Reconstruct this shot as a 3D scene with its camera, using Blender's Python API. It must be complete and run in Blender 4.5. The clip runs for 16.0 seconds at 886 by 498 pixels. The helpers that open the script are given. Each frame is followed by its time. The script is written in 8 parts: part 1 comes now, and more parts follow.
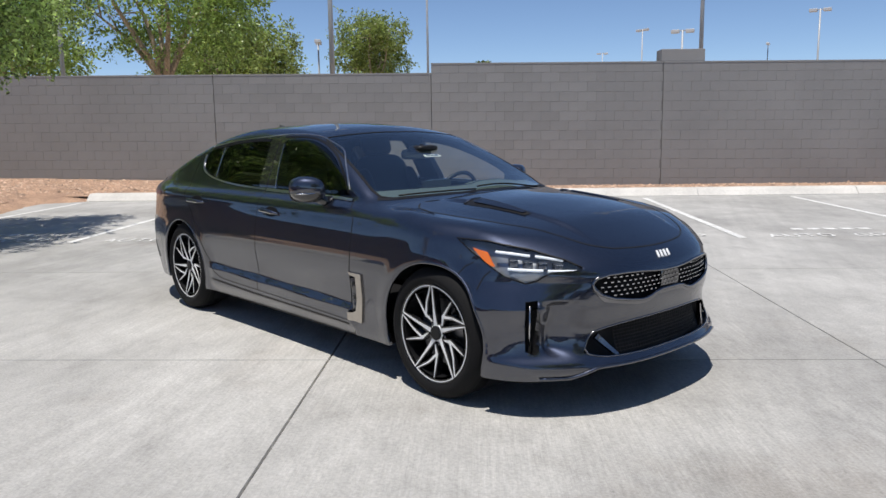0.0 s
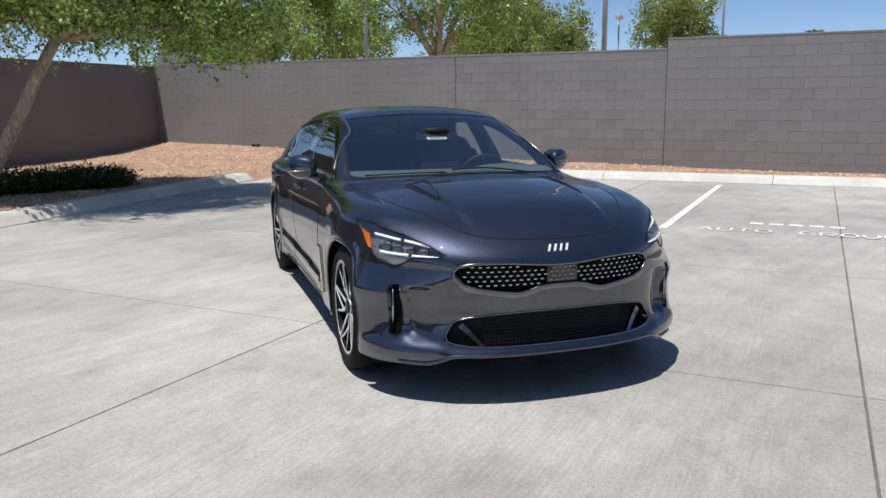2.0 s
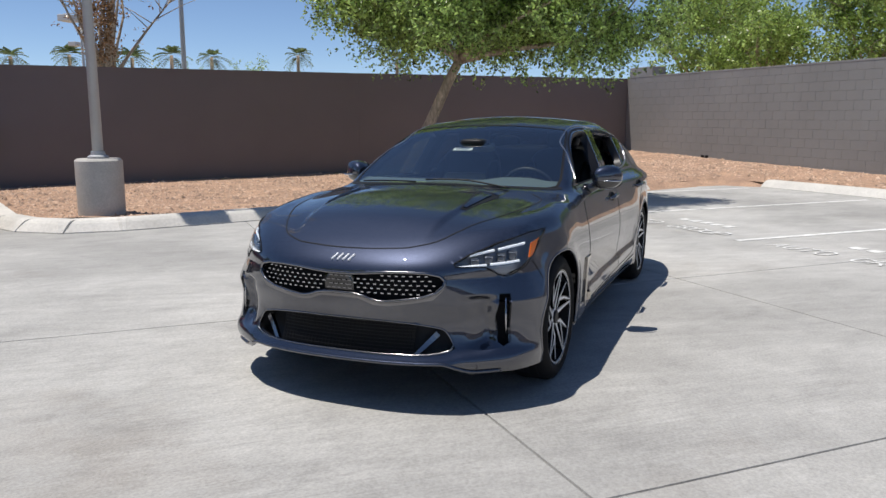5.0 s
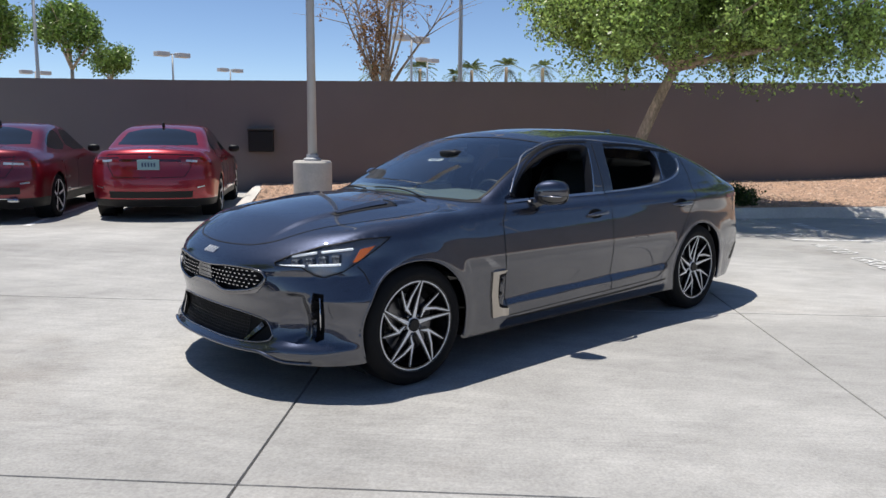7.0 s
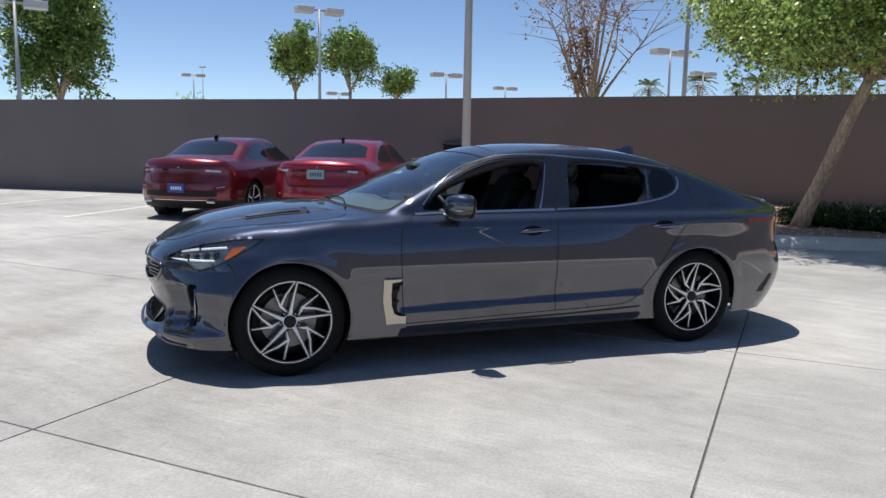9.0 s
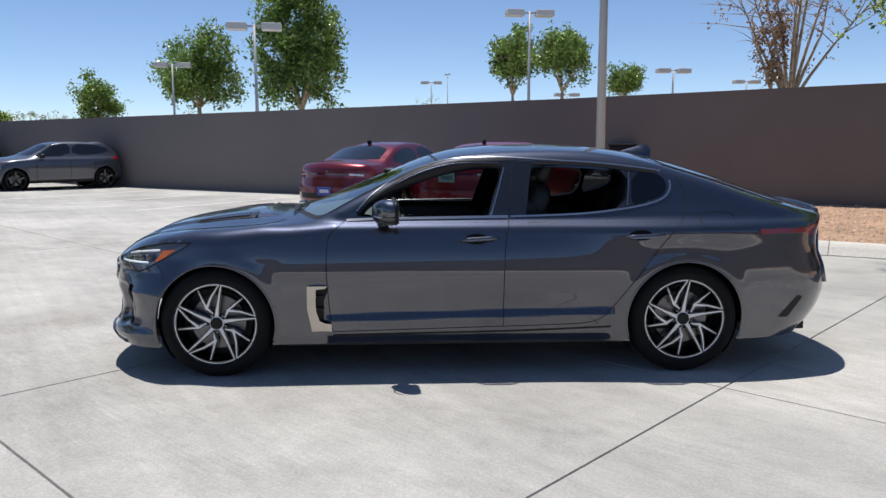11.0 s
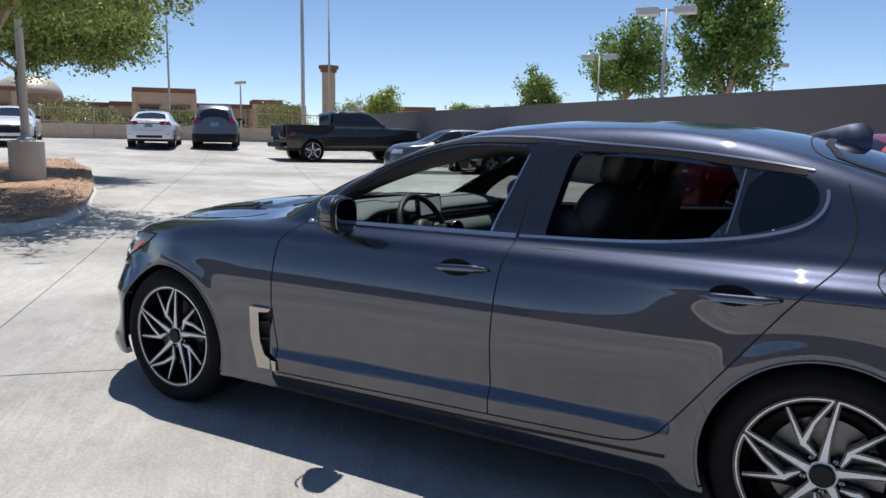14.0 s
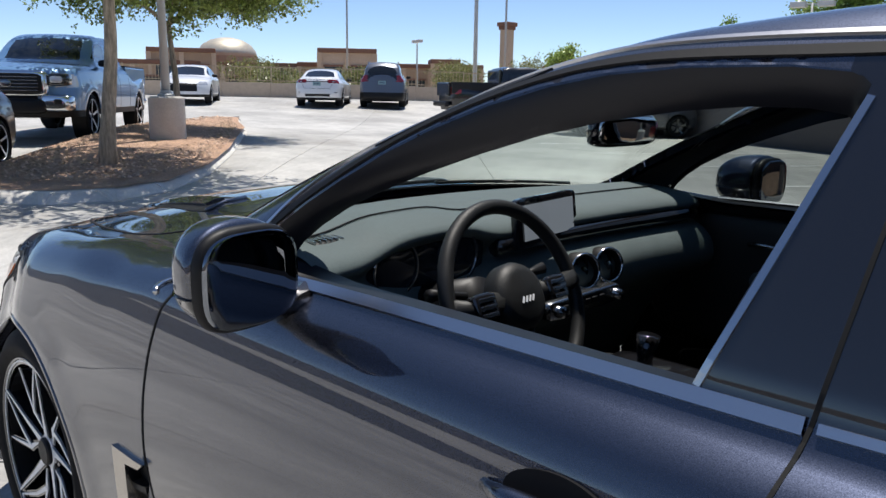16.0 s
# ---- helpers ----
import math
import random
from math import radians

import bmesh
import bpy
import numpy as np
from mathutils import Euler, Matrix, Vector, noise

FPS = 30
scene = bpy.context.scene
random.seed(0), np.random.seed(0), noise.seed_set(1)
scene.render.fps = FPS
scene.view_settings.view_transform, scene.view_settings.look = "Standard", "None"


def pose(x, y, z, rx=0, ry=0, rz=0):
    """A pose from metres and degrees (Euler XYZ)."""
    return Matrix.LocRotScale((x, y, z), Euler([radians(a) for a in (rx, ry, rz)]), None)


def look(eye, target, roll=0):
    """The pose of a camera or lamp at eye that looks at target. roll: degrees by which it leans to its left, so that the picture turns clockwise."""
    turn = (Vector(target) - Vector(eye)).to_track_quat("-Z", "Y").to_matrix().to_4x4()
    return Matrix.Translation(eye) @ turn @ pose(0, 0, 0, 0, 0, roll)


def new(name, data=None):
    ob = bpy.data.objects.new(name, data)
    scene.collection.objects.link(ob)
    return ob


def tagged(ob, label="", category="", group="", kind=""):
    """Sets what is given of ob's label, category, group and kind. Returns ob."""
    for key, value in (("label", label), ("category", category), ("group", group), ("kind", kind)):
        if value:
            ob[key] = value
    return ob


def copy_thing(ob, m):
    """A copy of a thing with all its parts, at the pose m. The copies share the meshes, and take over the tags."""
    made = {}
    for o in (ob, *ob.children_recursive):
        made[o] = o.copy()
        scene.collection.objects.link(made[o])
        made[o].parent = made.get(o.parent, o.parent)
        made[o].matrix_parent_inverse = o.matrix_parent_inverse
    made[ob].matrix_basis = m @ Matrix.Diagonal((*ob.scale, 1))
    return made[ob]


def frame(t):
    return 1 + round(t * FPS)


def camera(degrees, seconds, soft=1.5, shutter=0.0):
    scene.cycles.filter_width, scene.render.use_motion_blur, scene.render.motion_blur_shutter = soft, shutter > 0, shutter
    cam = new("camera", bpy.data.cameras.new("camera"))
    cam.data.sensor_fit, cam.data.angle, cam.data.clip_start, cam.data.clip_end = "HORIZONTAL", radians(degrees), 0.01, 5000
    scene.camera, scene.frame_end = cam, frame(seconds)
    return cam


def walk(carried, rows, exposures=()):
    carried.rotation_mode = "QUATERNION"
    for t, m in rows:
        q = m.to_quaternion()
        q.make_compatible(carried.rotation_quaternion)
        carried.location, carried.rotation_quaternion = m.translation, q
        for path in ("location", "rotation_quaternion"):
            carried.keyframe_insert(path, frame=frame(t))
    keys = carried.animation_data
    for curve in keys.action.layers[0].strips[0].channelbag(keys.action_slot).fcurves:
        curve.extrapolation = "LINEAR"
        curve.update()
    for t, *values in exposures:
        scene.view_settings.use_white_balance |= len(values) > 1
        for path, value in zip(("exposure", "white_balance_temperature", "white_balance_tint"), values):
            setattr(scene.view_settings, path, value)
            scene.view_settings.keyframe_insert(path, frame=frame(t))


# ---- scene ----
cam = camera(60.3, 16.0)

PATH = [
    (0, (4.224, -3.311, 1.332), (2.761, -1.982, 1.027), -0.8),
    (0.5, (4.446, -2.943, 1.355), (2.889, -1.731, 1.026), -1.0),
    (1, (4.792, -2.556, 1.362), (3.125, -1.507, 1.017), -0.8),
    (1.5, (5.05, -2.146, 1.349), (3.277, -1.291, 0.994), -0.5),
    (2, (5.339, -1.639, 1.351), (3.476, -1.004, 0.996), -0.5),
    (2.5, (5.51, -1.094, 1.361), (3.582, -0.694, 1.011), -0.8),
    (3, (5.634, -0.535, 1.344), (3.67, -0.366, 1.008), -0.6),
    (3.5, (5.671, 0.048, 1.342), (3.699, -0.021, 1.013), -0.8),
    (4, (5.635, 0.66, 1.35), (3.686, 0.35, 1.023), -0.6),
    (4.5, (5.495, 1.236, 1.321), (3.596, 0.693, 1.005), -0.5),
    (5, (5.32, 1.815, 1.346), (3.498, 1.056, 1.022), -0.1),
    (7.3, (3.813, 4.195, 1.388), (2.571, 2.656, 1.09), 0.7),
    (7.5, (3.67, 4.347, 1.416), (2.479, 2.767, 1.123), 0.8),
    (8, (3.189, 4.676, 1.413), (2.156, 2.988, 1.129), 0.8),
    (8.5, (2.694, 5.031, 1.409), (1.83, 3.249, 1.133), 1.0),
    (9, (2.142, 5.275, 1.393), (1.453, 3.418, 1.118), 1.0),
    (9.2, (1.93, 5.386, 1.422), (1.313, 3.504, 1.143), 0.8),
    (11.3, (-0.037, 5.415, 1.413), (-0.005, 3.434, 1.137), -0.1),
    (11.5, (-0.217, 5.371, 1.409), (-0.114, 3.393, 1.13), 0.0),
    (12, (-0.683, 5.16, 1.417), (-0.387, 3.203, 1.129), 0.4),
    (12.5, (-1.055, 4.798, 1.402), (-0.565, 2.881, 1.108), 0.7),
    (13, (-1.356, 4.366, 1.383), (-0.671, 2.51, 1.087), 0.9),
    (13.5, (-1.482, 3.844, 1.343), (-0.622, 2.063, 1.043), 0.9),
    (14, (-1.533, 3.3, 1.333), (-0.52, 1.602, 1.035), 0.9),
    (14.5, (-1.436, 2.813, 1.32), (-0.294, 1.199, 1.021), 1.0),
    (15, (-1.219, 2.315, 1.31), (0.027, 0.781, 1.001), 1.2),
    (15.5, (-0.949, 1.847, 1.306), (0.371, 0.384, 0.964), 1.3),
    (16, (-0.543, 1.453, 1.26), (0.818, 0.044, 0.856), 0.9),
]
walk(cam, [(t, look(eye, target, roll)) for t, eye, target, roll in PATH],
     [(0.0, -0.08), (5.0, -0.08), (7.5, 0.04), (13.0, 0.04), (14.5, 0.1), (16.0, 0.22)])

# ---- light ----
SUN_WAY = Vector((0.115, -0.24, 1.0)).normalized()
world = bpy.data.worlds.new("world")
scene.world = world
world.use_nodes = True
wn = world.node_tree.nodes
sky = wn.new("ShaderNodeTexSky")
sky.sky_type = "NISHITA"
sky.sun_disc = False
sky.sun_elevation = math.asin(SUN_WAY.z)
sky.sun_rotation = math.atan2(SUN_WAY.x, SUN_WAY.y)
sky.air_density, sky.dust_density, sky.ozone_density, sky.altitude = 0.75, 0.15, 2.6, 1600
wn["Background"].inputs["Strength"].default_value = 0.122
sky_tint = wn.new("ShaderNodeVectorMath")
sky_tint.operation = "MULTIPLY"
sky_tint.inputs[1].default_value = (1.02, 1.03, 1.06)
world.node_tree.links.new(sky.outputs[0], sky_tint.inputs[0])
world.node_tree.links.new(sky_tint.outputs[0], wn["Background"].inputs["Color"])
sun = new("sun", bpy.data.lights.new("sun", "SUN"))
sun.data.energy, sun.data.angle, sun.data.color = 4.9, radians(0.53), (1.0, 0.955, 0.89)
sun.matrix_world = look(SUN_WAY * 50, (0, 0, 0))

# ---- materials ----
def material(name, color, rough=0.6, metal=0.0, **more):
    m = bpy.data.materials.new(name)
    m.use_nodes = True
    b = m.node_tree.nodes["Principled BSDF"]
    b.inputs["Base Color"].default_value = (*color, 1)
    b.inputs["Roughness"].default_value = rough
    b.inputs["Metallic"].default_value = metal
    for k, v in more.items():
        b.inputs[k.replace("_", " ")].default_value = v
    return m


def grain(m, scale=8.0, amount=0.25, fine=90.0, fine_amount=0.12, bump_height=0.0, bump_scale=200.0, by_object=0.0, by_island=0.0, stretch=(1, 1, 1), tint=None, rough_amount=0.1):
    """Breaks up a material's colour, roughness and relief at two scales."""
    nt = m.node_tree
    n, l = nt.nodes, nt.links
    b = n["Principled BSDF"]
    base = b.inputs["Base Color"].default_value[:3]
    tc = n.new("ShaderNodeTexCoord")
    mp = n.new("ShaderNodeMapping")
    mp.inputs["Scale"].default_value = stretch
    l.new(tc.outputs["Object"], mp.inputs["Vector"])
    def noise_at(s, detail):
        t = n.new("ShaderNodeTexNoise")
        t.inputs["Scale"].default_value = s
        t.inputs["Detail"].default_value = detail
        t.inputs["Roughness"].default_value = 0.62
        l.new(mp.outputs[0], t.inputs["Vector"])
        return t
    def ramp(src, a, c0, c1):
        r = n.new("ShaderNodeMapRange")
        r.inputs["From Min"].default_value, r.inputs["From Max"].default_value = 0.5 - a, 0.5 + a
        r.inputs["To Min"].default_value, r.inputs["To Max"].default_value = c0, c1
        l.new(src, r.inputs["Value"])
        return r.outputs[0]
    big, small = noise_at(scale, 5), noise_at(fine, 3)
    f = ramp(big.outputs["Fac"], 0.22, 1 - amount, 1 + amount)
    g = ramp(small.outputs["Fac"], 0.25, 1 - fine_amount, 1 + fine_amount)
    mul = n.new("ShaderNodeMath"); mul.operation = "MULTIPLY"
    l.new(f, mul.inputs[0]); l.new(g, mul.inputs[1])
    last = mul.outputs[0]
    for amt, kind in ((by_object, "ShaderNodeObjectInfo"), (by_island, "ShaderNodeNewGeometry")):
        if amt:
            oi = n.new(kind)
            k = n.new("ShaderNodeMapRange")
            k.inputs["To Min"].default_value, k.inputs["To Max"].default_value = 1 - amt, 1 + amt
            l.new(oi.outputs["Random" if kind.endswith("Info") else "Random Per Island"], k.inputs["Value"])
            m2 = n.new("ShaderNodeMath"); m2.operation = "MULTIPLY"
            l.new(last, m2.inputs[0]); l.new(k.outputs[0], m2.inputs[1])
            last = m2.outputs[0]
    vm = n.new("ShaderNodeVectorMath"); vm.operation = "SCALE"
    vm.inputs[0].default_value = base
    l.new(last, vm.inputs["Scale"])
    out = vm.outputs[0]
    if tint:
        mx = n.new("ShaderNodeMix"); mx.data_type = "RGBA"
        tn = noise_at(scale * 2.3, 4)
        l.new(ramp(tn.outputs["Fac"], 0.15, 0.0, 1.0), mx.inputs["Factor"])
        tv = n.new("ShaderNodeVectorMath"); tv.operation = "SCALE"
        tv.inputs[0].default_value = tint
        l.new(last, tv.inputs["Scale"])
        l.new(out, mx.inputs["A"]); l.new(tv.outputs[0], mx.inputs["B"])
        out = mx.outputs["Result"]
    l.new(out, b.inputs["Base Color"])
    r0 = b.inputs["Roughness"].default_value
    l.new(ramp(big.outputs["Fac"], 0.25, max(0.02, r0 - rough_amount), min(1, r0 + rough_amount)), b.inputs["Roughness"])
    if bump_height:
        bt = noise_at(bump_scale, 4)
        bp = n.new("ShaderNodeBump")
        bp.inputs["Distance"].default_value = bump_height
        bp.inputs["Strength"].default_value = 1.0
        l.new(bt.outputs["Fac"], bp.inputs["Height"])
        l.new(bp.outputs[0], b.inputs["Normal"])
    return m


def glassy(name, tint, rough=0.0, gloss=1.0, facing=0.06):
    """Thin pane: tinted see-through with a mirror coat that follows Fresnel."""
    m = bpy.data.materials.new(name)
    m.use_nodes = True
    n, l = m.node_tree.nodes, m.node_tree.links
    n.remove(n["Principled BSDF"])
    tr = n.new("ShaderNodeBsdfTransparent"); tr.inputs[0].default_value = (*tint, 1)
    gl = n.new("ShaderNodeBsdfGlossy"); gl.inputs["Roughness"].default_value = rough
    gl.inputs["Color"].default_value = (gloss, gloss, gloss, 1)
    lw = n.new("ShaderNodeLayerWeight"); lw.inputs["Blend"].default_value = 0.5
    pw = n.new("ShaderNodeMath"); pw.operation = "POWER"; pw.inputs[1].default_value = 5.0
    l.new(lw.outputs["Facing"], pw.inputs[0])
    fr = n.new("ShaderNodeMapRange"); fr.inputs["To Min"].default_value = facing
    l.new(pw.outputs[0], fr.inputs["Value"])
    mx = n.new("ShaderNodeMixShader")
    l.new(fr.outputs[0], mx.inputs[0]); l.new(tr.outputs[0], mx.inputs[1]); l.new(gl.outputs[0], mx.inputs[2])
    l.new(mx.outputs[0], n["Material Output"].inputs["Surface"])
    return m


def leaf_material(name, color, spread=0.55):
    m = material(name, color, 0.36)
    nt = m.node_tree
    n, l = nt.nodes, nt.links
    b = n["Principled BSDF"]
    geo = n.new("ShaderNodeNewGeometry")
    # tone spread per leaf; also puts sunlit and shaded contrast into the colour
    r = n.new("ShaderNodeMapRange")
    r.inputs["To Min"].default_value, r.inputs["To Max"].default_value = 1 - spread, 1 + spread * 1.3
    l.new(geo.outputs["Random Per Island"], r.inputs["Value"])
    v = n.new("ShaderNodeVectorMath"); v.operation = "SCALE"; v.inputs[0].default_value = color
    l.new(r.outputs[0], v.inputs["Scale"])
    l.new(v.outputs[0], b.inputs["Base Color"])
    tl = n.new("ShaderNodeBsdfTranslucent")
    l.new(v.outputs[0], tl.inputs["Color"])
    mx = n.new("ShaderNodeMixShader"); mx.inputs[0].default_value = 0.36
    l.new(b.outputs[0], mx.inputs[1]); l.new(tl.outputs[0], mx.inputs[2])
    l.new(mx.outputs[0], n["Material Output"].inputs["Surface"])
    return m


def concrete(name, color, dark, streak_turn):
    """Broom-finished slab: blotches, stains, fine streaks across the slab and small grit."""
    m = material(name, color, 0.8)
    n, l = m.node_tree.nodes, m.node_tree.links
    b = n["Principled BSDF"]
    tc = n.new("ShaderNodeTexCoord")
    def tex(scale, detail, stretch=(1, 1, 1), turn=0.0, rough=0.6):
        mp = n.new("ShaderNodeMapping")
        mp.inputs["Rotation"].default_value = (0, 0, turn)
        m2 = n.new("ShaderNodeMapping")
        m2.inputs["Scale"].default_value = stretch
        t = n.new("ShaderNodeTexNoise")
        t.inputs["Scale"].default_value, t.inputs["Detail"].default_value, t.inputs["Roughness"].default_value = scale, detail, rough
        l.new(tc.outputs["Object"], mp.inputs["Vector"]); l.new(mp.outputs[0], m2.inputs["Vector"]); l.new(m2.outputs[0], t.inputs["Vector"])
        return t.outputs["Fac"]
    def span(src, lo, hi, a, c):
        r = n.new("ShaderNodeMapRange")
        r.inputs["From Min"].default_value, r.inputs["From Max"].default_value, r.inputs["To Min"].default_value, r.inputs["To Max"].default_value = lo, hi, a, c
        l.new(src, r.inputs["Value"])
        return r.outputs[0]
    def times(a, c):
        t = n.new("ShaderNodeMath"); t.operation = "MULTIPLY"
        l.new(a, t.inputs[0]); l.new(c, t.inputs[1])
        return t.outputs[0]
    v = times(span(tex(0.32, 6), 0.38, 0.62, 0.76, 1.11), span(tex(2.2, 6, rough=0.7), 0.30, 0.70, 0.90, 1.08))
    streak = span(tex(1.0, 3, (2.5, 55, 1), streak_turn, 0.75), 0.3, 0.7, 0.84, 1.12)
    worn = n.new("ShaderNodeMix")
    l.new(span(tex(0.55, 5), 0.40, 0.60, 0.12, 0.85), worn.inputs["Factor"])
    worn.inputs["A"].default_value = 0.98
    l.new(streak, worn.inputs["B"])
    v = times(v, worn.outputs["Result"])
    v = times(v, span(tex(1.3, 8, (1, 2.6, 1), 0.5, 0.72), 0.34, 0.52, 0.90, 1.03))
    v = times(v, span(tex(9, 5, rough=0.75), 0.25, 0.45, 0.86, 1.0))
    v = times(v, span(tex(1.0, 2, (0.3, 9, 1), streak_turn + 0.25, 0.5), 0.35, 0.7, 0.95, 1.05))
    v = times(v, span(tex(70, 3), 0.3, 0.7, 0.84, 1.13))
    v = times(v, span(tex(17, 5, rough=0.82), 0.27, 0.38, 0.74, 1.0))
    stain = span(tex(0.45, 7, rough=0.66), 0.56, 0.70, 0.0, 0.65)
    oi = n.new("ShaderNodeObjectInfo")
    v = times(v, span(oi.outputs["Random"], 0, 1, 0.95, 1.03))
    sc = n.new("ShaderNodeVectorMath"); sc.operation = "SCALE"; sc.inputs[0].default_value = color
    l.new(v, sc.inputs["Scale"])
    sd = n.new("ShaderNodeVectorMath"); sd.operation = "SCALE"; sd.inputs[0].default_value = dark
    l.new(v, sd.inputs["Scale"])
    mx = n.new("ShaderNodeMix"); mx.data_type = "RGBA"
    l.new(stain, mx.inputs["Factor"]); l.new(sc.outputs[0], mx.inputs["A"]); l.new(sd.outputs[0], mx.inputs["B"])
    l.new(mx.outputs["Result"], b.inputs["Base Color"])
    bp = n.new("ShaderNodeBump"); bp.inputs["Distance"].default_value = 0.004; bp.inputs["Strength"].default_value = 0.8
    l.new(tex(1.0, 3, (4, 130, 1), streak_turn, 0.7), bp.inputs["Height"])
    l.new(bp.outputs[0], b.inputs["Normal"])
    return m


M_CONCRETE = concrete("concrete_slab", (0.446, 0.435, 0.412), (0.33, 0.305, 0.275), radians(45))
M_JOINT = grain(material("joint_filler", (0.17, 0.15, 0.13), 0.9), 3, 0.4, 40, 0.5)
M_KERB = grain(material("kerb_concrete", (0.60, 0.575, 0.53), 0.8), 1.2, 0.15, 30, 0.12, 0.002, 120, by_object=0.05)
M_EARTH = grain(material("dry_earth", (0.34, 0.26, 0.18), 0.95), 0.05, 0.3, 2, 0.2)
M_GRAVEL = grain(material("decomposed_granite", (0.46, 0.295, 0.195), 0.95), 1.5, 0.2, 45, 0.5, 0.02, 45, tint=(0.36, 0.23, 0.16))
M_STONE = grain(material("gravel_stone", (0.47, 0.33, 0.24), 0.9), 9, 0.2, 60, 0.2, by_island=0.45)
M_BLOCK = grain(material("painted_block", (0.246, 0.240, 0.236), 0.85), 0.5, 0.10, 60, 0.08, 0.002, 130, by_object=0.06)
M_MORTAR = grain(material("painted_mortar", (0.17, 0.165, 0.16), 0.9), 2, 0.1, 80, 0.1)
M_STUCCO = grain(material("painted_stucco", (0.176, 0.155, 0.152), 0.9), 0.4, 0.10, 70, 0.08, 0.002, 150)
M_LINE = grain(material("road_paint", (0.78, 0.78, 0.76), 0.7), 3, 0.1, 40, 0.25, tint=(0.62, 0.61, 0.58))
M_GALV = grain(material("grey_pole_paint", (0.42, 0.43, 0.44), 0.5, 0.2), 2, 0.08, 60, 0.06)
M_BASE = grain(material("pole_base_concrete", (0.50, 0.47, 0.43), 0.85), 2, 0.14, 50, 0.14, 0.002, 90)
M_BARK = grain(material("bark", (0.46, 0.36, 0.26), 0.95), 5, 0.3, 26, 0.5, 0.03, 22, stretch=(1, 1, 0.22))
M_LEAF = leaf_material("mesquite_leaf", (0.29, 0.38, 0.10))
M_LEAF_S = leaf_material("shade_tree_leaf", (0.30, 0.40, 0.115), 0.8)
M_LEAF_W = leaf_material("glossy_dark_leaf", (0.17, 0.26, 0.06), 0.6)
M_LEAF_D = leaf_material("dark_leaf", (0.27, 0.37, 0.095))
M_LEAF_Y = leaf_material("olive_leaf", (0.25, 0.31, 0.085))
M_LEAF_O = leaf_material("desert_bush_leaf", (0.19, 0.20, 0.07))
M_LEAF_B = leaf_material("brown_leaf", (0.30, 0.17, 0.08))
M_PALM = leaf_material("palm_frond", (0.13, 0.17, 0.07))
M_SHRUB = leaf_material("shrub_leaf", (0.045, 0.085, 0.022))
M_BLACK = grain(material("black_plastic", (0.007, 0.007, 0.008), 0.5, Specular_IOR_Level=0.3), 20, 0.15, 150, 0.15)
M_RUBBER = grain(material("tyre_rubber", (0.008, 0.008, 0.0085), 0.8, Specular_IOR_Level=0.22), 15, 0.2, 120, 0.2)
M_CHROME = material("bright_trim", (0.72, 0.73, 0.75), 0.12, 1.0)
M_DCHROME = material("dark_trim", (0.22, 0.22, 0.23), 0.18, 1.0)
M_TAN = grain(material("tan_stucco", (0.40, 0.29, 0.20), 0.9), 0.2, 0.12, 6, 0.08)
M_TAN_L = grain(material("pale_stucco", (0.55, 0.43, 0.32), 0.9), 0.2, 0.12, 6, 0.08)
M_BROWN = grain(material("brown_stucco", (0.22, 0.12, 0.085), 0.9), 0.2, 0.12, 6, 0.08)

# ---- helpers for meshes ----
def mesh_of(name, verts, faces, mat, smooth=False):
    me = bpy.data.meshes.new(name)
    me.from_pydata([tuple(map(float, v)) for v in verts], [], [tuple(map(int, f)) for f in faces])
    me.materials.append(mat)
    if smooth:
        me.polygons.foreach_set("use_smooth", [True] * len(me.polygons))
    me.update()
    return me


def part(name, bm, mat, parent, label="", m=None, smooth=None):
    """Links a bmesh or mesh as one object under parent."""
    if isinstance(bm, bmesh.types.BMesh):
        me = bpy.data.meshes.new(name)
        bm.to_mesh(me)
        bm.free()
        me.materials.append(mat)
        if smooth:
            me.polygons.foreach_set("use_smooth", [True] * len(me.polygons))
    else:
        me = bm
    ob = new(name, me)
    if parent is not None:
        ob.parent = parent
    if m is not None:
        ob.matrix_basis = m
    if label:
        ob["label"] = label
    return ob


def empty(name, m, label, category, group="", kind=""):
    e = new(name)
    e.matrix_basis = m
    return tagged(e, label, category, group, kind)


def add_box(bm, x0, y0, z0, x1, y1, z1, bevel=0.0, m=None):
    r = bmesh.ops.create_cube(bm, size=1)
    vs = r["verts"]
    bmesh.ops.scale(bm, vec=(x1 - x0, y1 - y0, z1 - z0), verts=vs)
    bmesh.ops.translate(bm, vec=((x0 + x1) / 2, (y0 + y1) / 2, (z0 + z1) / 2), verts=vs)
    if bevel:
        es = list({e for v in vs for e in v.link_edges})
        r2 = bmesh.ops.bevel(bm, geom=es, offset=bevel, segments=2, affect="EDGES", profile=0.5)
        vs = list({v for f in r2["faces"] for v in f.verts} | {v for v in vs if v.is_valid})
    if m is not None:
        bmesh.ops.transform(bm, matrix=m, verts=vs)
    return vs


def box(x0, y0, z0, x1, y1, z1, bevel=0.0):
    bm = bmesh.new()
    add_box(bm, x0, y0, z0, x1, y1, z1, bevel)
    return bm


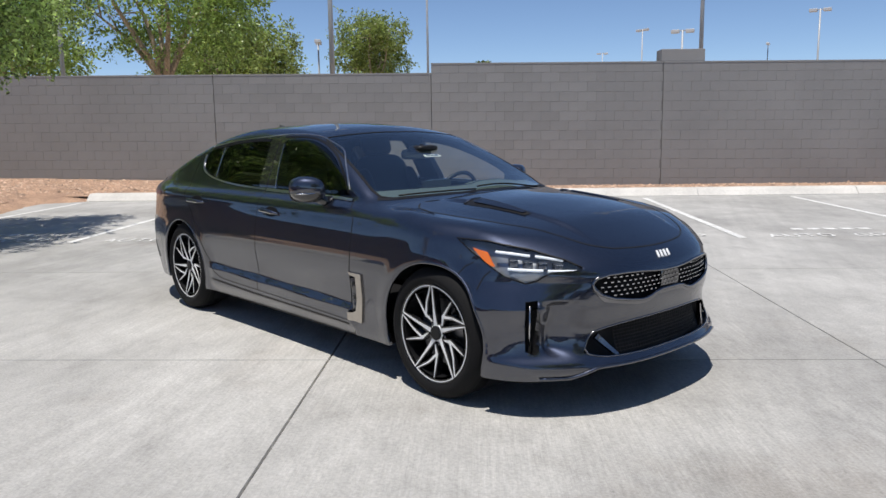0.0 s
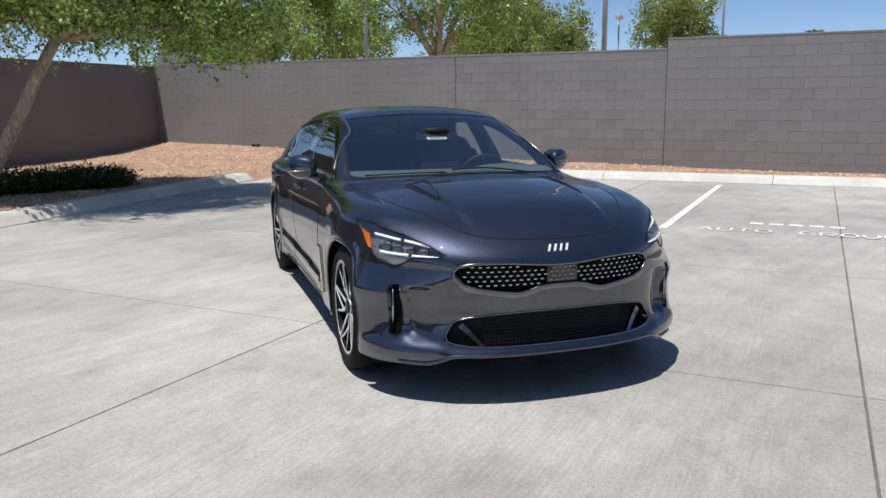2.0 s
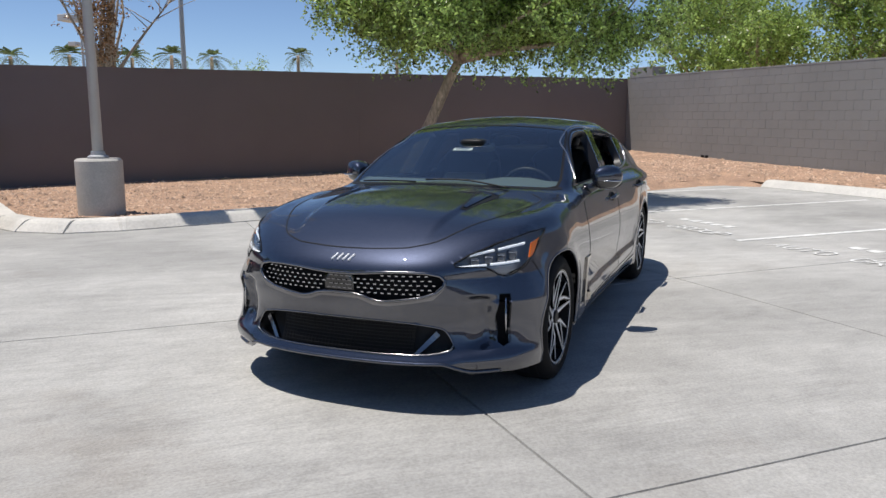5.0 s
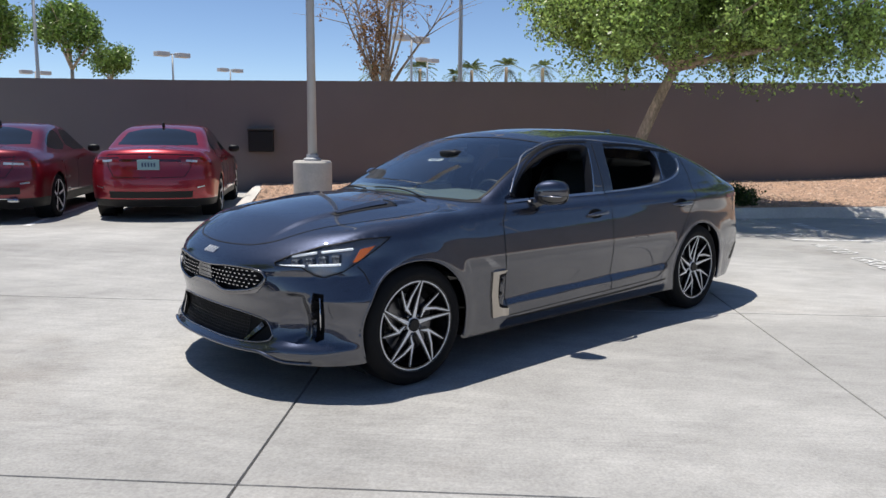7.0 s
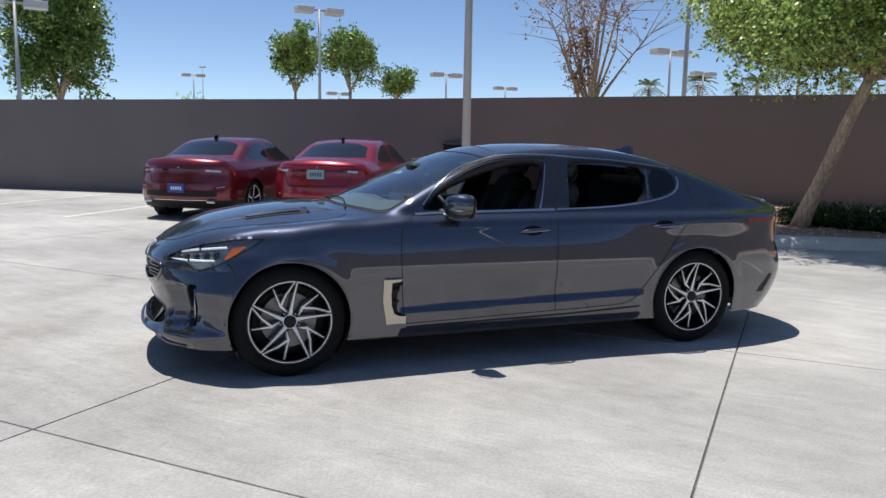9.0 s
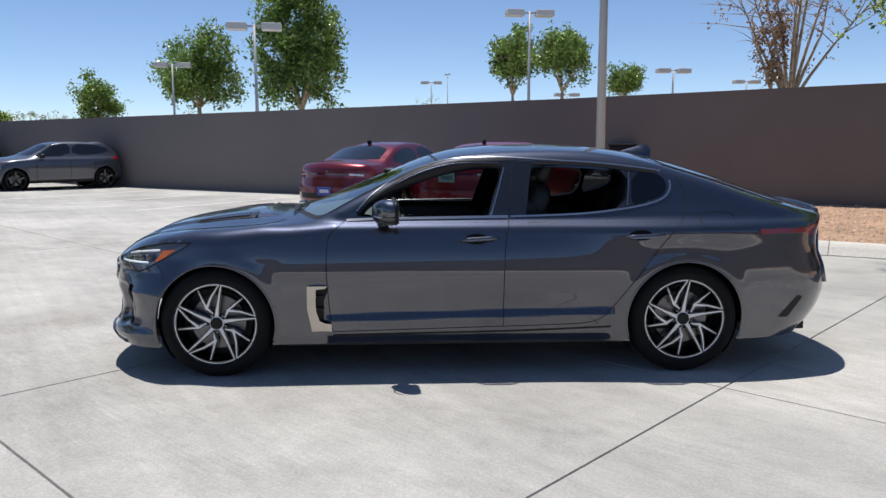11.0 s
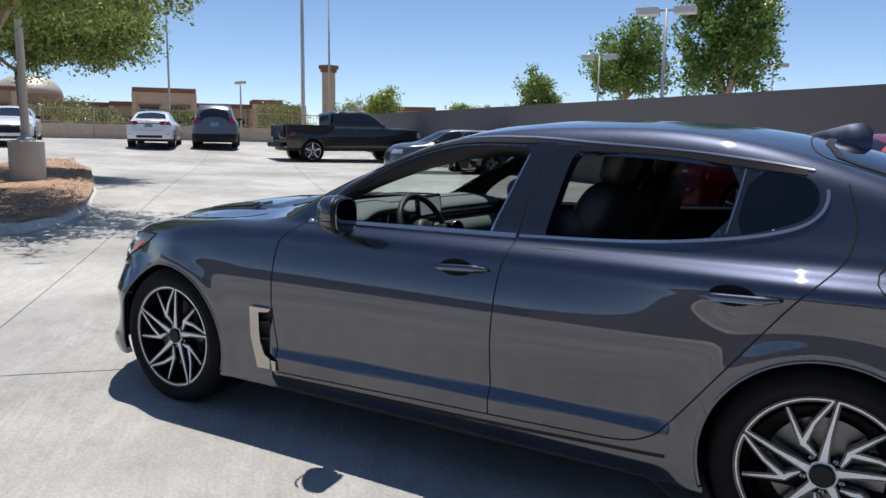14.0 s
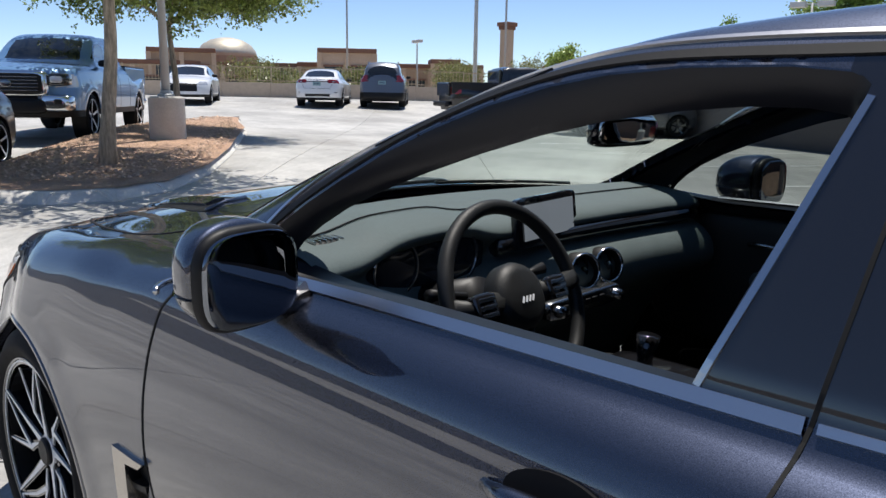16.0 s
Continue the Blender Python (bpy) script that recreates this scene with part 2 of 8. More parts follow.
def add_lathe(bm, rings, n=24, m=None, caps=True):
    """Turns (radius, height) rings about z."""
    rows = []
    for r, z in rings:
        rows.append([bm.verts.new((r * math.cos(2 * math.pi * i / n), r * math.sin(2 * math.pi * i / n), z)) for i in range(n)])
    for a, b in zip(rows, rows[1:]):
        for i in range(n):
            bm.faces.new((a[i], a[(i + 1) % n], b[(i + 1) % n], b[i]))
    if caps:
        bm.faces.new(list(reversed(rows[0])))
        bm.faces.new(rows[-1])
    if m is not None:
        bmesh.ops.transform(bm, matrix=m, verts=[v for r in rows for v in r])
    return rows


def lathe(rings, n=24, m=None, caps=True):
    bm = bmesh.new()
    add_lathe(bm, rings, n, m, caps)
    return bm


def add_tube(bm, pts, radii, n=8, closed=False):
    """A tube of varying radius along points."""
    pts = [Vector(p) for p in pts]
    k = len(pts)
    if not hasattr(radii, "__len__"):
        radii = [radii] * k
    rows = []
    side = None
    for i, p in enumerate(pts):
        a = pts[i - 1] if (i or closed) else p
        b = pts[(i + 1) % k] if (i < k - 1 or closed) else p
        t = (b - a).normalized()
        if side is None:
            side = t.orthogonal().normalized()
        side = (side - t * side.dot(t))
        side = side.normalized() if side.length > 1e-6 else t.orthogonal().normalized()
        up = t.cross(side)
        rows.append([bm.verts.new(p + (side * math.cos(2 * math.pi * j / n) + up * math.sin(2 * math.pi * j / n)) * radii[i]) for j in range(n)])
    for i in range(k if closed else k - 1):
        a, b = rows[i], rows[(i + 1) % k]
        for j in range(n):
            bm.faces.new((a[j], a[(j + 1) % n], b[(j + 1) % n], b[j]))
    if not closed:
        bm.faces.new(list(reversed(rows[0])))
        bm.faces.new(rows[-1])


def tube(pts, radii, n=8, closed=False):
    bm = bmesh.new()
    add_tube(bm, pts, radii, n, closed)
    return bm


# ---- the lot: u runs along the block wall, n towards it ----
C45 = math.sqrt(0.5)
def lot(u, n, z=0.0):
    return Vector((C45 * (u - n), C45 * (u + n), z))


def rise(x, y):
    """The pavement climbs gently towards the far fence."""
    s = max(0.0, 0.97 * x - 0.24 * y - 12.0)
    hill = 0.27 * math.exp(-((x - 15) ** 2 + (y + 4.5) ** 2) / 50.0)
    return hill + rise_far(s)


def rise_far(s):
    return 0.0021 * s * s if s < 17 else 0.607 + 0.285 * (1 - math.exp(-(s - 17) / 4.0))
# ---- car body form ----
def spl(*pts):
    """A smooth curve through points (a, b)."""
    xs = np.array([p[0] for p in pts], float)
    ys = np.array([p[1] for p in pts], float)
    d = np.diff(ys) / np.diff(xs)
    h = np.diff(xs)
    m = np.zeros(len(xs))
    m[0], m[-1] = d[0], d[-1]
    m[1:-1] = (d[:-1] * h[1:] + d[1:] * h[:-1]) / (h[1:] + h[:-1])

    def f(x):
        x = np.asarray(x, float)
        xc = np.clip(x, xs[0], xs[-1])
        i = np.clip(np.searchsorted(xs, xc) - 1, 0, len(xs) - 2)
        t = (xc - xs[i]) / h[i]
        a, b = ys[i], ys[i + 1]
        va, vb = m[i] * h[i], m[i + 1] * h[i]
        v = (2 * t**3 - 3 * t**2 + 1) * a + (t**3 - 2 * t**2 + t) * va + (3 * t**2 - 2 * t**3) * b + (t**3 - t**2) * vb
        return v + np.where(x < xs[0], (x - xs[0]) * m[0], 0) + np.where(x > xs[-1], (x - xs[-1]) * m[-1], 0)
    return f


def smax(a, b, k):
    h = np.maximum(k - np.abs(a - b), 0) / k
    return np.maximum(a, b) + h * h * k * 0.25


def bump(v):
    return np.exp(-v * v)


class Form:
    """A closed car body given by its top, side, front and rear."""
    def __init__(self, top, side, plan, nose, tail, x_nose, x_tail, front_round, rear_round, sweep, crown, hubs, arch, extra=None, k=(0.07, 0.09), square=0.0, sculpt=None):
        self.top, self.side, self.plan, self.nose, self.tail = spl(*top), spl(*side), spl(*plan), spl(*nose), spl(*tail)
        self.xn, self.xt, self.fr, self.rr, self.sw, self.cr = x_nose, x_tail, front_round, rear_round, spl(*sweep), spl(*crown)
        self.hubs, self.arch, self.extra, self.k, self.square, self.sculpt = hubs, arch, extra, k, square, sculpt

    def value(self, x, y, z):
        ya = np.abs(y)
        xe = x + self.sw(x) * ya * ya
        top = (z - (self.top(xe) - self.cr(x) * ya * ya)) * 0.9
        half = self.side(z) + self.plan(x)
        for hx, hz in self.hubs:
            r = np.hypot(x - hx, z - hz)
            half = half + 0.007 * bump((r - self.arch - 0.015) / 0.05)
        if self.extra:
            half = half + self.extra(x, z)
        side = ya - half
        fr = self.fr * (1 - self.square * np.clip((0.64 - z) / 0.12, 0, 1))
        front = x - (self.xn - fr * (ya / 0.8) ** 3 - 0.05 * (ya / 0.8) ** 2 - self.nose(z))
        rear = -x - (self.xt - self.rr * (ya / 0.8) ** 3 - 0.04 * (ya / 0.8) ** 2 - self.tail(z))
        v = smax(top, side, self.k[0])
        v = smax(v, front * 0.85, self.k[1])
        v = smax(v, rear * 0.85, self.k[1])
        return v + self.sculpt(x, ya, z) if self.sculpt else v

    def shoot(self, o, d, far=3.0):
        """Where rays from inside leave the body."""
        lo, hi = np.zeros(len(o)), np.full(len(o), far)
        for _ in range(34):
            mid = (lo + hi) / 2
            p = o + d * mid[:, None]
            inside = self.value(p[:, 0], p[:, 1], p[:, 2]) < 0
            lo, hi = np.where(inside, mid, lo), np.where(inside, hi, mid)
        return o + d * lo[:, None]

    def normal(self, p):
        e = 0.004
        g = np.stack([self.value(*(p + np.eye(3)[i] * e).T) - self.value(*(p - np.eye(3)[i] * e).T) for i in range(3)], 1)
        return g / np.maximum(np.linalg.norm(g, axis=1), 1e-9)[:, None]

    def on_side(self, xz, s=1):
        """The place on the flank at each (x, z)."""
        xz = np.asarray(xz, float)
        o = np.stack([xz[:, 0], 0 * xz[:, 0], xz[:, 1]], 1)
        return self.shoot(o, np.tile([0.0, s, 0.0], (len(o), 1)), 1.3)

    def on_front(self, yz, s=1):
        yz = np.asarray(yz, float)
        o = np.stack([np.full(len(yz), 0.9 * s), yz[:, 0], yz[:, 1]], 1)
        return self.shoot(o, np.tile([float(s), 0.0, 0.0], (len(o), 1)), 2.0)

    def on_top(self, xy):
        xy = np.asarray(xy, float)
        o = np.stack([xy[:, 0], xy[:, 1], np.full(len(xy), 0.5)], 1)
        return self.shoot(o, np.tile([0.0, 0.0, 1.0], (len(o), 1)), 1.3)


def ease(v):
    """A soft step from 0 to 1."""
    v = np.clip(v, 0, 1)
    return v * v * (3 - 2 * v)


def door_channel(x, z):
    """The ledge along the foot of the doors, the haunch, and the fender drawn in above the bumper."""
    along = ease((x + 1.02) / 0.12) * ease((0.80 - x) / 0.03)
    z0 = 0.345 + 0.018 * (0.75 - x)
    ledge = 0.024 * np.clip((z0 + 0.044 - z) / 0.044, 0, 1) * ease((z - 0.20) / 0.08)
    haunch = 0.045 * bump((x + 1.50) / 0.60) * bump((z - 0.90) / 0.10)
    drawn_in = -0.064 * ease((x - 1.39) / 0.34) * ease((z - 0.46) / 0.28)
    return along * (ledge - 0.012) * ease((0.62 - z) / 0.2) + haunch + drawn_in


def front_sculpt(x, ya, z):
    """Hood creases, fender crests and the scoops beside the intake; positive cuts in."""
    crease = 0.44 - 0.10 * (x - 1.2)
    on_top = ease((z - 0.70) / 0.05)
    hood = -0.011 * ease((crease + 0.03 - ya) / 0.05) * ease((x - 1.08) / 0.12) * ease((2.10 - x) / 0.25) * on_top
    crest = -0.014 * bump((ya - (0.78 - 0.10 * ease((x - 1.3) / 0.6))) / 0.075) * ease((x - 0.95) / 0.25) * ease((1.85 - x) / 0.30) * on_top
    scoop = 0.046 * bump((ya - 0.640 - 0.08 * (0.52 - z)) / 0.048) * ease((z - 0.285) / 0.06) * ease((0.565 - z) / 0.035) * ease((x - 1.80) / 0.05)
    wing = -0.010 * bump((z - 0.275) / 0.022) * ease((ya - 0.50) / 0.10) * ease((x - 1.80) / 0.10)
    return hood + crest + scoop + wing


SEDAN = Form(
    top=[(-2.56, 0.965), (-2.45, 0.99), (-2.2, 1.062), (-1.98, 1.135), (-1.62, 1.25), (-1.26, 1.343), (-0.9, 1.392), (-0.53, 1.403), (-0.15, 1.388),
         (0.02, 1.366), (0.15, 1.332), (0.524, 1.187), (0.85, 1.057), (1.03, 0.992), (1.10, 0.982), (1.25, 0.972), (1.46, 0.957), (1.67, 0.926), (1.89, 0.877), (2.1, 0.79), (2.2, 0.735), (2.3, 0.66)],
    side=[(0.10, 0.845), (0.2, 0.873), (0.32, 0.881), (0.45, 0.891), (0.6, 0.896), (0.70, 0.889), (0.77, 0.877), (0.845, 0.857), (0.885, 0.844), (0.91, 0.828), (0.928, 0.805), (0.941, 0.783), (0.956, 0.769), (1.0, 0.754), (1.1, 0.712), (1.2, 0.662), (1.3, 0.608), (1.4, 0.55)],
    plan=[(-2.6, -0.20), (-2.2, -0.10), (-1.8, -0.022), (-1.45, 0.0), (-0.5, -0.012), (0.3, -0.015), (1.0, -0.005), (1.45, 0.003), (1.8, -0.008), (2.0, -0.03), (2.3, -0.10)],
    nose=[(0.1, 0.10), (0.16, 0.05), (0.20, 0.025), (0.24, 0.004), (0.285, 0.03), (0.43, 0.068), (0.53, 0.046), (0.63, 0.035), (0.70, 0.045), (0.76, 0.085), (0.85, 0.17)],
    tail=[(0.2, 0.16), (0.3, 0.07), (0.45, 0.0), (0.6, 0.01), (0.7, 0.05), (0.8, 0.06), (0.9, 0.04), (0.98, 0.0), (1.05, 0.02)],
    x_nose=2.285, x_tail=2.545, front_round=0.33, rear_round=0.28,
    sweep=[(-2.6, -0.22), (-1.2, -0.2), (-0.6, 0.0), (0.0, 0.16), (0.3, 0.2), (0.6, 0.25), (0.9, 0.40), (1.05, 0.43), (1.5, 0.15), (2.3, 0.05)],
    crown=[(-2.6, 0.10), (-1.0, 0.13), (0.0, 0.12), (0.25, 0.075), (0.8, 0.07), (1.1, 0.09), (1.5, 0.11), (1.9, 0.09), (2.3, 0.10)],
    hubs=[(1.4525, 0.335), (-1.41, 0.335)], arch=0.365, extra=door_channel, k=(0.055, 0.08), square=0.28, sculpt=front_sculpt)

# ---- ground ----
def make_ground():
    rings = [0, 20, 45, 70, 110, 200, 500, 1500, 4000]
    k = 48
    verts, faces = [(0, 0, -0.6)], []
    for r in rings[1:]:
        for i in range(k):
            a = 2 * math.pi * i / k
            x, y = r * math.cos(a), r * math.sin(a)
            verts.append((x, y, (-0.6 if r < 60 else -0.12) + rise(x, y)))
    for i in range(k):
        faces.append((0, 1 + i, 1 + (i + 1) % k))
    for j in range(len(rings) - 2):
        a, b = 1 + j * k, 1 + (j + 1) * k
        for i in range(k):
            faces.append((a + i, b + i, b + (i + 1) % k, a + (i + 1) % k))
    g = new("ground", mesh_of("ground", verts, faces, M_EARTH))
    return tagged(g, "dry tan earth reaching out to the flat horizon", "ground", kind="structure")


make_ground()

WALL_N = 12.0
WALL_HIGH = 2.75
M_NORMAL = Vector((0.527, 0.850, 0))
M_ALONG = Vector((0.850, -0.527, 0))
CORNER = lot(-15.1, WALL_N)
BED_OUT = 6.1


def dark(a, d, z=0.0):
    """a metres along the stucco wall from the corner, d metres out from it."""
    return CORNER + M_ALONG * a + M_NORMAL * d + Vector((0, 0, z))


def make_kerb(name, pts, label, width=0.34, high=0.15, step=3.0):
    """A kerb in cast lengths along points; the bed lies to the left of the way."""
    root = empty(name, Matrix(), label, "kerb", kind="structure")
    pts = [Vector((p[0], p[1], 0)) for p in pts]
    for a, b in zip(pts, pts[1:]):
        length = (b - a).length
        k = max(1, round(length / step))
        t = (b - a) / length
        s = Vector((-t.y, t.x, 0))
        for i in range(k):
            p = a + t * (length * i / k + (0.004 if i else -0.03))
            q = a + t * (length * (i + 1) / k - (0.004 if i < k - 1 else -0.03))
            prof = [(0, -0.1), (0.0, 0.012), (0.10, high * 0.72), (0.15, high * 0.93), (0.20, high), (width, high), (width, -0.1)]
            verts = [e + s * w + Vector((0, 0, z + rise(e.x, e.y))) for e in (p, q) for w, z in prof]
            m = len(prof)
            faces = [(j, j + 1, m + j + 1, m + j) for j in range(m - 1)] + [tuple(reversed(range(m))), tuple(range(m, 2 * m))]
            part("kerb_stone", mesh_of("kerb_stone", verts, faces, M_KERB), None, root)
    return root


bulb = [dark(17.75, 0.0), dark(17.75, 4.6), dark(17.55, 5.35), dark(17.1, 5.9), dark(16.4, BED_OUT)]
make_kerb("kerb_of_tree_bed", bulb + [dark(6.2, BED_OUT)], "pale concrete kerb edging the gravel bed under the tree")
make_kerb("kerb_of_wall_bed", [lot(-7.4, 10.0), lot(29.8, 10.0)], "pale concrete kerb edging the gravel strip by the block wall")


def gravel_height(p, lowest=0.09):
    """The gravel is heaped against the walls, most in the corner."""
    d_dark = (Vector((p.x, p.y, 0)) - CORNER).dot(M_NORMAL)
    d_grey = WALL_N - (-C45 * p.x + C45 * p.y)
    u = C45 * (p.x + p.y)
    near_corner = max(0.0, min(1.0, (2.0 - u) / 15.0))
    h = lowest + 0.36 * near_corner * math.exp(-max(0, d_grey) / 2.2) + 0.10 * math.exp(-max(0, d_dark) / 2.0)
    h += 0.02 * noise.noise(p * 1.3) + 0.012 * noise.noise(p * 5)
    edge = max(0.0, (-C45 * p.x + C45 * p.y) - 10.2, BED_OUT - 0.3 - d_dark)
    return min(h, 0.10 + 0.30 * edge)


def gravel_bed(name, f, na, nb, label):
    verts = []
    for i in range(na + 1):
        for j in range(nb + 1):
            p = f(i / na, j / nb)
            verts.append((p.x, p.y, gravel_height(p)))
    faces = [(i * (nb + 1) + j, (i + 1) * (nb + 1) + j, (i + 1) * (nb + 1) + j + 1, i * (nb + 1) + j + 1) for i in range(na) for j in range(nb)]
    return tagged(new(name, mesh_of(name, verts, faces, M_GRAVEL, True)), label, "gravel", kind="structure")


def bed_a(s, t):
    u = -14.8 + 44.6 * s
    lo = 10.22 if u > -6.2 else 10.22 - 0.12 * min(1.0, -6.2 - u)
    return lot(u, lo + (WALL_N - lo) * t)


def bed_b(s, t):
    return dark(0.0 + 17.45 * s, (BED_OUT - 0.3 if s < 0.9 else BED_OUT - 0.3 - 12 * (s - 0.9)) * t)


gravel_bed("gravel_by_block_wall", bed_a, 160, 10, "reddish tan decomposed granite along the block wall")
gravel_bed("gravel_by_stucco_wall", bed_b, 90, 34, "reddish tan decomposed granite under the tree")


def stones(name, place, count, seed, label, smallest=0.012, largest=0.035):
    rnd = random.Random(seed)
    verts, faces = [], []
    for _ in range(count):
        p = place(rnd)
        r = rnd.uniform(smallest, largest) * (1.8 if rnd.random() < 0.06 else 1)
        k = len(verts)
        a = rnd.uniform(0, 6.28)
        for i in range(4):
            w = r * rnd.uniform(0.7, 1.3)
            verts.append((p.x + w * math.cos(a + i * 1.57), p.y + w * math.sin(a + i * 1.57), p.z + r * rnd.uniform(-0.1, 0.2)))
        verts.append((p.x + r * rnd.uniform(-0.3, 0.3), p.y + r * rnd.uniform(-0.3, 0.3), p.z + r * rnd.uniform(0.6, 1.0)))
        faces += [(k + i, k + (i + 1) % 4, k + 4) for i in range(4)]
    return tagged(new(name, mesh_of(name, verts, faces, M_STONE)), label, "gravel", kind="stuff")


def in_bed(rnd):
    if rnd.random() < 0.45:
        p = bed_a(rnd.uniform(0.05, 0.95), rnd.random())
    else:
        p = bed_b(rnd.random(), rnd.random())
    return Vector((p.x, p.y, gravel_height(p) - 0.004))


stones("gravel_stones", in_bed, 22000, 5, "loose reddish gravel stones scattered over the beds")

# ---- pavement in cast slabs ----
U_CUTS = [-26, -19, -12.7, -6.5, -0.25, 2.89, 9.1, 15.3, 21.5, 27.8, 34, 41]
N_CUTS = [10.02, 1.93, -1.0, -7.0, -13, -19, -25, -31, -37, -43, -50]


def make_pavement():
    root = empty("pavement", Matrix(), "pale grey broom-finished concrete parking lot in large slabs", "pavement", kind="structure")
    g, e = 0.003, 0.004
    base = []
    for i in range(len(U_CUTS) - 1):
        for j in range(len(N_CUTS) - 1):
            u0, u1, n1, n0 = U_CUTS[i] + g, U_CUTS[i + 1] - g, N_CUTS[j] - g, N_CUTS[j + 1] + g
            verts, faces, k = [], [], 3
            us = [u0, u0 + e] + [u0 + (u1 - u0) * i2 / k for i2 in range(1, k)] + [u1 - e, u1]
            ns = [n0, n0 + e] + [n0 + (n1 - n0) * i2 / k for i2 in range(1, k)] + [n1 - e, n1]
            for ia, a in enumerate(us):
                for ib, b in enumerate(ns):
                    p = lot(a, b)
                    rim = ia in (0, len(us) - 1) or ib in (0, len(ns) - 1)
                    verts.append((p.x, p.y, rise(p.x, p.y) - (0.012 if rim else 0)))
            m = len(ns)
            faces = [(ia * m + ib, (ia + 1) * m + ib, (ia + 1) * m + ib + 1, ia * m + ib + 1) for ia in range(len(us) - 1) for ib in range(m - 1)]
            part("slab", mesh_of("slab", verts, faces, M_CONCRETE), None, root)
            base += [(lot(us[ia], ns[ib]), lot(us[ia + 1], ns[ib]), lot(us[ia + 1], ns[ib + 1]), lot(us[ia], ns[ib + 1])) for ia in range(1, len(us) - 2) for ib in range(1, m - 2)]
    verts, faces = [], []
    for q in base:
        faces.append(tuple(range(len(verts), len(verts) + 4)))
        for p in q:
            c = (q[0] + q[2]) / 2
            w = c + (p - c) * 1.02
            verts.append((w.x, w.y, -0.014 + rise(w.x, w.y)))
    part("joint_filler", mesh_of("joint_filler", verts, faces, M_JOINT), None, root, "dark sand-filled joints")
    return root


make_pavement()


def strip(verts_from, p, q, width, z=0.004):
    """A flat painted band from p to q."""
    t = (q - p).normalized()
    s = Vector((-t.y, t.x, 0)) * width / 2
    k = len(verts_from[0])
    for c in (p - s, q - s, q + s, p + s):
        verts_from[0].append((c.x, c.y, z + rise(c.x, c.y)))
    verts_from[1].append((k, k + 1, k + 2, k + 3))


def painted(name, bands, label, category="marking"):
    store = ([], [])
    for p, q, w in bands:
        n = max(1, int((q - p).length / 1.5))
        for i in range(n):
            strip(store, p + (q - p) * (i / n), p + (q - p) * ((i + 1) / n), w)
    return tagged(new(name, mesh_of(name, *store, M_LINE)), label, category, kind="structure")


ROUND = ((0.3, 0), (0, 0.25), (0, 0.75), (0.3, 1), (0.7, 1), (1, 0.75), (1, 0.25), (0.7, 0), (0.3, 0))
LOOP = ((0, 0), (0, 1), (0.7, 1), (1, 0.85), (1, 0.6), (0.7, 0.45), (0, 0.45))
STENCIL = {"A": (((0, 0), (0.5, 1)), ((0.5, 1), (1, 0)), ((0.2, 0.36), (0.8, 0.36))), "U": (((0, 1), (0, 0.25), (0.3, 0), (0.7, 0), (1, 0.25), (1, 1)),), "T": (((0, 1), (1, 1)), ((0.5, 1), (0.5, 0))),
           "O": (ROUND,), "G": (((1, 0.8), (0.7, 1), (0.3, 1), (0, 0.75), (0, 0.25), (0.3, 0), (0.7, 0), (1, 0.2), (1, 0.48), (0.6, 0.48)),), "R": (LOOP, ((0.5, 0.45), (1, 0))), "P": (LOOP,)}


def lettered(word, u, n, pitch=0.205, wide=0.145, high=0.25):
    """A stencilled word painted on the lot, read facing the block wall."""
    store = ([], [])
    z = 0.0040
    for k, letter in enumerate(word):
        for stroke in STENCIL[letter]:
            for p, q in zip(stroke, stroke[1:]):
                strip(store, lot(u + k * pitch + p[0] * wide, n + p[1] * high), lot(u + k * pitch + q[0] * wide, n + q[1] * high), 0.034, z)
                z += 0.0003
    return tagged(new("stall_writing", mesh_of("stall_writing", *store, M_LINE)), "worn white stencilled word " + word + " on concrete", "marking", kind="structure")


STALL_U = [-1.75 + 2.8 * k for k in range(-3, 9)]
for su in STALL_U:
    painted("stall_line", [(lot(su, 4.0), lot(su, 9.6), 0.10)], "worn white parking stall line on concrete")
    painted("stall_marking", [(lot(su + 0.88 + 0.215 * k, 4.80), lot(su + 1.03 + 0.215 * k, 4.80), 0.16) for k in range(5)], "worn white stencilled bars of a dealer marking", "marking")
    lettered("AUTO", su + 0.38, 4.07)
    lettered("GROUP", su + 1.44, 4.07)
for k in range(9):
    a = 20.35 + 2.85 * k
    painted("stall_line", [(dark(a, 0.7), dark(a, 6.0), 0.10)], "worn white parking stall line on concrete")


# ---- walls ----
def block_mesh(w, h, depth=0.0302, bev=0.003):
    x, z = w / 2, h / 2
    verts = []
    for ins, y in ((0, 0.0), (0, -depth + bev), (bev, -depth)):
        verts += [(-x + ins, y, -z + ins), (x - ins, y, -z + ins), (x - ins, y, z - ins), (-x + ins, y, z - ins)]
    faces = [(r + k, r + (k + 1) % 4, r + 4 + (k + 1) % 4, r + 4 + k) for r in (0, 4) for k in range(4)] + [(8, 9, 10, 11)]
    return verts, faces


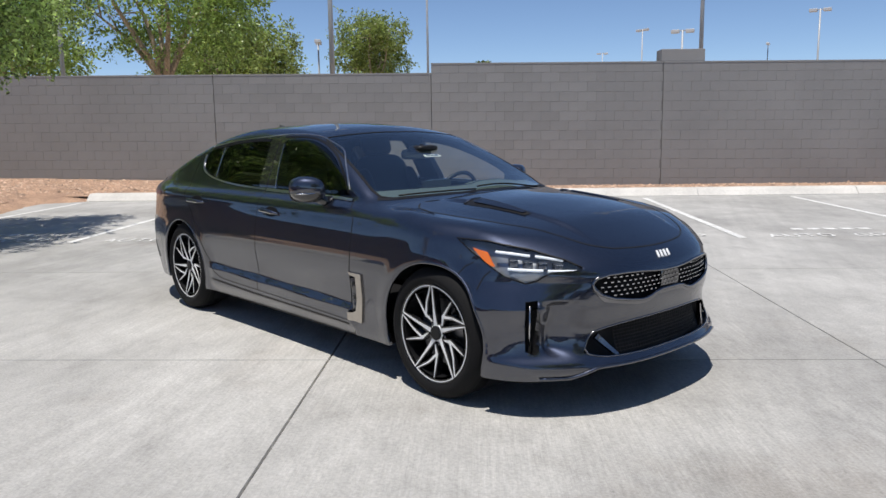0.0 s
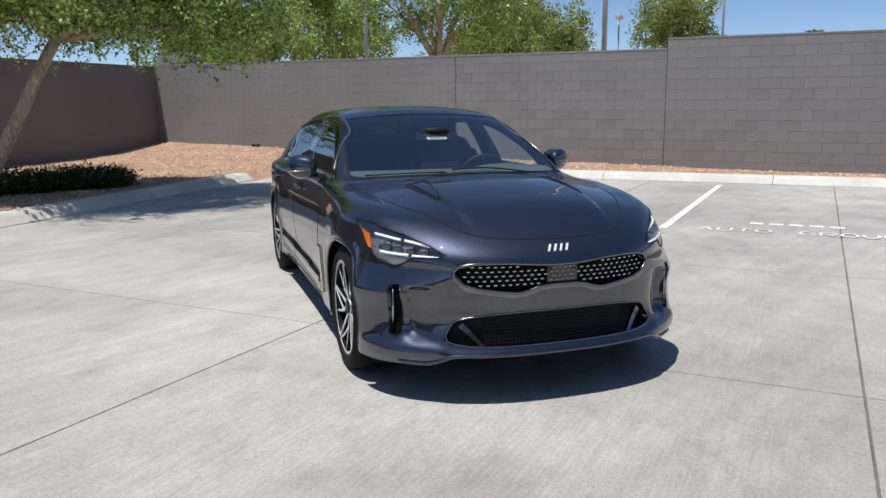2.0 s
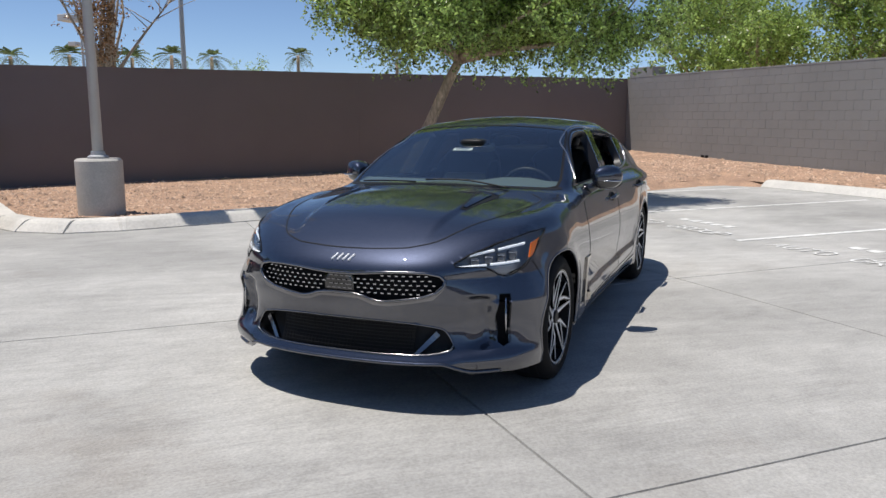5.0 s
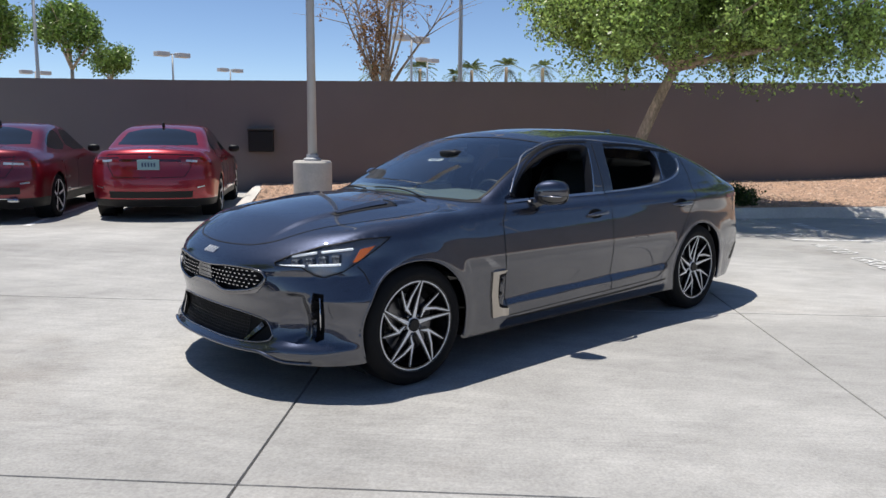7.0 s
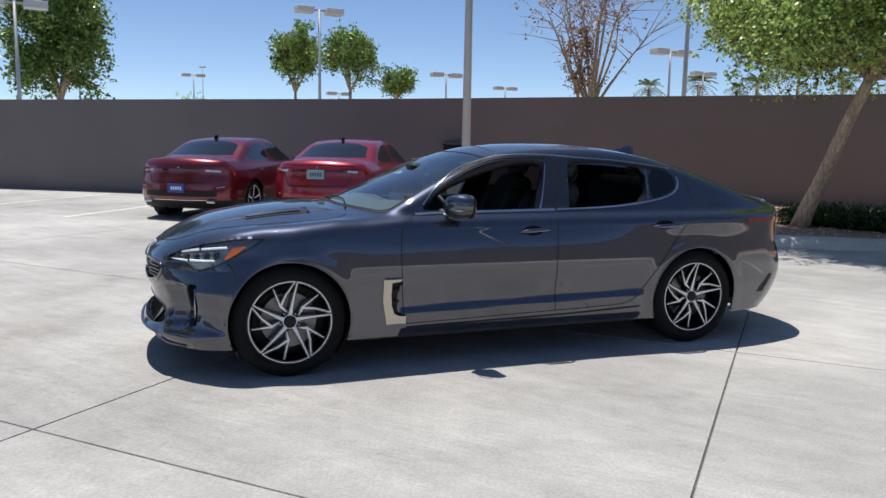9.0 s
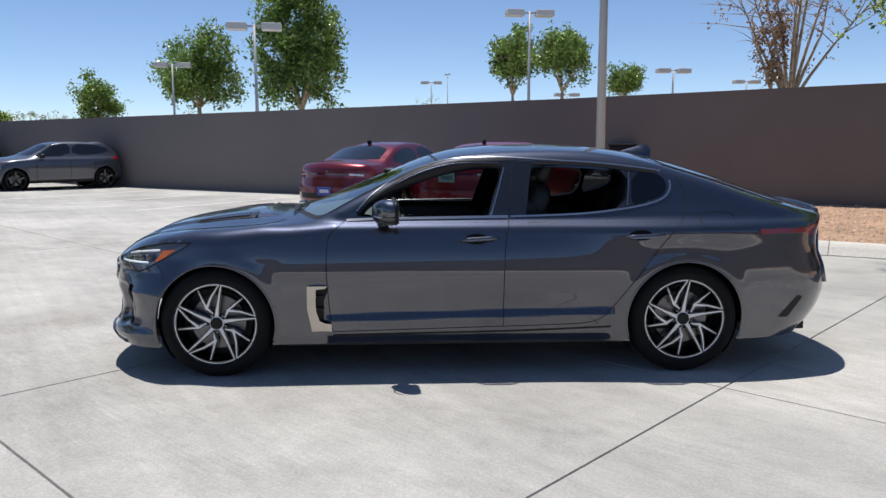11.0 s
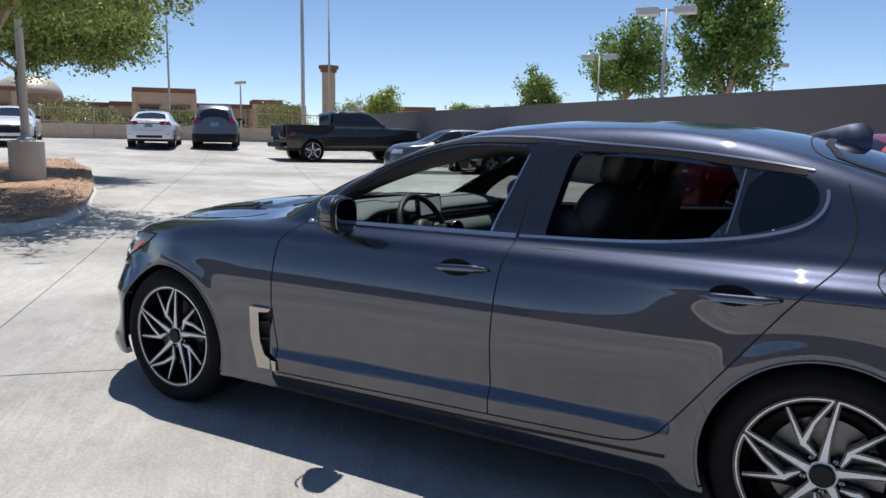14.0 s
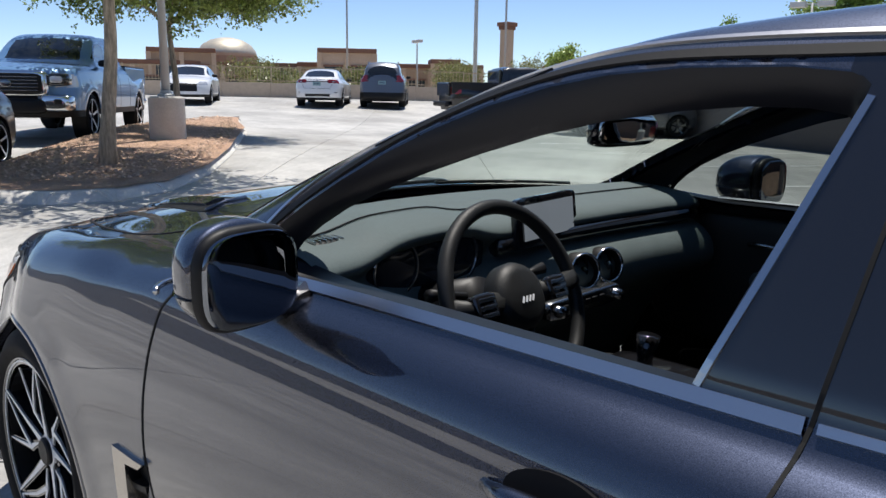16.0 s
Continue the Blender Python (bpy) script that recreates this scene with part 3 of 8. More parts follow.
def make_block_wall():
    root = empty("wall_block", Matrix(), "grey painted concrete block wall, stepped in height", "wall", kind="structure")
    turn = Matrix.Rotation(radians(45), 4, "Z") @ Matrix(((1, 0, 0, 0), (0, 1, 0, 0), (-0.0095, 0, 1, 0), (0, 0, 0, 1)))
    flat = Matrix.Rotation(radians(45), 4, "Z")
    fall = Matrix.Translation((0, 0, -0.0095 * 15.1))
    turn = fall @ turn
    core = bmesh.new()
    segs = [(-15.1, -5.33, 13), (-5.33, -0.4, 13), (-0.4, 4.71, 14), (4.71, 15.0, 14), (15.0, 29.88, 14)]
    ch, bl = WALL_HIGH / 13, 0.406
    for a, b, rows in segs:
        add_box(core, a + 0.004, WALL_N + 0.004, -0.3, b - 0.004, WALL_N + 0.20, rows * ch - 0.012)
        cap = bmesh.new()
        add_box(cap, a + 0.004, WALL_N - 0.006, rows * ch - 0.03, b - 0.004, WALL_N + 0.206, rows * ch + 0.01, 0.004)
        bmesh.ops.transform(cap, matrix=turn, verts=cap.verts)
        part("wall_coping", cap, M_BLOCK, root)
    bmesh.ops.transform(core, matrix=turn, verts=core.verts)
    part("wall_core", core, M_MORTAR, root)
    singles = {}
    jv, jf = [], []
    made = 0
    for a, b, rows in segs:
        for r in range(rows):
            u = a + 0.006
            first = True
            while u < b - 0.02:
                w = bl / 2 if (first and r % 2) else bl
                first = False
                w = min(w, b - 0.006 - u)
                c = lot(u + w / 2, WALL_N + 0.03, (r + 0.5) * ch - 0.0095 * (u + 15.1))
                key = round(w, 3)
                gw, gh = w - 0.004, ch - 0.004
                if -5.4 < u < 3.0 and made < 300 and w > 0.1:
                    if key not in singles:
                        singles[key] = mesh_of("block", *block_mesh(gw, gh), M_BLOCK)
                    part("block", singles[key], None, root, m=Matrix.Translation(c) @ flat)
                    made += 1
                elif w > 0.03:
                    k = len(jv)
                    bv, bf = block_mesh(gw, gh)
                    m = Matrix.Translation(c) @ flat
                    jv += [m @ Vector(v) for v in bv]
                    jf += [tuple(i + k for i in f) for f in bf]
                u += w
    rest = part("blocks", mesh_of("blocks", jv, jf, M_BLOCK), None, root)
    tagged(rest, kind="stuff")
    for u0, u1, z0, z1 in ((4.66, 5.6, 14 * ch + 0.01, 14 * ch + 0.27), (-15.0, -13.9, 13 * ch + 0.01, 13 * ch + 0.27)):
        bm = box(u0, WALL_N + 0.01, z0, u1, WALL_N + 0.5, z1, 0.01)
        bmesh.ops.transform(bm, matrix=turn, verts=bm.verts)
        part("wall_pier", bm, M_BLOCK, root)
    bm = bmesh.new()
    for k in (0, 1):
        add_box(bm, -11.62 + 0.16 * k, WALL_N - 0.012, 0.44, -11.50 + 0.16 * k, WALL_N + 0.02, 0.53)
    bmesh.ops.transform(bm, matrix=turn, verts=bm.verts)
    part("wall_drain", bm, M_BLACK, root, "two dark drain openings")
    return root


make_block_wall()


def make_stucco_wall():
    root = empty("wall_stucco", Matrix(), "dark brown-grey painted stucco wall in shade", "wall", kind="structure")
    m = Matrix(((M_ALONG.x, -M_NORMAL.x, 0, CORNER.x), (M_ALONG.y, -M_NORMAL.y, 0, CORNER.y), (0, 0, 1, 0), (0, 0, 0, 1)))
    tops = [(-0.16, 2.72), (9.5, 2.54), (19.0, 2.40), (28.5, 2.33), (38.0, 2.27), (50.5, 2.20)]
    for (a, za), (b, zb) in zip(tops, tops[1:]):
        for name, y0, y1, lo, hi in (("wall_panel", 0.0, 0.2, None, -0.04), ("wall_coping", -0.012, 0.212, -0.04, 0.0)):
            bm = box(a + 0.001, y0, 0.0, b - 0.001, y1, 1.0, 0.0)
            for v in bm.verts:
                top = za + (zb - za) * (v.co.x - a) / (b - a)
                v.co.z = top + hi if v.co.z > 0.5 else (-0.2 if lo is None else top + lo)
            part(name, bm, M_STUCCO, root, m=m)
    return root


make_stucco_wall()


M_HEAD = grain(material("pale_lamp_paint", (0.55, 0.55, 0.55), 0.5), 3, 0.06)


def street_lamp(p, high, base_high=0.78, base_r=0.31, heads=2, label="grey steel lot lamp on a round concrete base", turn=0.0, pole_r=0.075, big=1.0):
    e = empty("street_lamp", Matrix.Translation(p) @ Matrix.Rotation(turn, 4, "Z"), label, "street lamp", "lot lamps")
    if base_high:
        part("base", lathe([(base_r, -0.2), (base_r, base_high - 0.03), (base_r - 0.03, base_high)], 56), M_BASE, e, "pale round concrete base", smooth=False)
    b = max(base_high, 0)
    part("flange", lathe([(pole_r * 1.9, b), (pole_r * 1.9, b + 0.03), (pole_r * 1.3, b + 0.05), (pole_r * 1.25, b + 0.10)], 16), M_GALV, e)
    part("pole", lathe([(pole_r, b), (pole_r * 0.62, high)], 14), M_GALV, e, smooth=True)
    if heads:
        part("arm", box(-0.75 * big, -0.04, high - 0.10, 0.75 * big, 0.04, high - 0.02, 0.01), M_GALV, e)
        for s in (-1, 1)[:heads]:
            part("lamp_head", box(big * (s * 0.52 - 0.30), -0.22 * big, high - 0.20 - 0.02 * big, big * (s * 0.52 + 0.30), 0.22 * big, high + 0.12 * big - 0.10, 0.03), M_HEAD, e, "pale flat shoebox lamp head")
    return e


street_lamp(Vector((-2.68, -6.70, 0.10)), 7.2, turn=2.59)

wall_box = empty("wall_box", Matrix(((M_ALONG.x, -M_NORMAL.x, 0, dark(17.45, 0).x), (M_ALONG.y, -M_NORMAL.y, 0, dark(17.45, 0).y), (0, 0, 1, 0.88), (0, 0, 0, 1))), "black metal box fixed on the stucco wall", "wall box")
part("box_body", box(-0.27, -0.22, 0, 0.27, 0.0, 0.46, 0.02), M_BLACK, wall_box)
part("box_lid", box(-0.29, -0.25, 0.46, 0.29, 0.0, 0.50, 0.012), M_BLACK, wall_box)

# unseen plain wall, added to close the lot and darken a reflected band
p0, p1 = lot(30, 12.2), lot(30, -20)
wd = (p1 - p0).normalized()
ws = Vector((-wd.y, wd.x, 0)) * 0.1
base4 = [p0 - ws, p1 - ws, p1 + ws, p0 + ws]
wv = [(q.x, q.y, z + (rise(q.x, q.y) if z > 0 else -0.2)) for z in (0.0, 2.4) for q in base4]
tagged(new("wall_far_side", mesh_of("wall_far_side", wv, [(0, 1, 5, 4), (1, 2, 6, 5), (2, 3, 7, 6), (3, 0, 4, 7), (4, 5, 6, 7)], M_BLOCK)), "unseen plain grey wall added to close the lot", "wall", kind="structure")

# where the kerb turns at the corner: gravel behind it and paving under it
inner = [dark(6.3, 5.6), dark(5.2, 5.6), lot(-8.9, 10.15), lot(-7.3, 10.4)]
outer = [dark(6.3, 6.25), dark(5.3, 6.3), lot(-8.0, 9.3), lot(-7.35, 9.98)]
spill = []
for k in range(31):
    f = min(k / 10, 2.9999)
    g = int(f)
    for w in range(7):
        p = inner[g].lerp(inner[g + 1], f - g).lerp(outer[g].lerp(outer[g + 1], f - g), w / 6)
        p = p + Vector((noise.noise(p * 2.1), noise.noise(p * 2.1 + Vector((9, 0, 0))), 0)) * 0.16 * (w / 6)
        spill.append((p.x, p.y, (0.145 + rise(p.x, p.y)) * (1 - w / 6) + (rise(p.x, p.y) - 0.03) * w / 6 + 0.012 * noise.noise(p * 6)))
tagged(new("gravel_by_corner", mesh_of("gravel_by_corner", spill, [(7 * k + w, 7 * k + w + 1, 7 * k + w + 8, 7 * k + w + 7) for k in range(30) for w in range(6)], M_GRAVEL, True)), "reddish tan decomposed granite spilling through the kerb gap", "gravel", kind="structure")
tagged(new("pavement_infill", mesh_of("pavement_infill", [(-14.5, -1.2, -0.014), (-10.0, -1.2, -0.014), (-10.0, 4.5, -0.014), (-14.5, 4.5, -0.014)], [(0, 1, 2, 3)], M_CONCRETE)), "pale concrete paving beside the kerb", "pavement", kind="structure")

# ---- shell of a car from its form ----
def shell_grid(form, x0=-1.9, x1=1.55, step=0.0125, z_low=0.205, z_mid=0.6, rows=116, caps=(44, 60), low_step=0.0125):
    """Half the body (y >= 0) as a grid of places, column by column from the tail round to the nose."""
    cols = []
    for k in range(caps[0]):
        a = math.pi / 2 * k / caps[0]
        cols.append((x0, -math.cos(a), math.sin(a)))
    n = int((x1 - x0) / step)
    for k in range(n + 1):
        cols.append((x0 + (x1 - x0) * k / n, 0.0, 1.0))
    for k in range(1, caps[1] + 1):
        a = math.pi / 2 * (1 - k / caps[1])
        cols.append((x1, math.cos(a), math.sin(a)))
    low = np.arange(z_low, z_mid - 0.006, low_step)
    ang = np.linspace(0, math.pi / 2, rows + 1)
    C, R = len(cols), len(low) + len(ang)
    o, d = np.zeros((C, R, 3)), np.zeros((C, R, 3))
    for i, (cx, dx, dy) in enumerate(cols):
        o[i, :, 0] = cx
        o[i, :len(low), 2], o[i, len(low):, 2] = low, z_mid
        c = np.concatenate([np.ones(len(low)), np.cos(ang)])
        s = np.concatenate([np.zeros(len(low)), np.sin(ang)])
        d[i, :, 0], d[i, :, 1], d[i, :, 2] = dx * c, dy * c, s
    p = form.shoot(o.reshape(-1, 3), d.reshape(-1, 3))
    return p, C, R


def dense(poly, closed=True, step=0.004):
    poly = np.asarray(poly, float)
    if closed:
        poly = np.vstack([poly, poly[:1]])
    out = []
    for a, b in zip(poly, poly[1:]):
        k = max(1, int(np.linalg.norm(b - a) / step))
        out.append(a + (b - a) * np.linspace(0, 1, k, endpoint=False)[:, None])
    return np.vstack(out)


def soft(poly, rounds=2):
    """Rounds the corners of a closed outline."""
    poly = np.asarray(poly, float)
    for _ in range(rounds):
        nxt = np.roll(poly, -1, axis=0)
        poly = np.stack([poly * 0.75 + nxt * 0.25, poly * 0.25 + nxt * 0.75], 1).reshape(-1, poly.shape[1])
    return poly


def within(poly, q):
    """Which of the points q lie inside the outline."""
    poly = np.asarray(poly, float)
    r = np.zeros(len(q), bool)
    j = len(poly) - 1
    for i in range(len(poly)):
        a, b = poly[i], poly[j]
        if a[1] != b[1]:
            cross = ((a[1] > q[:, 1]) != (b[1] > q[:, 1])) & (q[:, 0] < (b[0] - a[0]) * (q[:, 1] - a[1]) / (b[1] - a[1]) + a[0])
            r ^= cross
        j = i
    return r


def nearest(pts, q, reach):
    """For each q the nearest of pts, and how far it is."""
    d = np.full(len(q), 9.0)
    w = np.zeros((len(q), pts.shape[1]))
    lo, hi = pts.min(0) - reach, pts.max(0) + reach
    idx = np.where(np.all((q > lo) & (q < hi), axis=1))[0]
    for s in range(0, len(idx), 2000):
        ii = idx[s:s + 2000]
        dd = np.linalg.norm(q[ii][:, None, :] - pts[None], axis=2)
        k = dd.argmin(1)
        d[ii], w[ii] = dd[np.arange(len(ii)), k], pts[k]
    return d, w


def side_flat(p):
    return p[:, [0, 2]]


def front_flat(p):
    return p[:, [1, 2]]


def top_flat(p):
    return p[:, [0, 1]]


def wrap_flat(p):
    """Angle round the nose, as a length, against height."""
    return np.stack([np.arctan2(p[:, 1], p[:, 0] - 1.2) * 0.9, p[:, 2]], 1)


class Shell:
    """The body surface, snapped to outlines and split into panels."""
    def __init__(self, form, outlines, reach=0.0088, **kw):
        self.form, self.reach = form, reach
        p, C, R = shell_grid(form, **kw)
        nrm = form.normal(p)
        done = np.zeros(len(p), bool)
        for name, view, poly, closed in outlines:
            pts = dense(poly, closed)
            if view == "side":
                q, use = side_flat(p), (np.abs(nrm[:, 1]) > 0.45)
            elif view == "front":
                q, use = front_flat(p), (nrm[:, 0] > 0.4)
            elif view == "top":
                q, use = top_flat(p), (nrm[:, 2] > 0.25)
            else:
                q, use = wrap_flat(p), (p[:, 0] > 1.5)
            d, w = nearest(pts, q, 0.02)
            hit = use & ~done & (d < self.reach * (1.35 if view == "wrap" else 1.0))
            if not hit.any():
                continue
            if view == "side":
                p[hit] = form.on_side(w[hit])
            elif view == "front":
                p[hit] = form.on_front(w[hit])
            elif view == "top":
                p[hit] = form.on_top(w[hit])
            else:
                a = w[hit][:, 0] / 0.9
                o = np.stack([np.full(len(a), 1.2), 0 * a, w[hit][:, 1]], 1)
                p[hit] = form.shoot(o, np.stack([np.cos(a), np.sin(a), 0 * a], 1))
            done |= hit
        self.p, self.n = p, form.normal(p)
        i, j = np.meshgrid(np.arange(C - 1), np.arange(R - 1), indexing="ij")
        a = (i * R + j).ravel()
        self.f = np.stack([a, a + 1, a + R + 1, a + R], 1)
        self.mid = p[self.f].mean(1)
        self.mn = self.n[self.f].mean(1)
        self.owner = np.full(len(self.f), "body", dtype=object)

    def claim(self, name, mask, over=("body",)):
        self.owner[mask & np.isin(self.owner, over)] = name

    def mesh(self, name, which, mat, sides=(1, -1), inward=0.0, push=0.0, edge=0.0):
        """The faces of one owner as a mesh; edge: depth of a folded rim."""
        f = self.f[np.isin(self.owner, which)]
        used, inv = np.unique(f, return_inverse=True)
        f = inv.reshape(-1, 4)
        base = self.p[used] - self.n[used] * inward
        V, F, N = [], [], []
        for s in sides:
            k = sum(len(v) for v in V)
            fl = np.array([1, s, 1])
            V.append(base * fl)
            N.append(self.n[used] * fl)
            F.append((f if s > 0 else f[:, ::-1]) + k)
            if edge:
                e = np.concatenate([f[:, [0, 1]], f[:, [1, 2]], f[:, [2, 3]], f[:, [3, 0]]])
                key = np.sort(e, axis=1)
                u, first, cnt = np.unique(key, axis=0, return_index=True, return_counts=True)
                rim = e[first[cnt == 1]]
                rim = rim[np.abs(self.p[used][:, 1][rim]).max(1) > 0.003]
                rv = np.unique(rim)
                mp = {v: i for i, v in enumerate(rv)}
                kk = k + len(base)
                V.append((base[rv] - self.n[used][rv] * edge) * fl)
                N.append(self.n[used][rv] * fl)
                q = np.array([[b, a, kk - k + mp[a], kk - k + mp[b]] for a, b in rim])
                F.append((q if s > 0 else q[:, ::-1]) + k)
        V, F, N = np.vstack(V), np.vstack(F), np.vstack(N)
        me = bpy.data.meshes.new(name)
        me.from_pydata(V.tolist(), [], F.tolist())
        me.polygons.foreach_set("use_smooth", [True] * len(F))
        me.materials.append(mat)
        me.normals_split_custom_set_from_vertices(N.tolist())
        me.update()
        return me


def ribbon(form, pts, width, lift=0.0015, sides=(1,)):
    """A narrow band that follows the surface along 3D points."""
    pts = np.asarray(pts, float)
    n = form.normal(pts)
    t = np.gradient(pts, axis=0)
    t /= np.maximum(np.linalg.norm(t, axis=1), 1e-9)[:, None]
    s = np.cross(n, t)
    a, b = pts + s * width / 2 + n * lift, pts - s * width / 2 + n * lift
    a2, b2 = pts + s * (width / 2 + 0.001) - n * 0.002, pts - s * (width / 2 + 0.001) - n * 0.002
    V, F = [], []
    for sd in sides:
        fl = np.array([1, sd, 1])
        k = len(V)
        m = len(pts)
        V += (a * fl).tolist() + (b * fl).tolist() + (a2 * fl).tolist() + (b2 * fl).tolist()
        for i in range(m - 1):
            for p, q in ((0, 1), (2, 0), (1, 3)):
                face = (k + p * m + i, k + q * m + i, k + q * m + i + 1, k + p * m + i + 1)
                F.append(face if sd > 0 else face[::-1])
    return V, F


def add_super(bm, c, size, e=(0.5, 0.5), n=(24, 14), m=None):
    """A rounded block: size are half lengths, small e is boxy."""
    def pw(v, k):
        return math.copysign(abs(v) ** k, v)
    rows = []
    for j in range(n[1] + 1):
        ph = -math.pi / 2 + math.pi * j / n[1]
        rows.append([bm.verts.new((c[0] + size[0] * pw(math.cos(ph), e[1]) * pw(math.cos(2 * math.pi * i / n[0]), e[0]),
                                   c[1] + size[1] * pw(math.cos(ph), e[1]) * pw(math.sin(2 * math.pi * i / n[0]), e[0]),
                                   c[2] + size[2] * pw(math.sin(ph), e[1]))) for i in range(n[0])])
    for a, b in zip(rows, rows[1:]):
        for i in range(n[0]):
            bm.faces.new((a[i], a[(i + 1) % n[0]], b[(i + 1) % n[0]], b[i]))
    vs = [v for r in rows for v in r]
    bmesh.ops.remove_doubles(bm, verts=vs, dist=0.0005)
    vs = [v for v in vs if v.is_valid]
    if m is not None:
        bmesh.ops.transform(bm, matrix=m, verts=vs)
    return vs


def superblock(c, size, e=(0.5, 0.5), n=(24, 14), m=None):
    bm = bmesh.new()
    add_super(bm, c, size, e, n, m)
    return bm


def slab_of(outer, thick, normal):
    """A plate: 3D outline, filled, with its edge folded back by thick."""
    bm = bmesh.new()
    top = [bm.verts.new(p) for p in outer]
    edges = [bm.edges.new((top[i], top[(i + 1) % len(top)])) for i in range(len(top))]
    bmesh.ops.triangle_fill(bm, use_beauty=True, edges=edges, normal=normal)
    bmesh.ops.recalc_face_normals(bm, faces=bm.faces)
    nv = Vector(normal)
    if bm.faces and sum((f.normal * f.calc_area() for f in bm.faces), Vector()).dot(nv) < 0:
        bmesh.ops.reverse_faces(bm, faces=bm.faces)
    low = [bm.verts.new(Vector(p) - nv.normalized() * thick) for p in outer]
    k = len(top)
    for i in range(k):
        bm.faces.new((top[i], low[i], low[(i + 1) % k], top[(i + 1) % k]))
    bmesh.ops.recalc_face_normals(bm, faces=bm.faces)
    return bm


def patch(form, poly, view, lift=0.003, thick=0.008, s=1, step=0.02):
    """A plate that lies on the body inside an outline."""
    q = dense(poly, True, step)
    if view == "side":
        p = form.on_side(q)
    elif view == "front":
        p = form.on_front(q)
    elif view == "rear":
        p = form.on_front(q, -1)
    elif view == "top":
        p = form.on_top(q)
    else:
        a = q[:, 0] / 0.9
        o = np.stack([np.full(len(a), 1.2), 0 * a, q[:, 1]], 1)
        p = form.shoot(o, np.stack([np.cos(a), np.sin(a), 0 * a], 1))
    n = form.normal(p)
    p = p + n * lift
    fl = np.array([1, s, 1])
    mean = (n.mean(0) * fl)
    return slab_of([tuple(v) for v in (p * fl)], thick, tuple(mean))

# ---- main car ----
M_PAINT = grain(material("graphite_paint", (0.030, 0.035, 0.055), 0.43, 1.0, Coat_Weight=1.0, Coat_Roughness=0.004, Coat_IOR=1.95), 2.0, 0.03, 700, 0.6, rough_amount=0.02)
M_GLASS_W = glassy("windscreen_glass", (0.80, 0.90, 0.83), facing=0.20)
M_GLASS_D = glassy("tinted_glass", (0.06, 0.065, 0.067))
M_GLASS_F = glassy("lightly_tinted_glass", (0.30, 0.34, 0.33))
M_GLASS_R = glassy("privacy_glass", (0.15, 0.16, 0.16))
M_SEAL = material("black_rubber_seal", (0.004, 0.004, 0.005), 0.55, 0.0, Specular_IOR_Level=0.25)
M_FRAME = material("satin_black_frame", (0.006, 0.0065, 0.010), 0.38, 0.0, Specular_IOR_Level=0.3)
M_INNER = grain(material("dark_lining", (0.006, 0.006, 0.007), 0.8, Specular_IOR_Level=0.2), 12, 0.2)


def circle(cx, cz, r, a0=0, a1=360, k=90):
    return [(cx + r * math.cos(radians(a0 + (a1 - a0) * i / k)), cz + r * math.sin(radians(a0 + (a1 - a0) * i / k))) for i in range(k + 1)]


FRONT_WIN = [(0.615, 0.959), (-0.185, 0.965), (-0.215, 0.965), (-0.222, 0.985), (-0.255, 1.09), (-0.318, 1.268), (-0.288, 1.294), (-0.041, 1.295), (0.139, 1.262), (0.323, 1.190), (0.478, 1.092), (0.564, 1.022)]
FRONT_IN = [(0.575, 0.957), (-0.180, 0.957), (-0.207, 0.957), (-0.214, 0.977), (-0.247, 1.09), (-0.298, 1.225), (-0.272, 1.248), (-0.14, 1.249), (0.06, 1.218), (0.257, 1.154), (0.430, 1.082), (0.53, 1.015)]
REAR_WIN = [(-0.470, 0.9725), (-0.438, 0.972), (-0.442, 0.995), (-0.471, 1.189), (-0.488, 1.265), (-0.51, 1.278), (-0.714, 1.276), (-0.909, 1.263), (-1.094, 1.240), (-1.062, 1.020), (-0.88, 0.995), (-0.658, 0.980)]
REAR_IN = [(-0.474, 0.9655), (-0.442, 0.965), (-0.446, 0.990), (-0.475, 1.189), (-0.492, 1.252), (-0.515, 1.262), (-0.714, 1.260), (-0.909, 1.248), (-1.086, 1.226), (-1.056, 1.015), (-0.88, 0.987), (-0.658, 0.973)]
QUARTER = [(-1.118, 1.238), (-1.28, 1.220), (-1.318, 1.186), (-1.328, 1.14), (-1.302, 1.09), (-1.193, 1.049), (-1.088, 1.024)]
GRILLE = [(-0.001, 0.654), (0.09, 0.655), (0.285, 0.672), (0.472, 0.666), (0.514, 0.622), (0.455, 0.563), (0.24, 0.529), (0.178, 0.532), (0.10, 0.560), (-0.001, 0.561)]
INTAKE = [(-0.001, 0.434), (0.30, 0.432), (0.478, 0.410), (0.51, 0.390), (0.552, 0.315), (0.478, 0.289), (0.33, 0.283), (-0.001, 0.283)]
HEAD3 = [(1.60, 0.850, 0.826), (1.755, 0.785, 0.822), (1.925, 0.675, 0.787), (2.046, 0.58, 0.742), (2.108, 0.53, 0.708), (2.11, 0.54, 0.694), (2.03, 0.655, 0.688), (1.98, 0.705, 0.648), (1.945, 0.735, 0.638), (1.87, 0.795, 0.668), (1.79, 0.825, 0.718), (1.70, 0.845, 0.765)]
SVENT3 = [(2.0, 0.715, 0.566), (1.965, 0.758, 0.560), (1.968, 0.766, 0.45), (1.975, 0.770, 0.33), (1.998, 0.735, 0.312), (2.008, 0.712, 0.33), (2.008, 0.700, 0.45)]
HEAD = wrap_flat(np.array(HEAD3))
SVENT = wrap_flat(np.array(SVENT3))
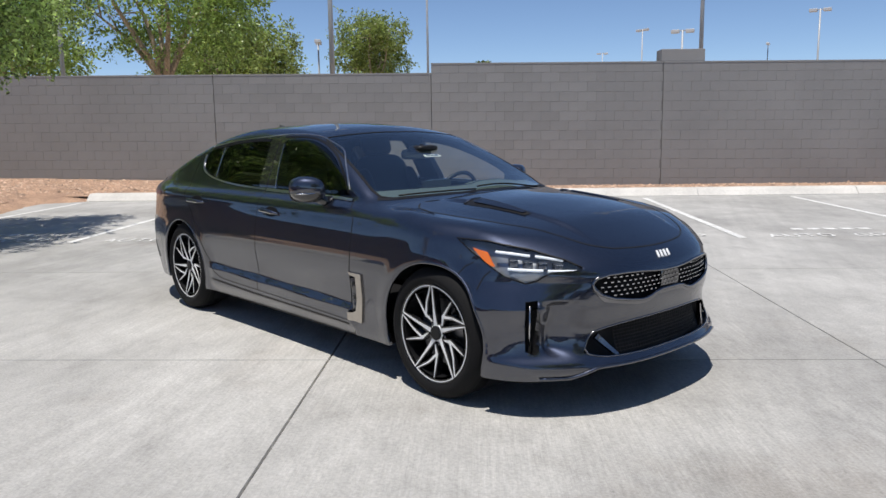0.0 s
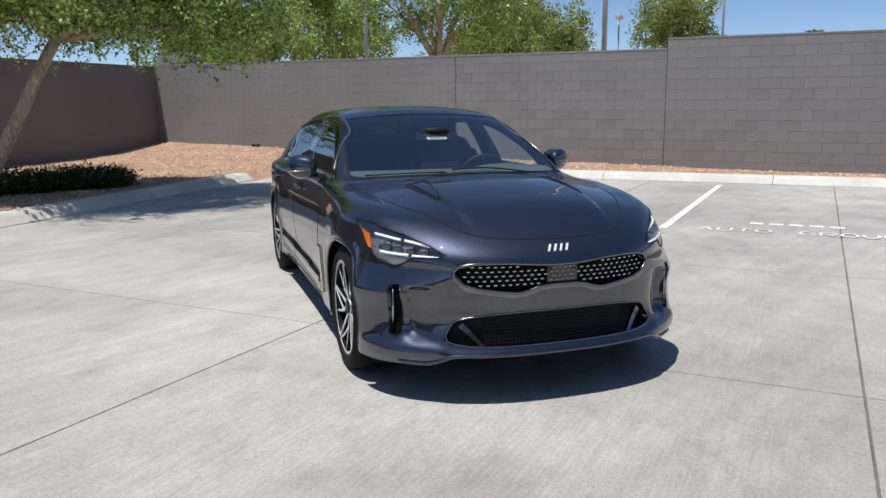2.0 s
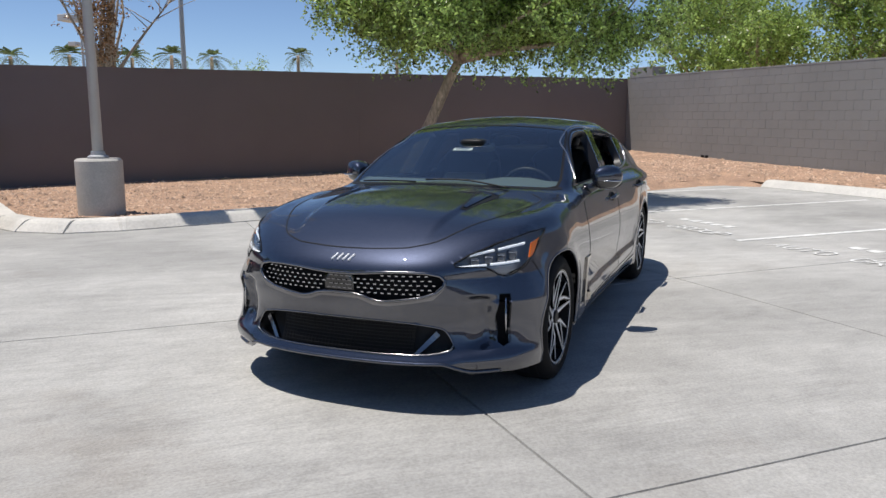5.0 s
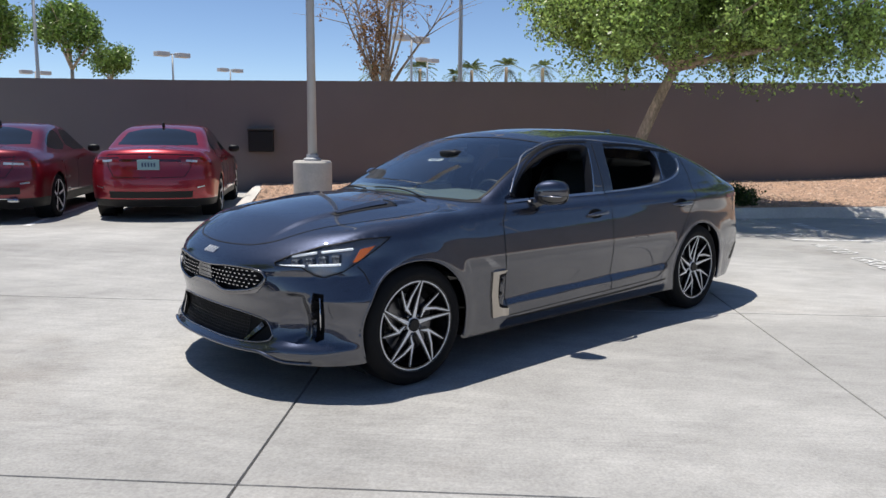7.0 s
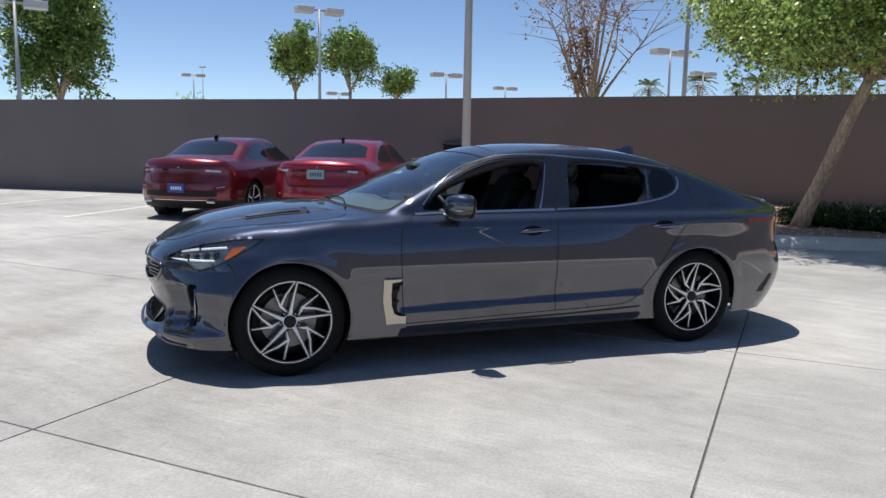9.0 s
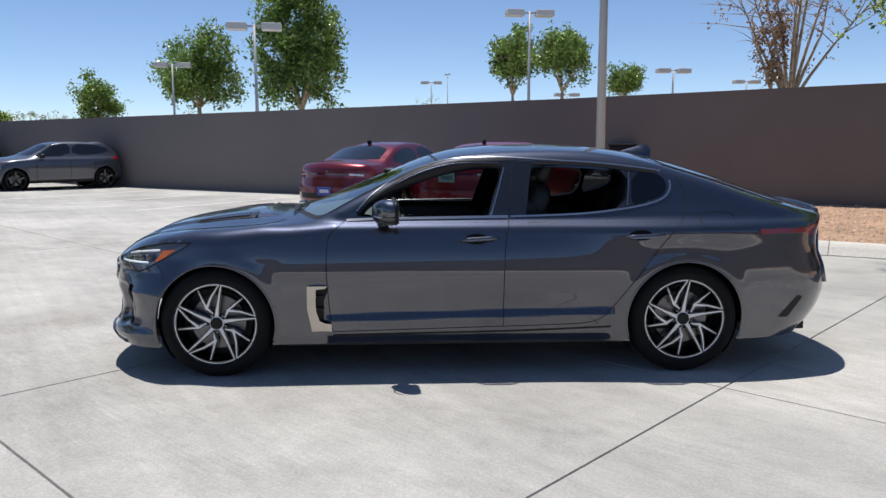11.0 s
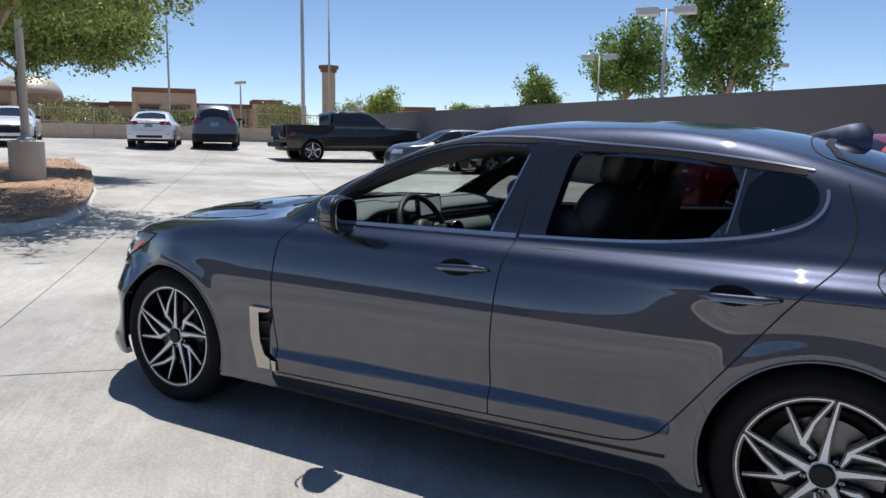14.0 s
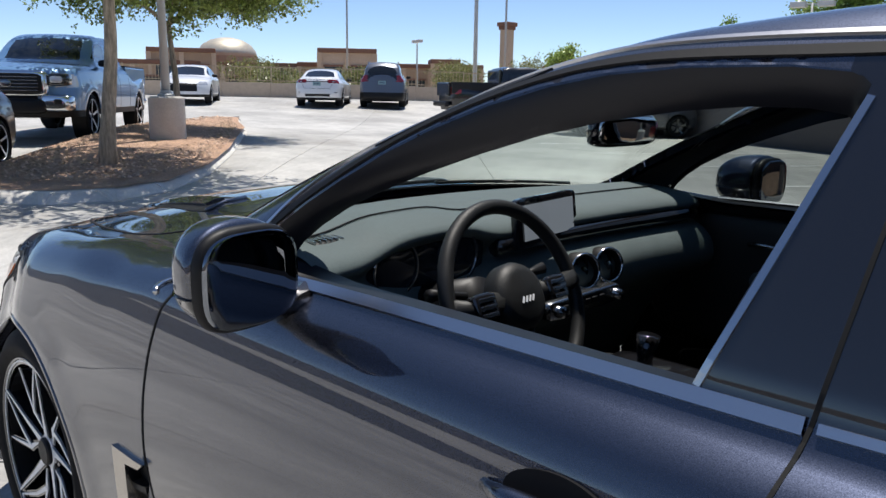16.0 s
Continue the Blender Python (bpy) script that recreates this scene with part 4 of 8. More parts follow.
FVENT = [(0.882, 0.562), (0.765, 0.562), (0.790, 0.468), (0.798, 0.36), (0.758, 0.345), (0.755, 0.296), (0.861, 0.292), (0.886, 0.428)]
WSCREEN = [(1.055, -0.001), (1.03, 0.25), (0.955, 0.45), (0.87, 0.63), (0.815, 0.682), (0.74, 0.687), (0.60, 0.662), (0.50, 0.642), (0.30, 0.604), (0.135, 0.572), (0.10, 0.54), (0.13, 0.30), (0.15, -0.001)]
BACKLIGHT = [(-1.30, -0.001), (-1.31, 0.3), (-1.36, 0.50), (-1.42, 0.525), (-1.75, 0.555), (-2.05, 0.585), (-2.12, 0.56), (-2.19, 0.3), (-2.21, -0.001)]
ARCHES = [circle(hx, 0.335, 0.362) for hx in (1.4525, -1.41)]
outlines = [("arch", "side", ARCHES[0], True), ("arch", "side", ARCHES[1], True), ("fw", "side", soft(FRONT_WIN, 1), True), ("rw", "side", soft(REAR_WIN, 1), True), ("qw", "side", soft(QUARTER, 1), True),
            ("grille", "front", GRILLE, True), ("intake", "front", INTAKE, True), ("head", "wrap", HEAD, True), ("svent", "wrap", SVENT, True), ("fvent", "side", FVENT, True),
            ("ws", "top", WSCREEN, True), ("bl", "top", BACKLIGHT, True)]
shell = Shell(SEDAN, outlines, caps=(44, 104), z_low=0.1675)
sf, ff, tf, wf = side_flat(shell.mid), front_flat(shell.mid), top_flat(shell.mid), wrap_flat(shell.mid)
lateral = np.abs(shell.mn[:, 1]) > 0.4
foot = np.where(shell.mid[:, 0] > 1.5, 0.247 - 0.055 * ease((np.abs(shell.mid[:, 1]) - 0.50) / 0.14), 0.205)
shell.claim("none", shell.mid[:, 2] < foot)
shell.claim("none", lateral & (within(ARCHES[0], sf) | within(ARCHES[1], sf)))
shell.claim("none", (shell.mid[:, 2] < 0.6) & (within(ARCHES[0], sf) | within(ARCHES[1], sf)))
shell.claim("front_window", lateral & within(soft(FRONT_WIN, 1), sf))
shell.claim("rear_window", lateral & within(soft(REAR_WIN, 1), sf))
shell.claim("quarter", lateral & within(soft(QUARTER, 1), sf))
shell.claim("grille", (shell.mid[:, 0] > 1.9) & within(GRILLE, ff))
shell.claim("intake", (shell.mid[:, 0] > 1.9) & within(INTAKE, ff))
shell.claim("head", (shell.mid[:, 0] > 1.5) & within(HEAD, wf))
shell.claim("svent", (shell.mid[:, 0] > 1.5) & within(SVENT, wf))
shell.claim("fvent", lateral & within(FVENT, sf))
shell.claim("windscreen", (shell.mn[:, 2] > 0.2) & within(WSCREEN, tf))
shell.claim("backlight", (shell.mn[:, 2] > 0.2) & within(BACKLIGHT, tf))


FRONT_DOOR = [(0.655, 0.963), (0.749, 0.88), (0.77, 0.834), (0.778, 0.671), (0.767, 0.433), (0.75, 0.286), (-0.291, 0.306), (-0.295, 0.608), (-0.307, 0.83), (-0.335, 0.955), (-0.385, 1.30), (-0.30, 1.315), (-0.04, 1.308), (0.15, 1.275), (0.335, 1.203), (0.5, 1.10), (0.6, 1.02)]
REAR_DOOR = [(-0.385, 1.30), (-0.335, 0.955), (-0.307, 0.83), (-0.295, 0.608), (-0.291, 0.306), (-0.804, 0.324), (-0.927, 0.384), (-1.13, 0.64), (-1.303, 0.861), (-1.402, 0.961), (-1.432, 1.035), (-1.415, 1.15), (-1.37, 1.232), (-1.1, 1.262), (-0.7, 1.295)]
PILLAR = [(-0.17, 0.968), (-0.22, 1.09), (-0.29, 1.31), (-0.56, 1.30), (-0.52, 1.20), (-0.47, 0.975)]
DIVIDER = [(-1.07, 1.25), (-1.14, 1.25), (-1.11, 1.02), (-1.04, 1.01)]
HOODLINE = [(1.075, -0.001), (1.05, 0.3), (1.03, 0.45), (1.06, 0.60), (1.207, 0.690), (1.50, 0.655), (1.817, 0.545), (2.04, 0.417), (2.123, 0.247), (2.149, -0.001)]
TRUNK = [(-2.26, -0.001), (-2.24, 0.3), (-2.15, 0.60), (-2.30, 0.66), (-2.6, 0.66), (-2.6, -0.001)]
shell.claim("black_pillar", lateral & within(PILLAR, sf))
shell.claim("divider", lateral & within(DIVIDER, sf))
shell.claim("front_door", lateral & within(FRONT_DOOR, sf))
shell.claim("rear_door", lateral & within(REAR_DOOR, sf))
shell.claim("hood", (shell.mn[:, 2] > 0.3) & within(HOODLINE, tf))
shell.claim("tailgate", (shell.mn[:, 2] > 0.3) & (shell.mid[:, 0] < -2.0) & within(TRUNK, tf))
shell.claim("tail_lamp", (shell.mid[:, 0] < -2.22) & (shell.mid[:, 2] > 0.83) & (shell.mid[:, 2] < 0.905))
shell.claim("front_bumper", (shell.mid[:, 0] > 1.62) & (shell.mid[:, 2] < 0.66))
shell.claim("rear_bumper", (shell.mid[:, 0] < -1.8) & (shell.mid[:, 2] < 0.66))

car = empty("car", Matrix(), "dark graphite grey four-door fastback sedan with black and silver wheels", "car")
M_GAP = material("panel_gap", (0.004, 0.004, 0.004), 0.9)
M_GLOSSBLACK = material("gloss_black", (0.012, 0.012, 0.014), 0.06, 0.0, Coat_Weight=1.0, Coat_Roughness=0.01)

M_SATIN = material("satin_trim", (0.50, 0.51, 0.53), 0.22, 1.0)
M_VENT = material("satin_vent_metal", (0.46, 0.43, 0.39), 0.2, 1.0)
M_STRIP = material("satin_strip", (0.56, 0.555, 0.57), 0.28, 1.0)
M_RED = material("red_lens", (0.22, 0.006, 0.008), 0.12, 0.0, Coat_Weight=1.0)
M_AMBER = material("amber_lens", (0.75, 0.16, 0.01), 0.15, 0.0, Coat_Weight=1.0)
M_LED = material("white_light_bar", (0.85, 0.87, 0.9), 0.3, 0.0, Emission_Color=(0.9, 0.95, 1.0, 1), Emission_Strength=0.35)
M_BADGE = material("pale_badge", (0.75, 0.76, 0.78), 0.3)
M_LAMPIN = material("lamp_housing", (0.34, 0.35, 0.37), 0.30, 0.5)
M_CELL = material("lamp_cell", (0.10, 0.105, 0.115), 0.12, 0.6, Coat_Weight=1.0)
M_LENS = glassy("clear_lens", (0.86, 0.88, 0.9))
M_MIRROR = material("mirror", (0.80, 0.81, 0.82), 0.015, 1.0)
M_DMIRROR = material("dimming_mirror", (0.20, 0.215, 0.24), 0.015, 1.0)
M_ALLOY = grain(material("machined_alloy", (0.80, 0.81, 0.82), 0.38, 0.25), 30, 0.05, 200, 0.05)
M_DISC = grain(material("brake_disc", (0.16, 0.16, 0.17), 0.35, 1.0), 30, 0.15, 300, 0.1)
M_WHITE = grain(material("white_card", (0.8, 0.8, 0.8), 0.6), 20, 0.03)
M_INK = material("dark_print", (0.03, 0.06, 0.12), 0.6)

part("body_shell", shell.mesh("body_shell", ["body"], M_PAINT, edge=0.02), None, car)
part("hood", shell.mesh("hood", ["hood"], M_PAINT, edge=0.015), None, car)
part("tailgate", shell.mesh("tailgate", ["tailgate"], M_PAINT, edge=0.015), None, car)
bumper_f = part("front_bumper", shell.mesh("front_bumper", ["front_bumper"], M_PAINT, edge=0.03), None, car)
bumper_r = part("rear_bumper", shell.mesh("rear_bumper", ["rear_bumper"], M_PAINT, edge=0.02), None, car)
part("windscreen", shell.mesh("windscreen", ["windscreen"], M_GLASS_W), None, car, "tinted see-through windscreen").visible_shadow = False
part("rear_screen", shell.mesh("rear_screen", ["backlight"], M_GLASS_D), None, car, "dark tinted rear glass")
lining = np.isin(shell.owner, ["body", "front_door", "rear_door", "black_pillar", "divider"]) & (shell.mid[:, 0] > -2.0) & (shell.mid[:, 0] < 0.98) & (shell.mid[:, 2] > 0.45)
keep_owner = shell.owner.copy()
shell.owner = np.where(lining, "lining", "rest").astype(object)
part("cabin_lining", shell.mesh("cabin_lining", ["lining"], M_INNER, inward=0.032), None, car, "black cabin lining")
shell.owner = keep_owner


def line_on(poly, view, closed=False, step=0.012, rounds=0):
    q = soft(poly, rounds) if rounds else np.asarray(poly, float)
    q = dense(q, closed, step)
    if not closed:
        q = np.vstack([q, np.asarray(poly, float)[-1:]])
    if view == "side":
        return SEDAN.on_side(q)
    if view == "front":
        return SEDAN.on_front(q)
    if view == "top":
        return SEDAN.on_top(q)
    a = q[:, 0] / 0.9
    o = np.stack([np.full(len(a), 1.2), 0 * a, q[:, 1]], 1)
    return SEDAN.shoot(o, np.stack([np.cos(a), np.sin(a), 0 * a], 1))


def smooth_path(poly, k=8):
    """A rounded line through points."""
    q = np.asarray(poly, float)
    t = np.arange(len(q))
    fx = [spl(*zip(t, q[:, i])) for i in range(q.shape[1])]
    s = np.linspace(0, len(q) - 1, (len(q) - 1) * k + 1)
    return np.stack([f(s) for f in fx], 1)


def trim(name, poly, view, width, mat, parent, sides=(1,), closed=False, lift=0.0015, label="", curved=True):
    q = smooth_path(poly) if curved else poly
    V, F = ribbon(SEDAN, line_on(q, view, closed), width, lift, sides)
    return part(name, mesh_of(name, V, F, mat, False), None, parent, label)


def side_window_trim(s, door_f, door_r):
    low = [(0.66, 0.949), (0.45, 0.955), (0.0, 0.960), (-0.33, 0.964)]
    low2 = [(-0.342, 0.965), (-0.66, 0.975), (-0.88, 0.990), (-1.07, 1.013), (-1.2, 1.038), (-1.29, 1.070), (-1.335, 1.11), (-1.348, 1.15), (-1.345, 1.18)]
    trim("window_strip", low, "side", 0.017, M_STRIP, door_f, (s,), lift=0.006, label="satin bright window strip")
    trim("window_strip", low2, "side", 0.010, M_STRIP, door_r, (s,), lift=0.006, label="satin bright window strip")
    trim("window_seal", [(0.60, 0.985), (0.565, 1.030), (0.478, 1.100), (0.323, 1.198), (0.139, 1.271), (-0.041, 1.304), (-0.33, 1.309)], "side", 0.014, M_SEAL, door_f, (s,), lift=0.003)
    trim("window_seal", [(-0.50, 1.287), (-0.714, 1.285), (-0.909, 1.272), (-1.094, 1.249), (-1.28, 1.23)], "side", 0.020, M_SEAL, door_r, (s,), lift=0.003)
    trim("roof_strip", [(0.60, 1.005), (0.50, 1.108), (0.335, 1.214), (0.15, 1.284), (-0.033, 1.320), (-0.311, 1.326), (-0.581, 1.310), (-0.909, 1.288), (-1.133, 1.263), (-1.30, 1.238)], "side", 0.007, M_STRIP, door_f, (s,), lift=0.004)


def handle(x0, x1, z, s, parent):
    q = np.linspace(0, 1, 17)
    xs = x0 + (x1 - x0) * q
    base = SEDAN.on_side(np.stack([xs, z + 0.012 * q], 1))
    n = SEDAN.normal(base)
    lift = 0.003 + 0.024 * np.minimum(1, np.sin(np.pi * q) * 1.8)
    pts = (base + n * lift[:, None]) * np.array([1, s, 1])
    rad = 0.005 + 0.009 * np.minimum(1, np.sin(np.pi * np.clip(q, 0.03, 0.97)) * 1.6)
    bm = tube([tuple(p) for p in pts], rad.tolist(), 10)
    h = part("door_handle", bm, M_PAINT, parent, "body-coloured pull handle", smooth=True)
    cx = (x0 + x1) / 2 + 0.02
    pocket = [(cx + 0.070 * math.cos(a), z + 0.010 + 0.031 * math.sin(a)) for a in np.linspace(0, 2 * math.pi, 28, endpoint=False)]
    part("handle_pocket", patch(SEDAN, pocket, "side", 0.006, 0.008, s), M_INNER, h, "dark finger pocket")
    strip_pts = (base[3:-3] + n[3:-3] * (lift[3:-3] + rad[3:-3] * 0.75)[:, None] + np.array([0, 0, -0.008])) * np.array([1, s, 1])
    part("handle_strip", tube([tuple(p) for p in strip_pts], 0.0035, 6), M_SATIN, h)


for s in (1, -1):
    df = part("front_door", shell.mesh("front_door", ["front_door"], M_PAINT, (s,), edge=0.03), None, car)
    dr = part("rear_door", shell.mesh("rear_door", ["rear_door"], M_PAINT, (s,), edge=0.03), None, car)
    part("door_pillar", shell.mesh("door_pillar", ["black_pillar"], M_GLOSSBLACK, (s,), edge=0.03), None, df, "gloss black pillar trim")
    part("window_divider", shell.mesh("window_divider", ["divider"], M_GLOSSBLACK, (s,), edge=0.03), None, dr, "gloss black window divider")
    if s < 0:
        part("window_pane", shell.mesh("window_pane", ["front_window"], M_GLASS_F, (s,)), None, df, "lightly tinted closed window")
        part("window_pane", shell.mesh("window_pane", ["rear_window"], M_GLASS_R, (s,)), None, dr, "dark tinted closed window")
    part("quarter_pane", shell.mesh("quarter_pane", ["quarter"], M_GLASS_D, (s,)), None, dr, "dark tinted fixed quarter window")
    side_window_trim(s, df, dr)
    for loop_out, loop_in, host in ((FRONT_WIN, FRONT_IN, df), (REAR_WIN, REAR_IN, dr)):
        a, b = soft(loop_out, 1), soft(loop_in, 1)
        pa = SEDAN.on_side(a) - SEDAN.normal(SEDAN.on_side(a)) * 0.004
        pb2 = SEDAN.on_side(b)
        pb2[:, 1] -= 0.062
        m = len(a)
        V = np.vstack([pa, (pa + pb2) / 2 + np.array([0, 0.012, 0]), pb2]) * np.array([1, s, 1])
        Fq = [(r * m + i, r * m + (i + 1) % m, (r + 1) * m + (i + 1) % m, (r + 1) * m + i) for r in (0, 1) for i in range(m)]
        part("window_reveal", mesh_of("window_reveal", V.tolist(), Fq, M_FRAME, True), None, host, "black inner window frame")
    trim("door_gap", [(0.668, 0.950), (0.749, 0.88), (0.772, 0.82), (0.778, 0.671), (0.770, 0.50), (0.757, 0.34), (0.745, 0.29)], "side", 0.0045, M_GAP, df, (s,))
    trim("door_gap", [(-0.372, 1.29), (-0.335, 0.965), (-0.307, 0.83), (-0.295, 0.608), (-0.291, 0.306)], "side", 0.0045, M_GAP, dr, (s,), lift=0.0012)
    trim("door_gap", [(-1.40, 1.20), (-1.432, 1.10), (-1.432, 1.035), (-1.402, 0.961), (-1.303, 0.861), (-1.13, 0.64), (-0.96, 0.42), (-0.90, 0.362), (-0.804, 0.326), (-0.60, 0.314), (-0.291, 0.306), (0.241, 0.294), (0.745, 0.284)], "side", 0.0045, M_GAP, dr, (s,))
    # black strip laid on the sill to draw its shadow line
    trim("sill_shadow_line", [(0.745, 0.262), (0.2, 0.268), (-0.4, 0.278), (-0.95, 0.30)], "side", 0.012, M_BLACK, df, (s,))
    trim("pillar_edge", [(-0.314, 1.262), (-0.262, 1.09), (-0.222, 0.972)], "side", 0.008, M_SATIN, df, (s,), lift=0.003)
    trim("divider_edge", [(-1.098, 1.235), (-1.085, 1.13), (-1.068, 1.03)], "side", 0.005, M_SATIN, dr, (s,), lift=0.003)
    handle(-0.03, -0.265, 0.828, s, df)
    handle(-1.02, -1.265, 0.848, s, dr)
    v = part("fender_vent", shell.mesh("fender_vent", ["fvent"], M_BLACK, (s,), inward=0.022), None, car, "black fender vent with a bright surround")
    bright = [(0.895, 0.566), (0.772, 0.566), (0.79, 0.551), (0.842, 0.545), (0.846, 0.47), (0.843, 0.41), (0.825, 0.352), (0.795, 0.338), (0.752, 0.334), (0.752, 0.289), (0.872, 0.286), (0.898, 0.43)]
    part("vent_surround", patch(SEDAN, bright, "side", 0.010, 0.03, s), M_VENT, v, "satin metal vent surround")
    for z in (0.425, 0.50):
        part("vent_fin", patch(SEDAN, [(0.85, z), (0.79, z + 0.008), (0.79, z - 0.006), (0.85, z - 0.012)], "side", -0.002, 0.02, s), M_BLACK, v)
    trim("fuel_flap_gap" if s > 0 else "fender_seam", soft([(-1.505, 0.990), (-1.73, 0.994), (-1.73, 0.896), (-1.505, 0.892)], 2) if s > 0 else [(1.63, 0.66), (1.66, 0.70), (1.70, 0.72)], "side", 0.004, M_GAP, car, (s,), closed=s > 0, curved=False)
    trim("bumper_seam", [(1.80, 0.69), (1.77, 0.655), (1.755, 0.60)], "side", 0.005, M_GAP, car, (s,))
    trim("side_marker", [(-1.865, 0.872), (-2.0, 0.872), (-2.12, 0.871), (-2.22, 0.870)], "side", 0.030, M_RED, car, (s,), lift=0.003, label="thin red side reflector")
    part("rear_slash", patch(SEDAN, [(-2.017, 0.334), (-2.146, 0.468), (-2.184, 0.454), (-2.083, 0.329)], "side", 0.002, 0.01, s), M_BLACK, bumper_r)
    # lamp
    hl = part("headlamp", shell.mesh("headlamp", ["head"], M_LAMPIN, (s,), inward=0.05, edge=-0.05), None, car, "dark headlamp with white light bars and an amber end")
    trim("lamp_seal", HEAD, "wrap", 0.005, M_SEAL, hl, (s,), closed=True, lift=0.003, curved=False)
    part("lamp_lens", shell.mesh("lamp_lens", ["head"], M_LENS, (s,), inward=0.001), None, hl, "clear lamp lens").visible_shadow = False
    for path, r in (([(2.10, 0.557, 0.694), (2.06, 0.61, 0.696), (2.018, 0.662, 0.697)], 0.0065), ([(2.002, 0.677, 0.699), (1.945, 0.73, 0.701), (1.878, 0.784, 0.704)], 0.0065),
                    ([(2.04, 0.583, 0.744), (1.99, 0.64, 0.756), (1.952, 0.676, 0.763)], 0.0065), ([(1.932, 0.69, 0.765), (1.87, 0.745, 0.774), (1.805, 0.79, 0.780)], 0.0065)):
        w = wrap_flat(np.array(path))
        q = line_on(smooth_path(w), "wrap") 
        q = (q - SEDAN.normal(q) * 0.010) * np.array([1, s, 1])
        part("light_bar", tube([tuple(p) for p in q], r, 8), M_LED, hl, "white light bar", smooth=True)
    for cxyz in ((2.035, 0.61, 0.722), (1.985, 0.665, 0.730), (1.935, 0.712, 0.735), (1.88, 0.755, 0.740)):
        w = wrap_flat(np.array([cxyz]))
        q = line_on(np.vstack([w, w + 0.001]), "wrap")[:1]
        q = (q - SEDAN.normal(q) * 0.034)[0]
        turn = Matrix.Translation(q * np.array([1, s, 1])) @ Matrix.Rotation(s * math.atan2(q[1], q[0] - 1.2) * 0.7, 4, "Z")
        pj = part("projector", superblock((0, 0, 0), (0.026, 0.021, 0.023), (0.35, 0.35), (20, 12), turn), M_CELL, hl, "dark lamp cell", smooth=True)
        part("projector_rim", box(0.020, -0.019, 0.014, 0.028, 0.019, 0.018, 0.001), M_SATIN, pj, m=turn)
    chin = wrap_flat(np.array([(2.0, 0.672, 0.682), (1.975, 0.702, 0.656), (1.945, 0.73, 0.647), (1.885, 0.78, 0.672), (1.90, 0.765, 0.690)]))
    part("lamp_chin", patch(SEDAN, chin, "wrap", -0.012, 0.01, s), M_LAMPIN, hl, "grey lower lamp panel")
    am = wrap_flat(np.array([(1.70, 0.845, 0.788), (1.775, 0.81, 0.774), (1.825, 0.812, 0.710), (1.797, 0.825, 0.713)]))
    part("amber_reflector", patch(SEDAN, am, "wrap", 0.0015, 0.004, s), M_AMBER, hl, "amber side reflector")
    # bumper corner vent
    cv = part("corner_vent", shell.mesh("corner_vent", ["svent"], M_INNER, (s,), inward=0.05, edge=-0.05), None, bumper_f, "tall black bumper vent")
    vb = line_on(wrap_flat(np.array([(1.982, 0.745, 0.542), (1.978, 0.745, 0.45), (1.982, 0.748, 0.352)])), "wrap")
    vb = (vb[[0, -1]] - SEDAN.normal(vb[[0, -1]]) * 0.012) * np.array([1, s, 1])
    part("vent_blade", tube([tuple(p) for p in vb], 0.0045, 8), M_SATIN, cv, "bright upright blade", smooth=True)
    part("intake_fin", patch(SEDAN, [(0.462, 0.392), (0.482, 0.374), (0.396, 0.289), (0.374, 0.292)], "front", -0.004, 0.02, s), M_DCHROME, bumper_f, "bright slanted intake fin")

trim("hood_gap", [(1.06, 0.60), (1.12, 0.66), (1.207, 0.690), (1.35, 0.68), (1.50, 0.655), (1.68, 0.605), (1.817, 0.545), (1.95, 0.48), (2.04, 0.417), (2.10, 0.32), (2.123, 0.247), (2.143, 0.12), (2.149, 0.0)], "top", 0.006, M_GAP, car, (1, -1))
trim("tailgate_gap", [(-1.24, 0.0), (-1.25, 0.3), (-1.30, 0.52), (-1.42, 0.56), (-1.75, 0.59), (-2.05, 0.62), (-2.2, 0.66)], "top", 0.005, M_GAP, car, (1, -1))
trim("cowl", [(1.065, 0.0), (1.04, 0.25), (0.965, 0.46), (0.88, 0.64), (0.82, 0.71)], "top", 0.03, M_BLACK, car, (1, -1), lift=0.002)

trim("windscreen_seal", [(1.055, 0.0), (1.03, 0.25), (0.955, 0.45), (0.87, 0.63), (0.815, 0.682), (0.74, 0.687), (0.60, 0.662), (0.50, 0.642), (0.30, 0.604), (0.135, 0.572), (0.10, 0.54), (0.13, 0.30), (0.15, 0.0)], "top", 0.015, M_SEAL, car, (1, -1), lift=0.002, curved=False)
trim("rear_screen_seal", [(-1.30, 0.0), (-1.31, 0.3), (-1.36, 0.50), (-1.42, 0.525), (-1.75, 0.555), (-2.05, 0.585), (-2.12, 0.56), (-2.19, 0.3), (-2.21, 0.0)], "top", 0.026, M_BLACK, car, (1, -1), lift=0.003, curved=False)
for hx in (1.4525, -1.41):
    q = SEDAN.on_side(circle(hx, 0.335, 0.362, -18, 198, 120))
    for s in (1, -1):
        part("arch_lip", tube([tuple(p * np.array([1, s, 1]) - np.array([0, s * 0.004, 0])) for p in q], 0.008, 6), M_PAINT, car, smooth=True)

